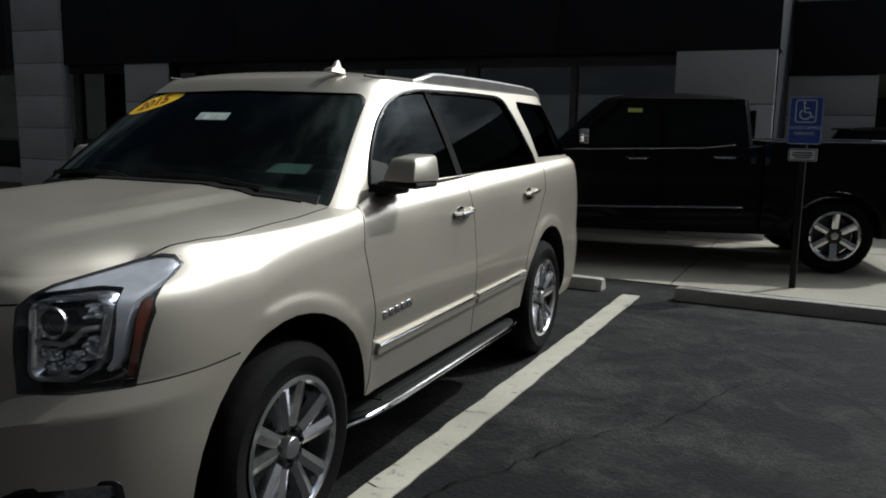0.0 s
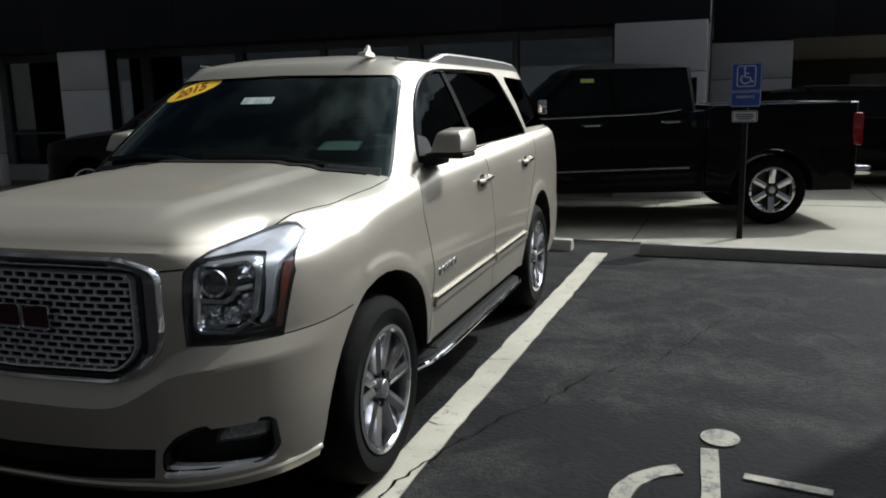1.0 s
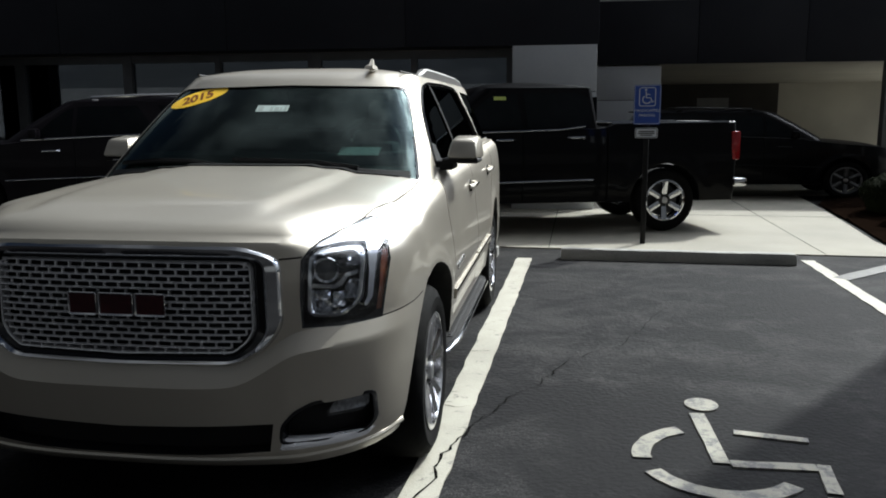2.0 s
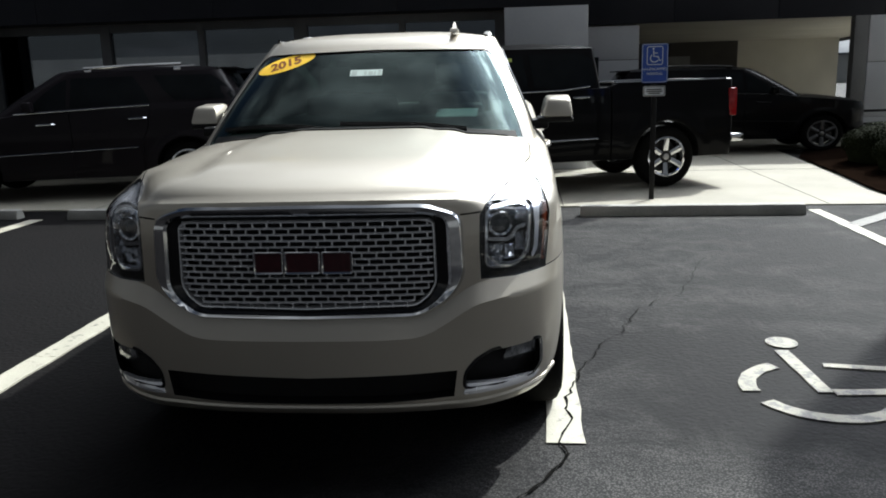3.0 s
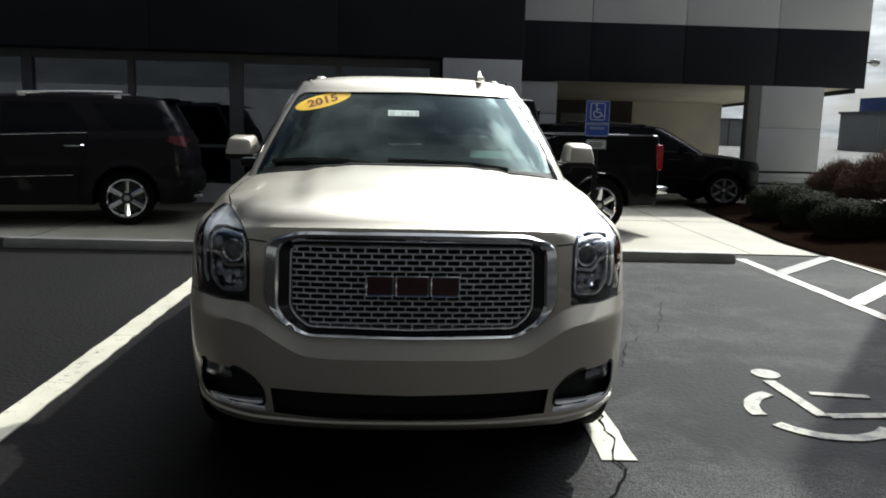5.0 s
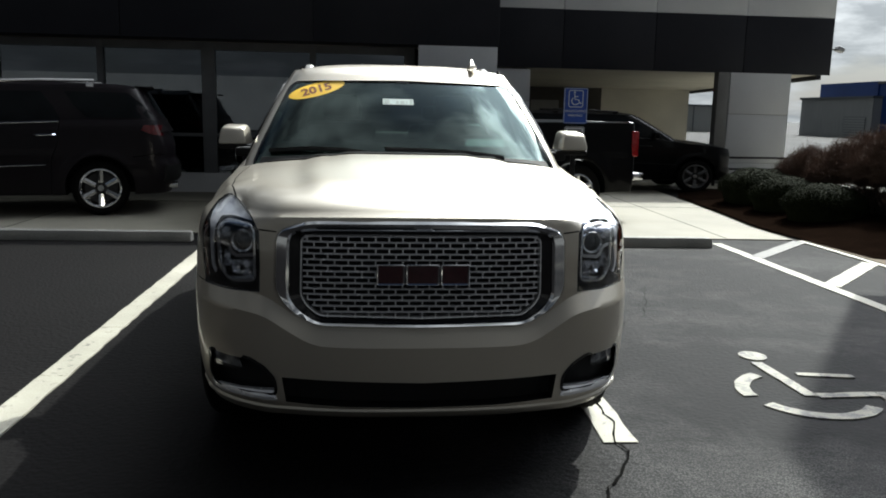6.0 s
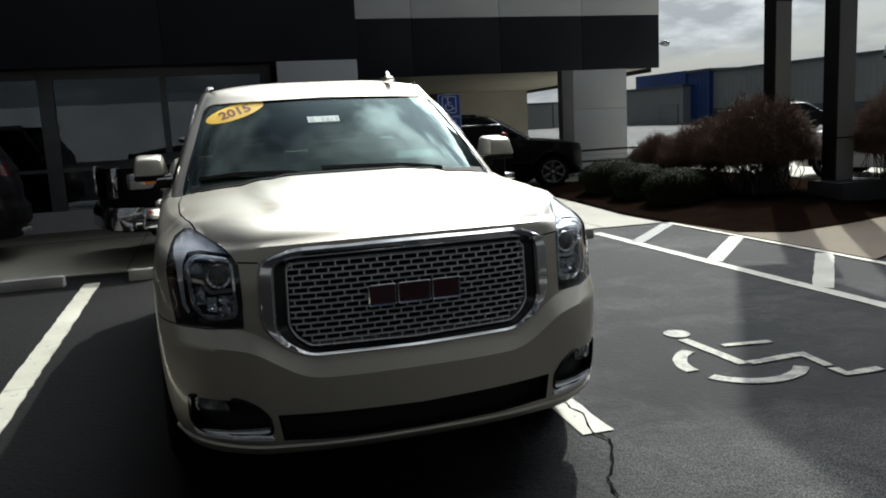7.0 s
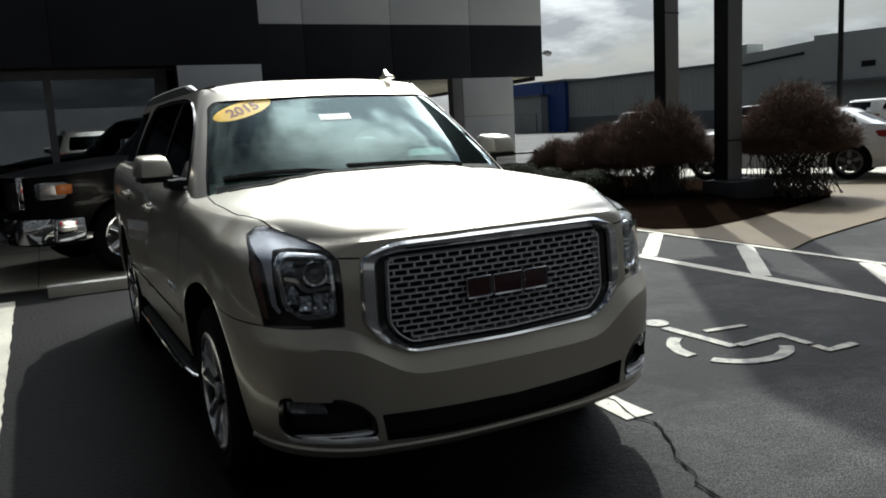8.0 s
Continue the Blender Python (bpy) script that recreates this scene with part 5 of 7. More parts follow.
        strip = rounded([(0.584, 0.384), (0.72, 0.384), (0.858, 0.382), (0.892, 0.418), (0.894, 0.462), (0.884, 0.462), (0.878, 0.428), (0.848, 0.408), (0.72, 0.414), (0.598, 0.422)], 0.006, 2)
        add("chrome_strip", fixed_normals(skin(strip, 0.03, lambda x, z, d: side_of(x, z, -0.008 + d + 0.9 * max(0, z - 0.40)), 0.03)), MESH_SILVER, car, "bright silver strip under the fog lamp")
        # headlamp: black housing, broad light guide over a silver-framed box with projector and cut reflectors, amber edge, clear lens
        lamp = add("headlamp", fixed_normals(skin(shrunk(LAMP, 0.003), 0.035, lambda x, z, d: side_of(x, z, 0.105 + d), 0.01)), GLOSS_BLACK, car, "clear headlamp with chrome projector and amber edge")
        add("headlamp_rim", band(LAMP, [(0.0, 0.006), (0.0, 0.001), (0.006, 0.003), (0.009, 0.02), (0.009, 0.10), (0.0, 0.10)], side_of), GLOSS_BLACK, lamp)
        bowl = rounded([(0.684, 0.864), (0.785, 0.856), (0.827, 0.896), (0.838, 1.050), (0.813, 1.078), (0.689, 1.070)], 0.022)
        add("headlamp_bezel", band(bowl, [(-0.017, 0.030), (-0.012, 0.020), (-0.003, 0.020), (0.003, 0.032), (0.008, 0.085), (-0.017, 0.085)], side_of), CHROME, lamp)
        bar = rounded([(0.677, 1.096), (0.701, 1.112), (0.745, 1.133), (0.790, 1.157), (0.822, 1.167), (0.852, 1.161), (0.876, 1.142), (0.891, 1.112), (0.893, 1.085), (0.885, 1.062), (0.882, 1.000), (0.875, 0.900), (0.857, 0.868), (0.849, 0.878), (0.861, 0.905), (0.865, 1.000), (0.859, 1.064), (0.838, 1.100), (0.783, 1.106), (0.693, 1.098)], 0.008, 3)
        add("light_guide", fixed_normals(skin(bar, 0.02, lambda x, z, d: side_of(x, z, 0.018 + d), 0.03)), LIGHT_BAR, lamp)
        ring_at = side_of(0.731, 1.016, 0.028)
        turned = Matrix.Translation(ring_at) @ Matrix.Rotation(s * 0.22, 4, "Z") @ Matrix.Rotation(-math.pi / 2, 4, "Z")
        add("projector", moved(revolve([(0.031, -0.06), (0.042, -0.03), (0.048, 0.0), (0.046, 0.007), (0.038, 0.003), (0.033, -0.012), (0.031, -0.02)], 36, "x"), turned), CHROME, lamp)
        add("projector_glass", moved(revolve([(0.0001, 0.004), (0.014, 0.001), (0.024, -0.008), (0.034, -0.022)], 28, "x"), turned), PROJECTOR_GLASS, lamp)
        sweep = [(0.686, 0.955), (0.760, 0.945), (0.782, 0.957), (0.798, 0.985), (0.827, 0.992), (0.828, 1.006), (0.793, 0.999), (0.773, 0.973), (0.755, 0.960), (0.687, 0.970)]
        add("reflector_blade", fixed_normals(skin(sweep, 0.02, lambda x, z, d: side_of(x, z, 0.030 + d), 0.03)), CHROME, lamp)
        for x0, x1, z0, z1, dd in ((0.688, 0.701, 0.98, 1.05, 0.06), (0.691, 0.740, 0.905, 0.940, 0.045), (0.695, 0.743, 0.868, 0.898, 0.06), (0.745, 0.783, 0.872, 0.930, 0.052), (0.787, 0.821, 0.900, 0.970, 0.055), (0.788, 0.830, 1.022, 1.062, 0.05)):
            add("reflector", fixed_normals(skin(rounded([(x0, z0), (x1, z0), (x1, z1), (x0, z1)], 0.006), 0.008, lambda x, z, d: side_of(x, z, dd + 0.016 * math.sin(x * 190) * math.cos(z * 160) + d), 0.008)), REFLECTOR, lamp)
        amber = [(0.887, 0.850), (0.902, 0.850), (0.914, 0.950), (0.920, 1.030), (0.912, 1.066), (0.899, 1.066), (0.897, 0.950)]
        add("amber_edge", fixed_normals(skin(amber, 0.02, lambda x, z, d: side_of(x, z, 0.012 + d), 0.02)), AMBER, lamp, "dark amber edge reflector")
        add("headlamp_lens", fixed_normals(skin(shrunk(LAMP, 0.002), 0.035, lambda x, z, d: side_of(x, z, 0.001 + d), 0.004)), LENS, lamp).visible_shadow = False
        # door mirror
        # (one is folded back a little, the other a little forward)
        turn = Matrix.Translation((-0.025, 0.095, 0)) if s < 0 else Matrix.Translation((0.035, -0.045, 0)) @ Matrix.Diagonal((0.96, 1, 1, 1))
        mir = add("door_mirror", flip(moved(mirror_shell(), turn), s), CHAMPAGNE, car, "body-coloured mirror on a black foot")
        add("mirror_foot", flip(join(moved(box(0.925, 1.130, 0.76, 0.968, 1.308, 1.336, 0.012), turn), box(0.83, 0.985, 0.72, 0.92, 1.272, 1.325, 0.015)), s), PLASTIC, mir)
        sail = [(0.70, 1.288), (0.80, 1.425), (0.93, 1.40), (0.98, 1.288)]
        add("mirror_sail", fixed_normals(flip(skin(sail, 0.06, lambda y, z, d: Vector((SUV.cabin_x(y, z) - 0.004 - d, y, z)), 0.02), s)), PLASTIC, mir)
        add("mirror_glass", flip(moved(box(0.975, 1.118, 0.973, 0.979, 1.345, 1.435, 0.002), turn), s), CHROME, mir)
        # handles, mouldings, badge blocks, running board
        for y, z in ((1.50, 1.125), (2.58, 1.152)):
            x = SUV.flank(y, z)
            h = add("door_handle", flip(join(tube([(x + 0.004, y - 0.11, z), (x + 0.026, y - 0.08, z + 0.002), (x + 0.030, y, z + 0.005), (x + 0.026, y + 0.08, z + 0.008), (x + 0.004, y + 0.11, z + 0.010)], 0.015, 8)), s), CHAMPAGNE, car)
            add("handle_strip", flip(tube([(x + 0.038, y - 0.08, z + 0.006), (x + 0.042, y, z + 0.010), (x + 0.038, y + 0.08, z + 0.013)], 0.008, 6), s), CHROME, h)
            add("handle_cup", flip(moved(disc(0.055, (-0.002, 0.008), 24, "x", 0.004), pose(x - 0.004, y - 0.02, z - 0.016)), s), GLOSS_BLACK, h)
        for y0, y1 in ((0.565, 1.625), (1.675, 2.45)):
            n = 12
            pts = [(y0 + (y1 - y0) * i / n, 0.632 + 0.016 * (y0 + (y1 - y0) * i / n) / 2.5) for i in range(n + 1)]
            mold = ([], [])
            for y, z in pts:
                x = SUV.flank(y, z)
                for dz, dx in ((-0.028, -0.004), (-0.024, 0.012), (0.006, 0.014), (0.012, 0.020), (0.026, 0.016), (0.028, -0.004)):
                    mold[0].append((x + dx, y, z + dz))
            for i in range(n):
                mold[1].extend([[i * 6 + j, i * 6 + (j + 1) % 6, i * 6 + 6 + (j + 1) % 6, i * 6 + 6 + j] for j in range(6)])
            mold[1].extend([[0, 1, 2, 3, 4, 5], [n * 6 + j for j in range(6)][::-1]])
            mo = add("side_moulding", fixed_normals(flip(mold, s)), CHAMPAGNE, car)
            add("moulding_strip", flip(tube([(SUV.flank(y, z) + 0.018, y, z + 0.019) for y, z in pts], 0.007, 6), s), CHROME, mo)
        for k in range(5):
            y0 = 0.60 + 0.055 * k
            z0 = 0.775 + 0.0025 * k
            add("door_badge_block", flip(box(SUV.flank(y0, z0) - 0.003, SUV.flank(y0, z0) + 0.006, y0, y0 + 0.042, z0 - 0.016, z0 + 0.016, 0.003), s), CHROME, car)
        board = add("running_board", flip(prism(rounded([(0.83, 0.44), (0.925, 0.44), (0.975, 0.52), (1.004, 0.66), (1.012, 0.80), (1.012, 2.24), (0.985, 2.36), (0.83, 2.40)], 0.05), 0.325, 0.372, "z"), s), PLASTIC, car, "dark running board with bright edges")
        add("board_edge", flip(tube([(0.885, 0.40, 0.322), (0.945, 0.43, 0.328), (0.990, 0.53, 0.340), (1.014, 0.68, 0.350), (1.021, 0.84, 0.354), (1.021, 2.22, 0.356), (0.992, 2.36, 0.350)], 0.012, 8), s), CHROME, board)
        add("board_tread", flip(join(box(0.86, 0.985, 0.66, 2.24, 0.370, 0.378, 0.003), *[box(0.865 + 0.024 * k, 0.877 + 0.024 * k, 0.68, 2.22, 0.377, 0.383) for k in range(5)]), s), PLASTIC, board)
        # roof rail, tail lamp
        rx = 0.625
        v, f = [], []
        for y, high, w in ((1.58, -0.004, 0.010), (1.66, 0.014, 0.020), (1.76, 0.034, 0.026), (1.84, 0.052, 0.028), (1.95, 0.058, 0.026), (2.3, 0.060, 0.024), (2.8, 0.060, 0.024), (3.35, 0.056, 0.024), (3.60, 0.046, 0.024), (3.72, 0.020, 0.022), (3.78, -0.006, 0.014)):
            z = SUV.roof_z(rx, y)
            v += [(rx - w, y, z - 0.02), (rx - w, y, z + high - 0.010), (rx - w * 0.5, y, z + high), (rx + w * 0.5, y, z + high), (rx + w, y, z + high - 0.012), (rx + w, y, z - 0.03)]
        for k in range(10):
            f += [[k * 6 + j, k * 6 + (j + 1) % 6, k * 6 + 6 + (j + 1) % 6, k * 6 + 6 + j] for j in range(6)]
        f += [list(range(6)), list(range(60, 66))]
        add("roof_rail", fixed_normals(flip((v, f), s)), RAIL, car, "satin grey roof rail")
        ditch = [(1.13, 0.618), (1.18, 0.634), (1.26, 0.640), (1.40, 0.640), (1.60, 0.638)]
        add("roof_ditch_moulding", flip(tube([(x, y, SUV.roof_z(x, y) + 0.001) for y, x in ditch], 0.007, 6), s), PLASTIC, car)
        add("tail_lamp", flip(box(0.66, 0.86, 3.98, 4.10, 0.92, 1.30, 0.02), s), RED_LENS, car)
        # wheels
        for y in (0.0, 2.947):
            wheel(car, s * 0.855, y, s, 0.40, 0.264, 0.275, 10, RIM_METAL, True, 0.066)
    # aerial fin, wipers, stickers
    fz = SUV.roof_z(0.45, 1.13)
    fin = [(1.06, fz - 0.006), (1.075, fz + 0.012), (1.115, fz + 0.020), (1.146, fz + 0.052), (1.160, fz + 0.055), (1.168, fz + 0.020), (1.185, fz + 0.010), (1.19, fz - 0.01)]
    v, f = [], []
    for y, z in fin:
        w = 0.020 * (1 - ease(fz + 0.004, fz + 0.03, z)) + 0.005
        v += [(0.45 - w, y, z), (0.45 + w, y, z)]
    f += [[2 * i, 2 * i + 1, 2 * i + 3, 2 * i + 2] for i in range(len(fin) - 1)] + [[2 * i for i in range(len(fin))], [2 * i + 1 for i in range(len(fin))][::-1], [0, 1, 2 * len(fin) - 1, 2 * len(fin) - 2]]
    add("aerial_fin", fixed_normals((v, f)), CHAMPAGNE, car, "slim body-coloured roof aerial fin")
    for pts in (((0.55, 1.300), (0.34, 1.325), (0.12, 1.334), (-0.12, 1.338)), ((-0.14, 1.305), (-0.34, 1.330), (-0.53, 1.334), (-0.76, 1.318))):
        wip = add("wiper", tube([(x, SUV.screen(x, z) - 0.018, z) for x, z in pts], 0.009, 6), PLASTIC, car)
        add("wiper_blade", tube([(x, SUV.screen(x, z) - 0.006, z + 0.006) for x, z in pts], 0.010, 6), RUBBER, wip)
    add("cowl", fixed_normals(skin([(-0.82, 1.22), (0.82, 1.22), (0.80, 1.285), (0.4, 1.312), (-0.4, 1.312), (-0.80, 1.285)], 0.1, lambda u, v2, d: Vector((u, SUV.screen(u, v2) - 0.012 + d, v2)), 0.012)), PLASTIC, car)

    v, f, cols, rows_n = [], [], 28, 5
    for k in (0.006, -0.02):
        for j in range(rows_n):
            for i in range(cols + 1):
                x = -0.76 + 1.52 * i / cols
                y = SUV.screen(x, 1.27) - 0.042 + 0.062 * j / (rows_n - 1)
                v.append((x, y, SUV.deck(y) + SUV.crown(y) * (1 - min(1.0, abs(x) / 0.95) ** SUV.crest) + SUV.bulge(x, y, 0) + k))
    n0 = rows_n * (cols + 1)
    for j in range(rows_n - 1):
        for i in range(cols):
            a = j * (cols + 1) + i
            f += [[a, a + 1, a + cols + 2, a + cols + 1], [n0 + a + cols + 1, n0 + a + cols + 2, n0 + a + 1, n0 + a]]
    for i in range(cols):
        f.append([i + 1, i, n0 + i, n0 + i + 1])
    add("cowl_panel", fixed_normals((v, f)), RUBBER, car)

    def on_screen(x, z, d):
        return Vector((x, SUV.screen(x, z, 0.012) + 0.001 + d, z))

    cx, cz, tilt = -0.522, 1.669, 0.35
    oval = []
    for k in range(40):
        a = 2 * math.pi * k / 40
        u, w = 0.177 * math.cos(a), 0.041 * math.sin(a)
        oval.append((cx + u * math.cos(tilt) - w * math.sin(tilt), cz + u * math.sin(tilt) * 0.78 + w * math.cos(tilt)))
    year = add("year_sticker", fixed_normals(skin(oval, 0.03, on_screen, 0.002)), STICKER_YELLOW, car, "yellow oval windscreen sticker reading 2015")
    tv, tf = lettering("2015", 0.083, 0.0, 0.0028)
    tv = [on_screen(cx + (p.x * math.cos(tilt) - p.y * 0.72 * math.sin(tilt)) * 1.15, cz + p.x * math.sin(tilt) * 0.9 + p.y * 0.72 * math.cos(tilt), -0.0015) for p in tv]
    add("year_digits", (tv, tf), STICKER_INK, year, smooth=0)
    slip = add("bar_sticker", fixed_normals(skin([(-0.125, 1.588), (0.058, 1.588), (0.058, 1.622), (-0.125, 1.622)], 0.05, on_screen, 0.002)), STICKER_WHITE, car, "pale green-white windscreen label with bars")
    for x0, x1, z0, z1 in ((-0.115, -0.085, 1.592, 1.618), (-0.045, -0.030, 1.592, 1.612), (-0.02, 0.005, 1.592, 1.612), (0.012, 0.022, 1.592, 1.612), (0.036, 0.050, 1.592, 1.618)):
        add("printed_bar", fixed_normals(skin([(x0, z0), (x1, z0), (x1, z1), (x0, z1)], 0.05, lambda x, z, d: on_screen(x, z, d - 0.0012), 0.001)), LABEL_GREY, slip)
    # what shows through the glass
    add("dashboard", join(box(-0.78, 0.78, 0.68, 1.14, 1.20, 1.362, 0.03), box(0.20, 0.62, 0.92, 1.12, 1.32, 1.415, 0.03)), INTERIOR, car)
    wheel_at = pose(0.40, 1.22, 1.37, 62, 0, 0)
    add("steering_wheel", moved(join(tube([(0.19 * math.cos(2 * math.pi * k / 28), 0.19 * math.sin(2 * math.pi * k / 28), 0) for k in range(28)], 0.016, 8, True), tube([(-0.18, 0, 0), (0.18, 0, 0)], 0.018, 6), disc(0.07, (-0.02, 0.015), 20, "z")), wheel_at), LEATHER, car)
    for x in (-0.40, 0.40):
        seat = add("seat", box(x - 0.24, x + 0.24, 1.72, 1.86, 1.20, 1.47, 0.05), LEATHER, car)
        add("headrest", box(x - 0.13, x + 0.13, 1.75, 1.84, 1.50, 1.66, 0.04), LEATHER, seat)
    for x in (-0.38, 0.38):
        seat = add("seat", box(x - 0.24, x + 0.24, 2.72, 2.86, 1.20, 1.45, 0.05), LEATHER, car)
        add("headrest", box(x - 0.13, x + 0.13, 2.75, 2.84, 1.47, 1.60, 0.04), LEATHER, seat)
    add("rear_view_mirror", join(box(-0.12, 0.12, 0.99, 1.02, 1.60, 1.66, 0.012), tube([(0, 1.0, 1.64), (0, 0.96, 1.70)], 0.012, 6)), INTERIOR, car)
    return car


champagne_suv()
tagged(add("paper", moved(box(-0.115, 0.115, -0.04, 0.04, 0.0, 0.004, 0.001), pose(0.43, 0.70, 1.372, 30, 0, -6)), STICKER_WHITE, None, "pale sheet of paper propped on the dashboard", 0), "", "paper")


# ---- parked vehicles ----
def no_face(x, z):
    return 0.03 * (1 - ease(0.50, 0.62, z)) - 0.06 * (1 - ease(0.25, 0.36, z)) - 0.05 * ease(0.85, 1.1, z)


def zero(*_):
    return 0.0


def side_panels(car, shell, polys, mat, name, proud=0.004):
    for s in (-1, 1):
        for poly in polys:
            add(name, fixed_normals(flip(skin(poly, 0.14, lambda y, z, d: Vector((shell.cabin_x(y, z) + proud - d, y, z)), 0.02), s)), mat, car)


def screens(car, shell, zb, zt, wb, wt, mat):
    poly = rounded([(-wb, zb), (wb, zb), (wt, zt), (-wt, zt)], 0.05)
    add("windscreen", fixed_normals(skin(poly, 0.12, lambda u, v, d: Vector((u, shell.screen(u, v) - 0.005 + d, v)), 0.02)), mat, car)


def trims(car, shell, rows, mat, name, r=0.009):
    for s in (-1, 1):
        for y0, z0, y1, z1 in rows:
            pts = [(shell.flank(y0 + (y1 - y0) * i / 8, z0 + (z1 - z0) * i / 8) + 0.004, y0 + (y1 - y0) * i / 8, z0 + (z1 - z0) * i / 8) for i in range(9)]
            add(name, flip(tube(pts, r, 6), s), mat, car)


def parked_suv(at, label, coat, trim, rim):
    sh = Shell(half=0.985, axle=0.385, base=3.02, well=0.455, flare=0.022, lip=0.05, floor=0.30,
               side=track([(0.25, -0.07), (0.4, -0.02), (0.6, 0), (0.85, 0.004), (1.05, -0.008), (1.20, -0.026), (1.28, -0.05), (1.36, -0.095)]),
               y_front=-0.15, front=0.80, n_front=2.6, face=no_face, y_rear=3.45, rear=0.59, n_rear=3.4, tail=lambda z: 0.05 * (1 - ease(0.70, 0.80, z)) - 0.10 * ease(0.95, 1.33, z) - 0.12 * (1 - ease(0.36, 0.52, z)),
               top=track([(-0.95, 1.00), (-0.5, 1.07), (0.2, 1.14), (0.6, 1.19), (0.9, 1.24), (2, 1.30), (3, 1.33), (4.1, 1.345)]),
               crown=track([(-0.95, 0.02), (-0.3, 0.07), (0.4, 0.07), (0.8, 0.01), (4.1, 0.0)]), crest=4, bulge=zero,
               cab_low=1.18, cab_top=1.775, cab_w0=0.915, cab_w1=0.72, cab_f0=0.28, cab_f1=1.18, bow=0.42, cab_r0=4.02, cab_r1=3.66,
               roof=track([(1.0, 0.04), (2.2, 0.075), (3.2, 0.065), (3.8, 0.03)]))
    car = root("parked_suv", at, label, "car", "parked vehicles")
    cuts = sh.wells()
    for s in (-1, 1):
        lo, hi = sorted((s * 0.86, s * 1.2))
        cuts.append(groove([(1.42, 1.5), (1.45, 0.9), (1.42, 0.25)], 0.008, lo, hi, "x"))
        cuts.append(groove([(2.56, 1.5), (2.50, 1.0), (2.42, 0.8), (2.40, 0.25)], 0.008, lo, hi, "x"))
        cuts.append(groove([(3.46, 0.83), (3.75, 0.86), (4.3, 0.87)], 0.008, lo, hi, "x"))
    under("body", carve(sh.lower(40, 70, 26, 34, 10), coat, cuts, PLASTIC, 32), car)
    add("roof_shell", fixed_normals(sh.upper(0, 26, 18, 14, 12, 8)), coat, car)
    side_panels(car, sh, [[(0.86, 1.265), (1.08, 1.49), (1.32, 1.66), (1.40, 1.69), (1.38, 1.285)], [(1.44, 1.288), (1.46, 1.70), (2.30, 1.71), (2.46, 1.50), (2.54, 1.335)]], CAR_GLASS, "side_window")
    side_panels(car, sh, [[(2.88, 1.362), (2.72, 1.52), (2.60, 1.715), (3.40, 1.715), (3.56, 1.60), (3.76, 1.40), (3.70, 1.372)]], CAR_GLASS, "quarter_window")
    screens(car, sh, 1.22, 1.73, 0.80, 0.64, CAR_GLASS)
    add("rear_window", fixed_normals(skin(rounded([(-0.66, 1.38), (0.66, 1.38), (0.56, 1.72), (-0.56, 1.72)], 0.05), 0.1, lambda u, v, d: Vector((u, sh.cab_r0 + (sh.cab_r1 - sh.cab_r0) * (v - sh.cab_low) / (sh.cab_top - sh.cab_low) + 0.010 - d - 0.10 * (abs(u) / 0.66) ** 4, v)), 0.02)), CAR_GLASS, car)
    add("spoiler", box(-0.60, 0.60, 3.50, 3.76, 1.782, 1.812, 0.012), coat, car)
    trims(car, sh, [(0.7, 1.225, 2.53, 1.305)], trim, "window_moulding", 0.011)
    trims(car, sh, [(0.45, 0.655, 2.34, 0.715)], trim, "sill_moulding", 0.007)
    add("rear_bumper", fixed_normals(skin([(-0.90, 0.46), (0.90, 0.46), (0.90, 0.70), (-0.90, 0.70)], 0.09, lambda x, z, d: Vector((x, sh.y_rear + (sh.rear + sh.tail(z)) * max(0.0, 1 - (abs(x) / sh.wide(z)) ** sh.n_rear) ** (1 / sh.n_rear) + 0.02 - d, z)), 0.04)), PLASTIC, car)
    for s in (-1, 1):
        for y, z in ((1.10, 1.07), (2.35, 1.12)):
            x = sh.flank(y, z)
            add("door_handle", flip(tube([(x, y - 0.13, z), (x + 0.035, y - 0.10, z), (x + 0.035, y + 0.10, z + 0.005), (x, y + 0.13, z + 0.005)], 0.013, 6), s), trim, car)
        rz = [sh.roof_z(0.64, y) for y in (1.55, 1.7, 2.95, 3.1)]
        add("roof_rail", flip(join(tube([(0.66, 1.62, rz[0] + 0.036), (0.66, 2.3, rz[1] + 0.064), (0.65, 2.98, rz[2] + 0.072)], 0.024, 10), *[box(0.64, 0.67, y, y + 0.10, rz[1] - 0.03, rz[1] + 0.04, 0.008) for y in (1.63, 2.87)]), s), RIM_METAL if trim is CHROME else trim, car, "bright straight roof rail" if trim is CHROME else "")
        lens = [(3.58, 1.20), (3.62, 1.27), (3.84, 1.275), (3.91, 1.22), (3.87, 1.12), (3.72, 1.14)]
        add("tail_lamp", fixed_normals(flip(skin(lens, 0.06, lambda y, z, d: Vector((sh.wide(z) * (1 - min(1.0, max(0, (y - sh.y_rear) / (sh.rear + sh.tail(z)))) ** sh.n_rear) ** (1 / sh.n_rear) + 0.012 - d, y, z)), 0.03), s)), RED_LENS_DARK, car, "dark red tail lamp")
        add("door_mirror", flip(box(0.93, 1.12, 0.86, 0.98, 1.25, 1.39, 0.03), s), coat, car)
        for y in (0.0, 3.02):
            wheel(car, s * 0.845, y, s, 0.385, 0.270, 0.25, 6, rim, False, 0.080)
        add("exhaust_tip", flip(moved(revolve([(0.045, -0.12), (0.045, 0.0), (0.036, 0.0), (0.036, -0.12)], 20), pose(0.62, 4.05, 0.40, 0, 0, 90)), s), CHROME, car)
    return car


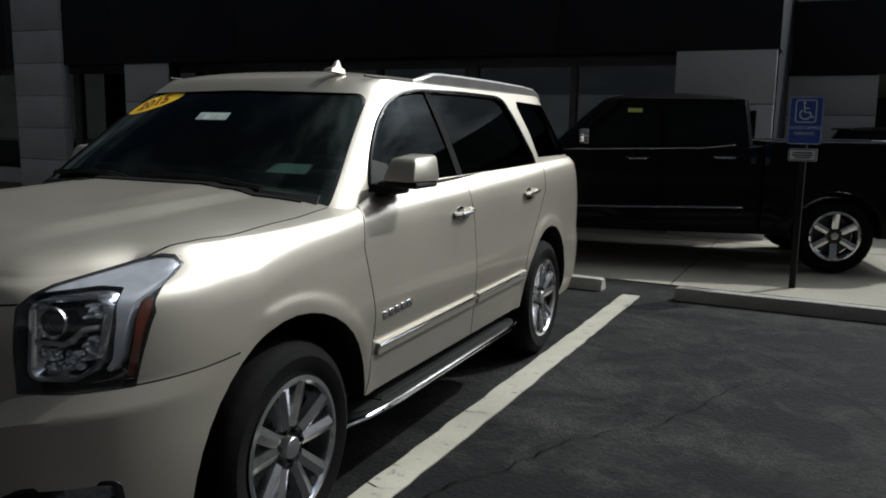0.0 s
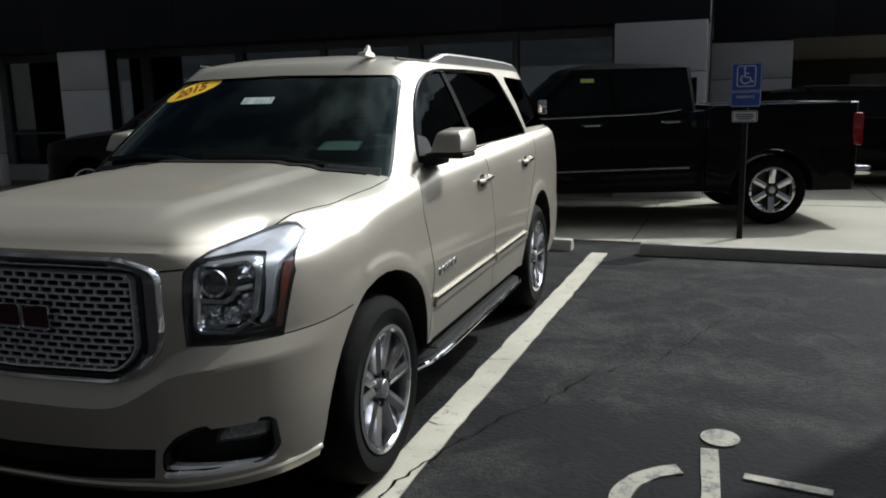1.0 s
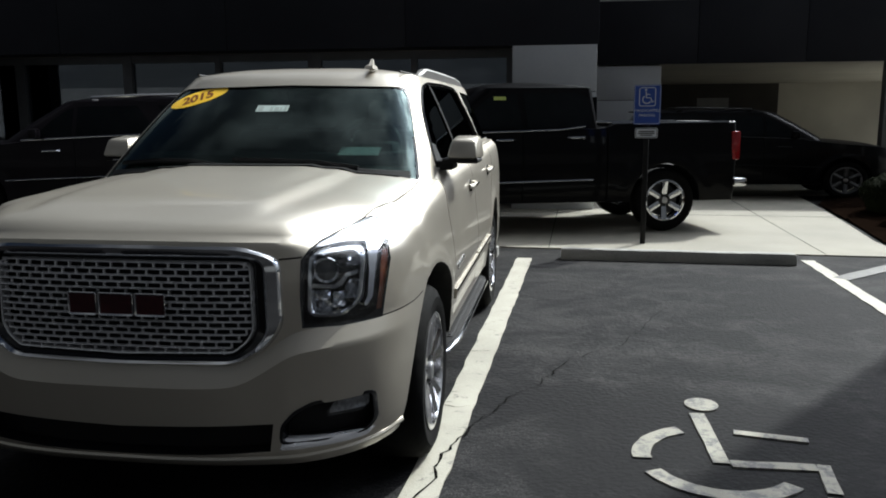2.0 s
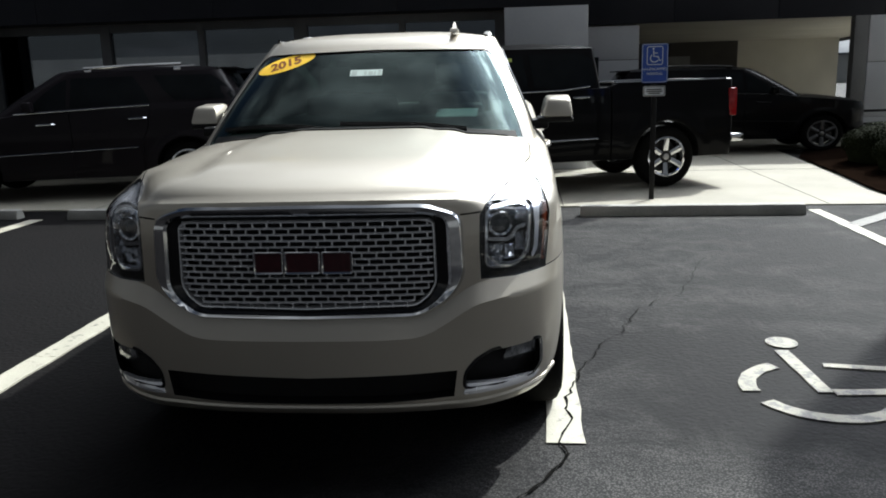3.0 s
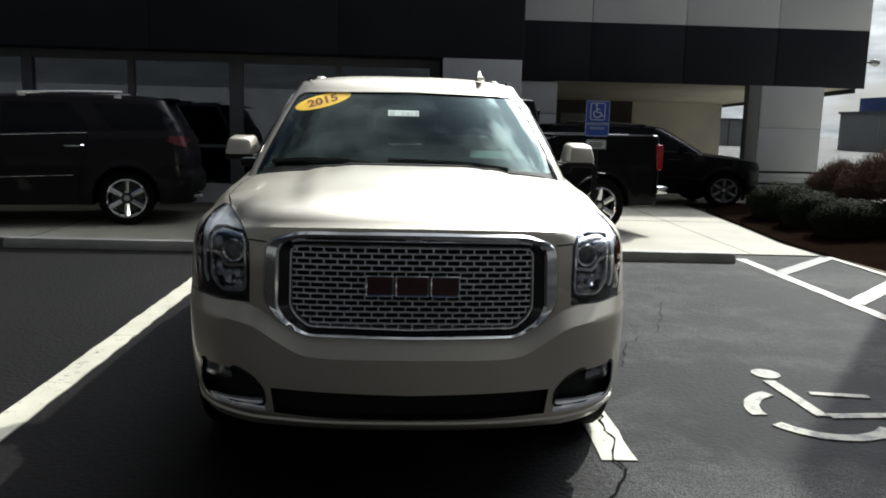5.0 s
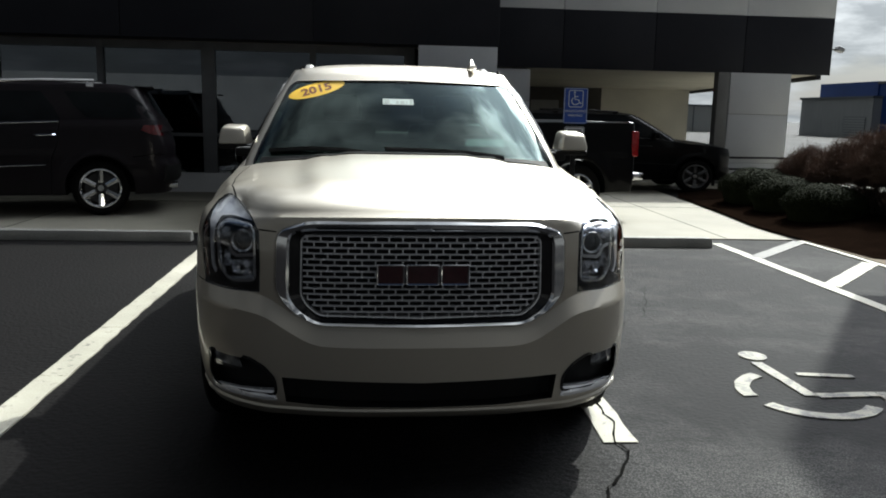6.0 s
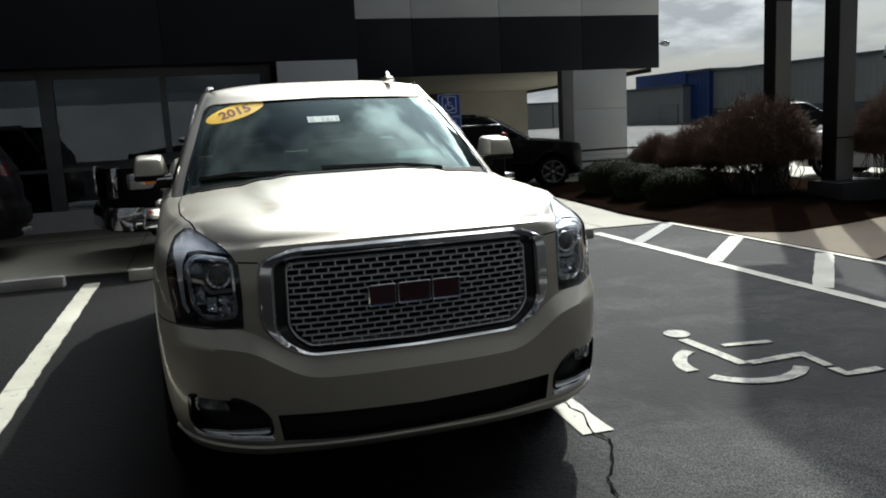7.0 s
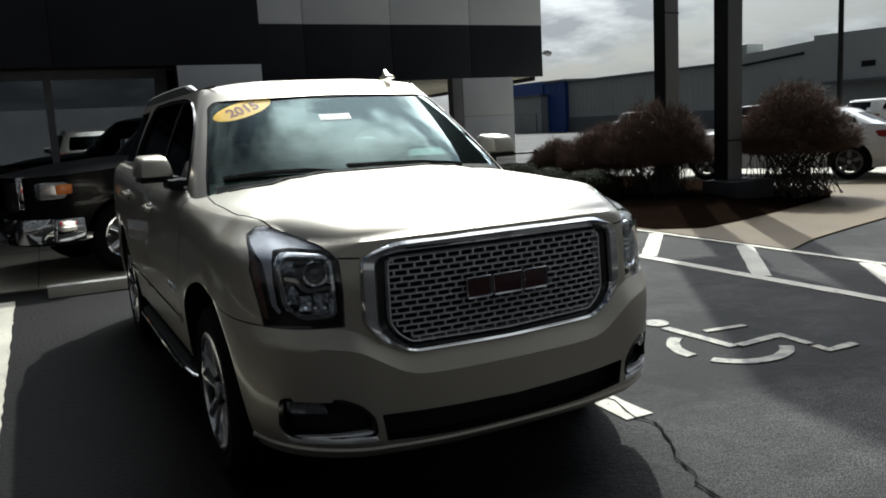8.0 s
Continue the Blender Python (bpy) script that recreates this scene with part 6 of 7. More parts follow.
def black_pickup():
    sh = Shell(half=1.0, axle=0.41, base=3.645, well=0.475, flare=0.026, floor=0.40,
               side=track([(0.30, -0.07), (0.5, -0.02), (0.7, 0), (0.95, 0.0), (1.15, -0.012), (1.28, -0.022), (1.42, -0.045)]),
               y_front=-0.2, front=0.85, n_front=3.6, face=lambda x, z: 0.05 * (1 - ease(0.60, 0.68, z)) - 0.05 * (1 - ease(0.3, 0.42, z)), y_rear=4.40, rear=0.24, n_rear=8, tail=zero,
               top=track([(-0.95, 1.15), (-0.5, 1.17), (0.3, 1.22), (0.6, 1.26), (0.85, 1.30), (2.70, 1.335), (2.84, 1.35), (2.92, 1.385), (4.7, 1.40)]),
               crown=track([(-0.95, 0.02), (-0.3, 0.08), (0.4, 0.08), (0.8, 0.01), (4.7, 0.0)]), crest=4, bulge=zero,
               cab_low=1.22, cab_top=1.855, cab_w0=0.905, cab_w1=0.74, cab_f0=0.42, cab_f1=1.12, bow=0.40, cab_r0=2.83, cab_r1=2.75, cab_arc=0.16,
               roof=track([(1.0, 0.04), (1.9, 0.085), (2.6, 0.05)]))
    car = root("pickup_truck", pose(-0.944, 7.41, 0.012, 0, 0, -75.2) @ Matrix.Diagonal((1.02, 1.0, 1.02, 1.0)), "black crew-cab pickup truck with chrome trim, parked askew", "car", "parked vehicles")
    cuts = sh.wells() + [box(-0.80, 0.80, 2.94, 4.52, 0.85, 1.7)]
    for s in (-1, 1):
        lo, hi = sorted((s * 0.86, s * 1.2))
        cuts.append(groove([(2.85, 1.6), (2.85, 0.3)], 0.018, lo, hi, "x"))
        cuts.append(groove([(1.72, 1.6), (1.74, 0.9), (1.72, 0.3)], 0.007, lo, hi, "x"))
        cuts.append(groove([(0.62, 1.5), (0.58, 0.9), (0.55, 0.3)], 0.007, lo, hi, "x"))
    under("body", carve(sh.lower(44, 60, 20, 30, 10), BLACK_PAINT, cuts, PLASTIC, 32), car)
    add("cab_roof", fixed_normals(sh.upper(0, 26, 18, 14, 12, 8)), BLACK_PAINT, car)
    side_panels(car, sh, [[(0.86, 1.335), (1.10, 1.56), (1.32, 1.74), (1.45, 1.785), (1.68, 1.785), (1.74, 1.35)], [(1.82, 1.352), (1.77, 1.785), (2.50, 1.785), (2.63, 1.72), (2.68, 1.40), (2.66, 1.372)]], CAR_GLASS, "side_window")
    screens(car, sh, 1.28, 1.76, 0.82, 0.66, CAR_GLASS)
    add("rear_window", box(-0.60, 0.60, 2.775, 2.815, 1.42, 1.74, 0.01), CAR_GLASS, car)
    trims(car, sh, [(0.7, 1.285, 2.2, 1.325), (2.2, 1.325, 2.55, 1.365)], CHROME, "window_moulding", 0.010)
    trims(car, sh, [(0.75, 0.655, 2.66, 0.69)], CHROME, "sill_moulding", 0.012)
    for s in (-1, 1):
        for y, z in ((1.50, 1.20), (2.44, 1.225)):
            x = sh.flank(y, z)
            add("door_handle", flip(tube([(x, y - 0.12, z), (x + 0.035, y - 0.09, z), (x + 0.035, y + 0.09, z + 0.004), (x, y + 0.12, z + 0.004)], 0.014, 6), s), CHROME, car)
        pts = [(sh.wide(1.46) - 0.05, y, 1.398 + 0.012 * (y - 2.8) / 1.8) for y in (2.92, 3.4, 4.0, 4.52)]
        add("bed_rail", flip(tube(pts, 0.017, 6), s), CHROME, car, "bright cap along the bed's side")
        add("tail_lamp", flip(box(0.90, 0.998, 4.53, 4.655, 0.92, 1.29, 0.02), s), RED_LENS, car, "tall red tail lamp")
        add("door_mirror", flip(join(box(0.98, 1.17, 0.84, 0.96, 1.34, 1.52, 0.03), box(0.90, 1.0, 0.88, 0.94, 1.34, 1.38, 0.01)), s), CHROME, car, "chrome-capped mirror")
        # front lamps and the bright bumper
        hl = add("headlamp", flip(box(0.66, 0.975, -0.91, -0.55, 0.90, 1.09, 0.03), s), FOG_BOWL, car)
        add("lamp_surround", flip(box(0.62, 0.66, -1.05, -0.90, 0.80, 1.16, 0.015), s), CHROME, car)
        add("bumper_end", flip(box(0.90, 1.012, -0.80, -0.47, 0.42, 0.69, 0.03), s), CHROME, car, "chrome corner of the front bumper")
        add("marker_lamp", flip(box(0.88, 0.990, -0.74, -0.56, 0.95, 1.06, 0.02), s), ORANGE, hl, "orange side marker")
        for y in (0.0, 3.645):
            wheel(car, s * 0.855, y, s, 0.41, 0.262, 0.28, 6, CHROME, False, 0.085)
    add("front_bumper", fixed_normals(skin(rounded([(-0.975, 0.42), (0.975, 0.42), (0.975, 0.69), (-0.975, 0.69)], 0.03), 0.08, lambda x, z, d: Vector((x, sh.nose(x, z, -0.05 + d), z)), 0.05)), CHROME, car, "chrome front bumper")
    add("front_grille", fixed_normals(skin(rounded([(-0.60, 0.78), (0.60, 0.78), (0.60, 1.10), (-0.60, 1.10)], 0.04), 0.08, lambda x, z, d: Vector((x, sh.nose(x, z, -0.02 + d), z)), 0.04)), CHROME, car)
    add("rear_bumper", join(box(-0.98, 0.98, 4.60, 4.79, 0.575, 0.685, 0.03), box(-0.55, 0.55, 4.58, 4.75, 0.50, 0.58, 0.02)), CHROME, car, "chrome rear bumper")
    add("tailgate", box(-0.80, 0.80, 4.52, 4.645, 0.72, 1.392, 0.012), BLACK_PAINT, car)
    add("tailgate_cap", box(-0.82, 0.82, 4.50, 4.66, 1.385, 1.415, 0.01), SATIN, car)
    add("bed_front_cap", box(-0.86, 0.86, 2.88, 2.94, 1.375, 1.41, 0.008), PLASTIC, car)
    add("window_tag", fixed_normals(skin([(0.98, 1.70), (0.98, 1.745), (1.14, 1.745), (1.14, 1.70)], 0.1, lambda y, z, d: Vector((sh.cabin_half(z) + 0.007 - d, y + 0.40, z)), 0.004)), STICKER_GREEN, car, "yellow-green paper tag in the window")
    return car


def plain_car(name, at, label, mat, rim=None, low=False):
    """A smaller parked car seen far off or partly hidden."""
    d = 0.14 if low else 0.0
    sh = Shell(half=0.92, axle=0.34, base=2.75, well=0.40, flare=0.015, floor=0.24,
               side=track([(0.2, -0.07), (0.4, -0.02), (0.6, 0), (0.8, 0.0), (0.95, -0.02), (1.05, -0.05)]),
               y_front=-0.1, front=0.82, n_front=2.5, face=no_face, y_rear=2.95, rear=0.78, n_rear=2.8, tail=zero,
               top=track([(-0.95, 0.76), (-0.4, 0.90), (0.4, 0.99), (0.9, 1.03 - d / 2), (2.6, 1.07 - d / 2), (3.0, 1.06), (3.8, 1.0)]),
               crown=track([(-0.95, 0.02), (-0.3, 0.05), (0.5, 0.04), (0.9, 0.0), (3.8, 0.0)]), crest=3.5, bulge=zero,
               cab_low=0.94, cab_top=1.48 - d, cab_w0=0.84, cab_w1=0.62, cab_f0=0.30, cab_f1=1.15, bow=0.40, cab_r0=3.55, cab_r1=2.75 if low else 3.2,
               roof=track([(1.0, 0.04), (1.9, 0.07), (3.0, 0.04)]))
    car = root(name, at, label, "car", "parked vehicles")
    under("body", carve(sh.lower(30, 30, 20, 18, 8), mat, sh.wells(), PLASTIC, 32), car)
    add("roof_shell", fixed_normals(sh.upper(0, 20, 14, 12, 10, 6)), mat, car)
    t = 1.42 - d
    side_panels(car, sh, [[(0.82, 1.06), (1.15, 1.26), (1.42, t), (1.70, t), (1.76, 1.07)], [(1.83, 1.075), (1.78, t), (2.45, t), (2.80, 1.20), (2.86, 1.09)]], CAR_GLASS, "side_window")
    screens(car, sh, 1.02, t + 0.02, 0.72, 0.54, CAR_GLASS)
    trims(car, sh, [(0.8, 1.005, 2.9, 1.03)], CHROME, "window_moulding", 0.008)
    zr = (1.06, t)
    add("rear_window", fixed_normals(skin([(-0.60, zr[0]), (0.60, zr[0]), (0.50, zr[1]), (-0.50, zr[1])], 0.12, lambda u, v, dd: Vector((u, sh.cab_r0 + (sh.cab_r1 - sh.cab_r0) * (v - sh.cab_low) / (sh.cab_top - sh.cab_low) + 0.008 - dd - 0.10 * (u / 0.6) ** 4, v)), 0.02)), CAR_GLASS, car)
    for s in (-1, 1):
        add("tail_lamp", flip(box(0.56, 0.895, 3.06, 3.52, 0.80, 0.94, 0.03), s), RED_LENS, car, "red tail lamp")
        add("headlamp", flip(box(0.50, 0.80, -0.74, -0.45, 0.62, 0.74, 0.03), s), REFLECTOR, car)
        add("door_mirror", flip(box(0.88, 1.04, 0.82, 0.92, 1.04, 1.15, 0.02), s), mat, car)
        for y in (0.0, 2.75):
            wheel(car, s * 0.79, y, s, 0.345, 0.235, 0.22, 5, rim or RIM_METAL, False, 0.09)
    return car


parked_suv(pose(-7.10, 7.79, 0.012, 0, 0, -77), "dark brownish-black SUV with chrome trim parked askew before the showroom", DARK_PAINT, CHROME, CHROME)
black_pickup()
parked_suv(pose(6.53, 12.73, 0.012, 0, 0, 90) @ Matrix.Diagonal((0.95, 1.0, 0.88, 1.0)), "black SUV waiting by the canopy column", BLACK_PAINT, PLASTIC, DULL_RIM)
plain_car("sedan", pose(11.96, 9.4, 0.012, 0, 0, 206.7), "white sedan parked past the bushes", WHITE_PAINT, DULL_RIM, low=True)


# ---- sign, pylons, planting, far buildings ----
def access_sign():
    sign = root("parking_sign", pose(2.465, 6.29, 0.012, 0, 0, -7), "blue and white accessible parking sign on a black post", "sign")
    add("post", box(-0.03, 0.03, 0.0, 0.055, -0.03, 1.87, 0.006), STEEL_BLACK, sign)
    plate = rounded([(-0.155, 1.425), (0.155, 1.425), (0.155, 1.885), (-0.155, 1.885)], 0.03)
    blue = add("sign_plate", prism(plate, -0.012, -0.006, "y"), SIGN_BLUE, sign, smooth=0)
    add("sign_rim", band(plate, [(0.006, -0.0165), (0.006, -0.0125), (0.011, -0.0125), (0.011, -0.0165)], lambda x, z, d: Vector((x, d, z))), SIGN_WHITE, blue, smooth=0)
    frame_box = rounded([(-0.095, 1.635), (0.095, 1.635), (0.095, 1.855), (-0.095, 1.855)], 0.03)
    add("symbol_frame", band(frame_box, [(0, -0.0165), (0, -0.0125), (0.009, -0.0125), (0.009, -0.0165)], lambda x, z, d: Vector((x, d, z))), SIGN_WHITE, blue, smooth=0)

    def stroke(pts, w):
        return groove(pts, w, -0.0165, -0.0125, "y")

    cx, cz = -0.005, 1.715
    arc = [(cx + 0.048 * math.cos(radians(a)), cz + 0.046 * math.sin(radians(a))) for a in range(125, 340, 12)]
    add("symbol", join(prism([(-0.018 + 0.013 * math.cos(2 * math.pi * i / 16), 1.825 + 0.013 * math.sin(2 * math.pi * i / 16)) for i in range(16)], -0.0165, -0.0125, "y"), stroke([(-0.017, 1.805), (-0.012, 1.735), (0.035, 1.733), (0.055, 1.685), (0.075, 1.692)], 0.013), stroke([(-0.013, 1.775), (0.03, 1.772)], 0.010), stroke(arc, 0.012)), SIGN_WHITE, blue, smooth=0)
    for text, z in (("HANDICAPPED", 1.585), ("PARKING", 1.530)):
        v, f = lettering(text, 0.044)
        add("lettering", ([(p.x, -0.0145, z + p.y) for p in v], f), SIGN_WHITE, blue, smooth=0)
    small = rounded([(-0.13, 1.265), (0.13, 1.265), (0.13, 1.385), (-0.13, 1.385)], 0.02)
    lower = add("penalty_plate", prism(small, -0.012, -0.006, "y"), SIGN_WHITE, sign, "small white plate with unreadable lines", smooth=0)
    add("plate_rim", band(small, [(0.006, -0.016), (0.006, -0.0125), (0.013, -0.0125), (0.013, -0.016)], lambda x, z, d: Vector((x, d, z))), STEEL_BLACK, lower, smooth=0)
    for z, w in ((1.345, 0.09), (1.322, 0.095), (1.30, 0.07)):
        add("printed_bar", box(-w, w, -0.016, -0.0125, z - 0.006, z + 0.006), STEEL_BLACK, lower, smooth=0)


access_sign()

pylon = root("pylon_sign", pose(0, 0, 0), "tall roadside sign on two black and grey posts", "sign")
for x, y in ((8.14, 5.58), (8.52, 7.35)):
    post = add("post", box(x, x + 0.31, y, y + 0.26, 0.1, 6.6, 0.006), STEEL_GREY, pylon, smooth=0)
    add("cover_strip", box(x - 0.03, x, y - 0.002, y + 0.262, 0.1, 6.6, 0.003), STEEL_BLACK, post, smooth=0)
    for z in (1.0, 3.2):
        add("band", box(x - 0.034, x + 0.314, y - 0.004, y + 0.264, z, z + 0.02), STEEL_BLACK, post, smooth=0)
add("plinth", box(7.92, 8.78, 5.22, 5.92, 0.0, 0.39, 0.03), PLINTH, pylon)
# the cabinet stays out of view; its size follows the shadow it must cast
add("cabinet", moved(box(-0.25, 0.25, -4.6, 1.75, 6.5, 10.3, 0.05), pose(8.21, 6.45, 0, 0, 0, -12)), WHITE_CLAD, pylon)


def clipped_shrub(name, x, y, w, h, seed):
    rng = random.Random(seed)
    bush = root(name, pose(x, y, 0.10), "round clipped evergreen shrub in mulch", "shrub", "clipped shrubs")
    v, f = [], []
    lump = Vector((seed * 3.1, seed * 1.7, 0))
    for i in range(11000):
        d = Vector((rng.gauss(0, 1), rng.gauss(0, 1), abs(rng.gauss(0, 1)) * 1.1 - 0.25)).normalized()
        r = (1 + 0.10 * noise.noise(d * 2.2 + lump) + 0.05 * noise.noise(d * 6 + lump)) * rng.uniform(0.93, 1.02)
        c = Vector((d.x * w * r, d.y * w * r, max(0.0, h * 0.42 + d.z * h * 0.58 * r)))
        # small leaves that lie along the clipped surface, each a little askew
        out = (d + Vector((rng.gauss(0, 0.35), rng.gauss(0, 0.35), rng.gauss(0, 0.35)))).normalized()
        a = out.cross(Vector((rng.gauss(0, 1), rng.gauss(0, 1), rng.gauss(0, 1)))).normalized()
        b = out.cross(a)
        s = rng.uniform(0.010, 0.019)
        k = len(v)
        v += [c - a * s, c + b * s * 0.6, c + a * s, c - b * s * 0.6]
        f.append([k, k + 1, k + 2, k + 3])
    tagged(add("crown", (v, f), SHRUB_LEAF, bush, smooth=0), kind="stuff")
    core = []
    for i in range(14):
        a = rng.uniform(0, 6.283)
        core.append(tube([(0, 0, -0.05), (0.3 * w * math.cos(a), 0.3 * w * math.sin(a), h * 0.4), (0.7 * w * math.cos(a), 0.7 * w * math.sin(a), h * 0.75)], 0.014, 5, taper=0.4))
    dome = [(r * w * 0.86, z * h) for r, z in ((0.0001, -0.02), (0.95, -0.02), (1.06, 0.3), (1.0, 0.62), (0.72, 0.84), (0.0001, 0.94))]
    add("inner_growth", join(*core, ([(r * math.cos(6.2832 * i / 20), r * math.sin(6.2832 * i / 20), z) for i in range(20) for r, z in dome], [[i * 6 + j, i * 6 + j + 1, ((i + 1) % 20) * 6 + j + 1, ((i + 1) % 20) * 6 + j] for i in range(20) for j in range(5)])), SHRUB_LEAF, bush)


for i, (x, y, w, h) in enumerate(((6.62, 9.35, 0.66, 0.60), (6.50, 8.15, 0.58, 0.54), (6.42, 6.95, 0.58, 0.54))):
    clipped_shrub("clipped_shrub", x, y, w, h, i + 3)


def winter_bush(x, y, rx, ry, h, stems, seed):
    """A bare twiggy bush: stems fan out and split into fine twigs that end on a domed outline."""
    rng = random.Random(seed)
    bush = root("winter_bush", pose(x, y, 0.12), "large bare brown twiggy bush beside the pylon", "bush", "winter bushes")
    thick, fine = [], ([], [])

    def rim(a, e):
        lump = 1 + 0.14 * noise.noise(Vector((math.cos(a) * 2 + seed, math.sin(a) * 2, e * 2)))
        return Vector((rx * math.cos(a) * math.cos(e) * lump, ry * math.sin(a) * math.cos(e) * lump, h * (0.36 + 0.64 * math.sin(e) * lump)))

    def twig(p, q, w):
        t = (q - p).normalized()
        u = t.cross(Vector((0.3, 0.2, 1))).normalized() * w
        n2 = t.cross(u).normalized() * w
        k = len(fine[0])
        mid = p.lerp(q, 0.5) + Vector((rng.gauss(0, 0.03), rng.gauss(0, 0.03), rng.gauss(0, 0.02)))
        for c, s in ((p, 1.0), (mid, 0.7), (q, 0.25)):
            fine[0].extend([c + u * s, c - u * 0.5 * s + n2 * 0.86 * s, c - u * 0.5 * s - n2 * 0.86 * s])
        for b in (0, 3):
            fine[1].extend([[k + b + i, k + b + (i + 1) % 3, k + b + 3 + (i + 1) % 3, k + b + 3 + i] for i in range(3)])

    for i in range(stems):
        a, e = rng.uniform(0, 6.283), math.asin(rng.uniform(0.0, 1.0)) if i % 6 else rng.uniform(-0.3, 0.05)
        foot = Vector((rng.uniform(-0.55, 0.55) * rx, rng.uniform(-0.55, 0.55) * ry, -0.06))
        tip = rim(a, e) * 0.68
        tip.z = max(0.48 * h, tip.z)
        mid = foot.lerp(tip, 0.5) + Vector((rng.gauss(0, 0.06), rng.gauss(0, 0.06), 0.04))
        thick.append(tube([foot, mid, tip], rng.uniform(0.005, 0.011), 5, taper=0.4))
        for j in range(12):
            s = mid.lerp(tip, rng.uniform(0.3, 1.0))
            e2 = min(1.5, max(-0.3, e + rng.gauss(0, 0.30)))
            end = rim(a + rng.gauss(0, 0.38), e2) * rng.uniform(0.86, 0.97)
            end.z = max(0.50 * h * rng.uniform(0.75, 1.1), end.z)
            twig(s, end, 0.0055)
            for k in range(15):
                s2 = s.lerp(end, rng.uniform(0.25, 1.0))
                way = (end - s).normalized() + Vector((rng.gauss(0, 0.55), rng.gauss(0, 0.55), rng.gauss(0.1, 0.45)))
                twig(s2, s2 + way.normalized() * rng.uniform(0.06, 0.17), 0.0034)
    add("branch_frame", join(*thick), STEM, bush, "grey bare stems")
    tagged(add("crown", fine, TWIG, bush, "dense brown twigs", smooth=0), kind="stuff")


winter_bush(7.45, 9.15, 0.58, 0.62, 1.0, 90, 2)
winter_bush(7.62, 7.95, 0.85, 0.85, 1.26, 130, 9)
winter_bush(7.72, 6.75, 0.98, 0.98, 1.60, 230, 4)
winter_bush(9.45, 5.45, 1.02, 1.02, 1.80, 200, 7)

rails = root("guard_rail", pose(0, 13.55, 0), "black two-bar guard rail beside the canopy column", "railing")
for z in (0.40, 0.66):
    add("rail", tube([(7.6, 0, z), (13.5, 0, z + 0.02)], 0.025, 8), STEEL_BLACK, rails)
for x in (7.7, 9.9, 11.6, 13.3):
    add("post", box(x - 0.03, x + 0.03, -0.03, 0.03, 0.0, 0.74, 0.006), STEEL_BLACK, rails)


def warehouse(name, x, y0, y1, z, deep, mat, label, rib=0.6):
    """A far ribbed shed, its face towards -x."""
    shed = root(name, pose(x, 0, 0), label, "building", "far buildings")
    wall = add("wall", box(0.02, deep, y0, y1, 0, z), mat, shed, smooth=0)
    n = int((y1 - y0) / rib)
    ribs = [box(0.0, 0.06, y0 + rib * i, y0 + rib * i + rib * 0.55, 0, z) for i in range(n)]
    add("cladding", join(*ribs), mat, wall, smooth=0)
    add("roof", box(-0.15, deep, y0 - 0.1, y1 + 0.1, z, z + 0.22), WAREHOUSE_DARK, shed, smooth=0)
    return shed


main = warehouse("warehouse", 45, 40.5, 59.5, 4.55, 20, WAREHOUSE, "long grey warehouse with a dark lower band")
add("lower_band", box(-0.08, 0.0, 40.5, 59.5, 0, 1.35), WAREHOUSE_DARK, main, smooth=0)
blue = warehouse("blue_workshop", 44.6, 59.5, 63.0, 4.75, 18, WAREHOUSE_BLUE, "blue metal workshop wall")
add("eave_band", box(-0.1, 0.1, 63.0, 72.0, 3.6, 5.0), WAREHOUSE_BLUE, blue, smooth=0)
low = warehouse("low_workshop", 43.8, 62.4, 74.0, 3.5, 16, WAREHOUSE, "low grey workshop with a roller door")
door = add("roller_door", box(-0.05, 0.02, 63.2, 66.4, 0, 1.9), WAREHOUSE_DARK, low, "grey roller door", smooth=0)
for k in range(8):
    add("door_slat", box(-0.08, -0.05, 63.25, 66.35, 0.05 + 0.23 * k, 0.05 + 0.23 * k + 0.19), WAREHOUSE, door, smooth=0)
east = root("east_building", pose(44.5, 0, 0), "grey flat-roofed building stepping up beyond the cars", "building", "far buildings")
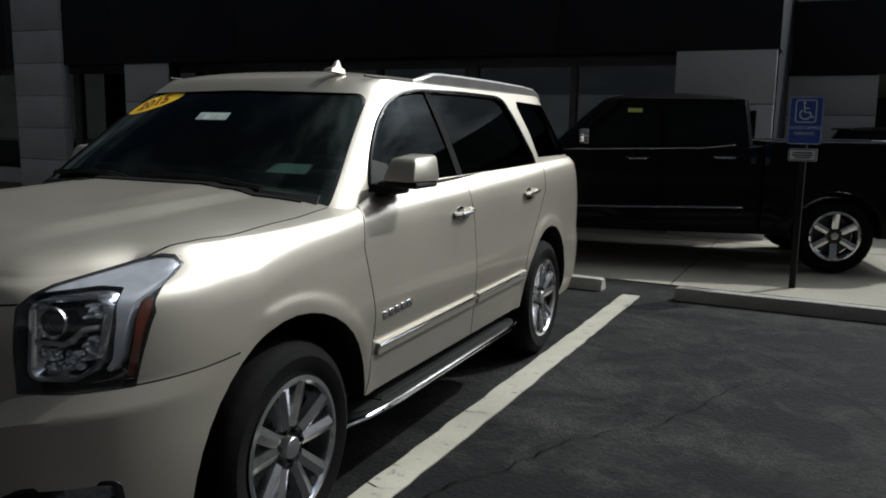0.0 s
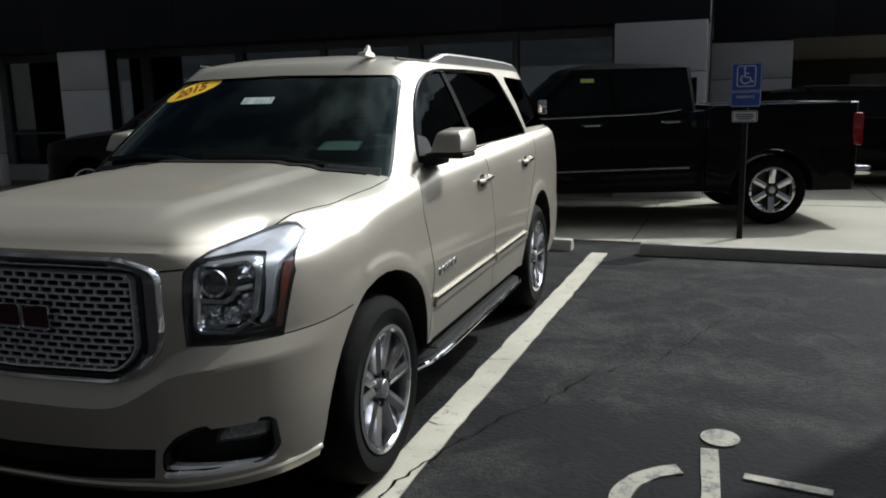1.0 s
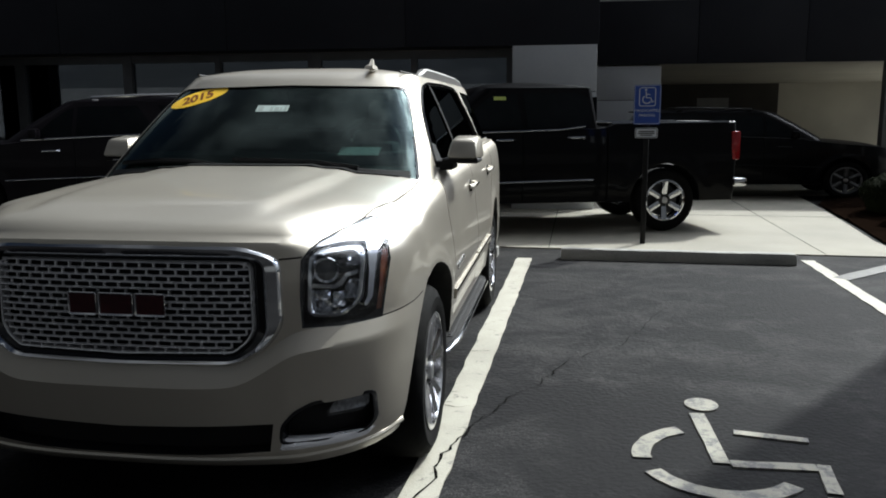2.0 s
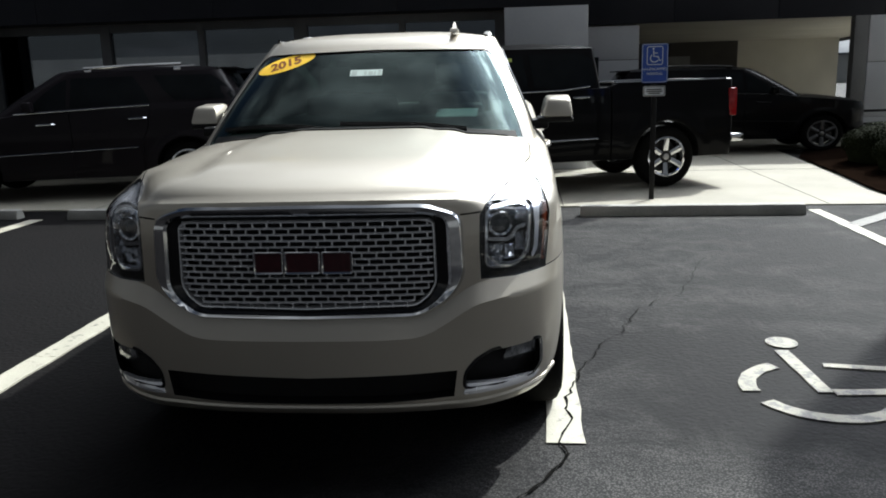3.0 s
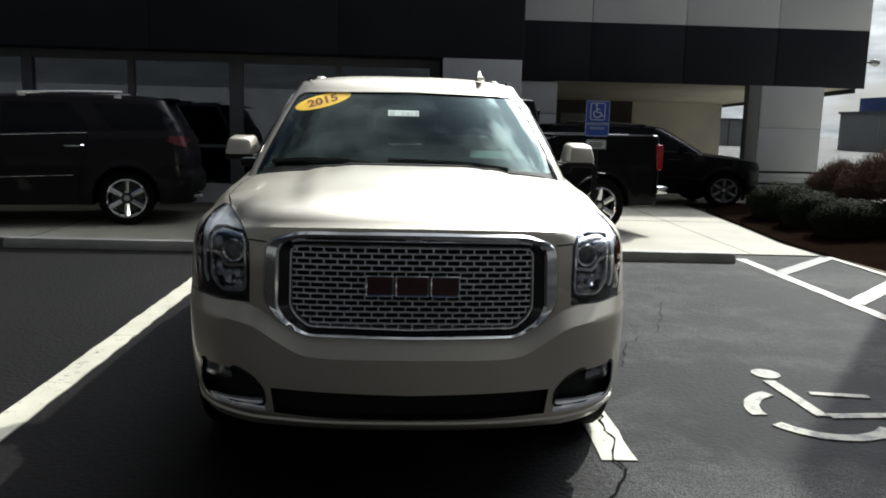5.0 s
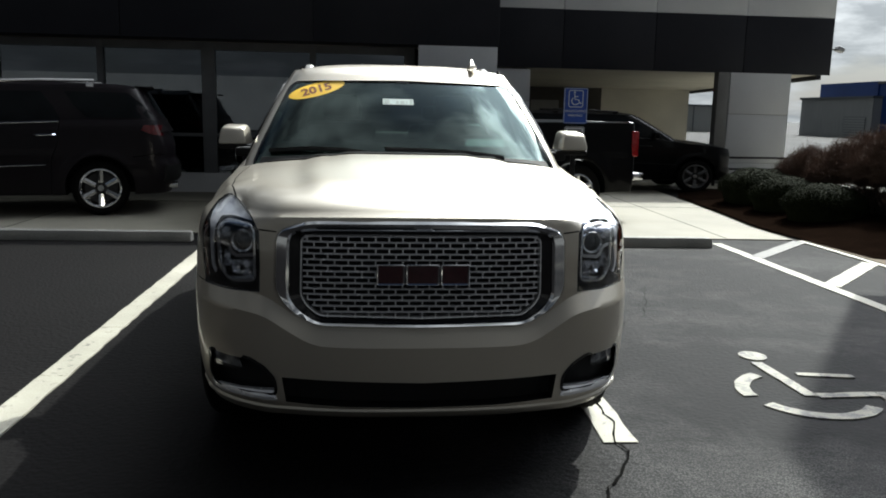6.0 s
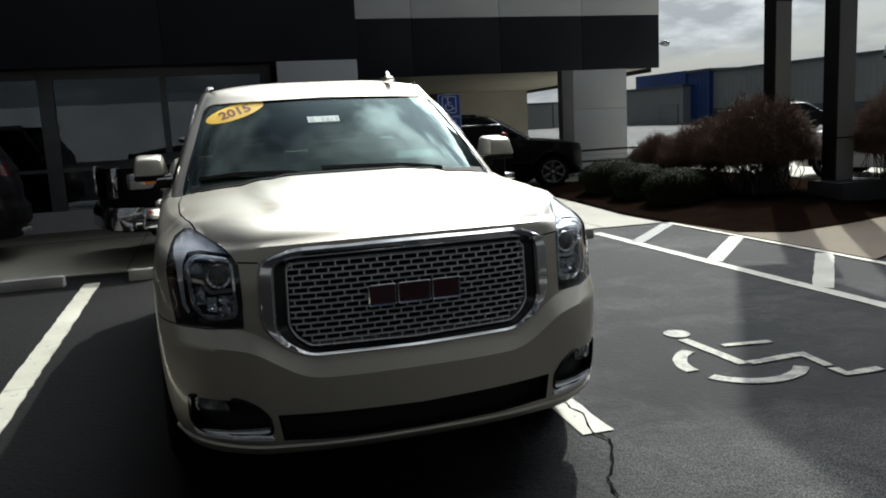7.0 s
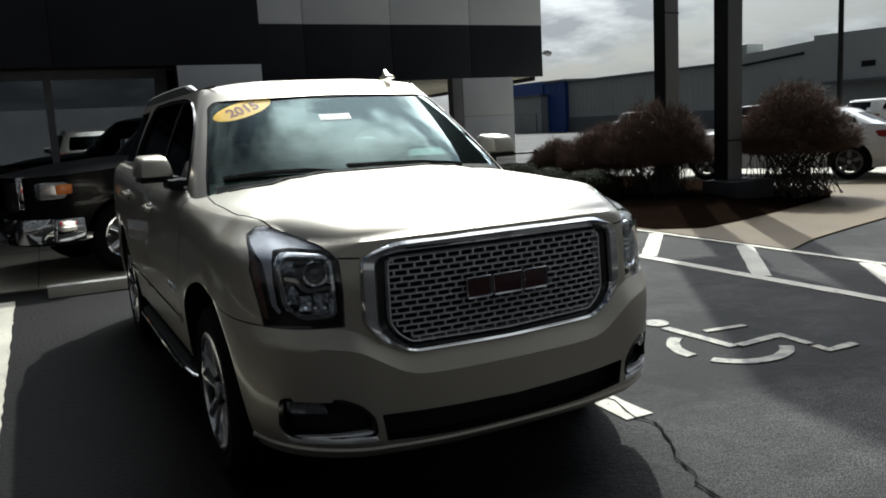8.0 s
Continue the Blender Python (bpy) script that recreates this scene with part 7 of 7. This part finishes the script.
wall = add("wall", prism([(40.0, 0), (40.0, 5.0), (32.3, 5.45), (32.3, 5.75), (12.0, 5.5), (12.0, 0)], 0.0, 20, "x"), WAREHOUSE, east, smooth=0)
add("parapet_line", prism([(40.0, 4.15), (33.0, 4.65), (33.0, 4.80), (40.0, 4.30)], -0.12, 0.0, "x"), STEEL_BLACK, east, smooth=0)
add("canopy_line", prism([(31.0, 2.55), (12.0, 2.75), (12.0, 2.95), (31.0, 2.75)], -0.9, 0.0, "x"), WAREHOUSE_DARK, east, smooth=0)
add("vent", box(-0.05, 0.0, 28.0, 28.9, 3.5, 3.85), STEEL_BLACK, east, smooth=0)
add("roof_unit", box(1, 2.4, 26.5, 28.0, 5.55, 6.4, 0.05), STEEL_BLACK, east, smooth=0)
add("roof_unit", box(0.5, 2.2, 38.2, 39.6, 5.05, 5.9, 0.05), WAREHOUSE, east, smooth=0)

shed = root("far_shed", pose(0, 82, 0), "long low grey shed seen beyond the drive-through", "building", "far buildings")
add("wall", box(20, 43, 0, 8, 0, 2.75), WAREHOUSE, shed, smooth=0)
add("roof", box(19.8, 43.2, -0.3, 8, 2.75, 2.95), WAREHOUSE_DARK, shed, smooth=0)
for k in range(6):
    add("panel_joint", box(21.5 + 3.6 * k, 21.6 + 3.6 * k, -0.05, 0.0, 0, 2.75), WAREHOUSE_DARK, shed, smooth=0)

pole = root("light_pole", pose(29.5, 19.35, 0), "tall dark lighting column", "street lamp")
add("column", tube([(0, 0, 0), (0, 0, 9.5)], 0.13, 10, taper=0.7), STEEL_BLACK, pole)
add("base", disc(0.26, (0, 0.5), 16, "z"), KERB, pole)
add("head", box(-0.5, 0.2, -0.16, 0.16, 9.45, 9.62, 0.03), STEEL_BLACK, pole)
for x, y, r, m, nm, lb in ((33, 33.0, 80, BLACK_CLAD, "far_car", "dark car parked by the warehouse"), (36, 27.5, 95, BLACK_CLAD, "far_car", "dark car parked by the warehouse"), (33, 21.5, 85, BLACK_CLAD, "far_car", "dark car parked in the far row"), (32, 17.8, 88, WHITE_PAINT, "far_car", "white car parked in the far row")):
    plain_car(nm, pose(x, y, 0, 0, 0, r), lb, m)
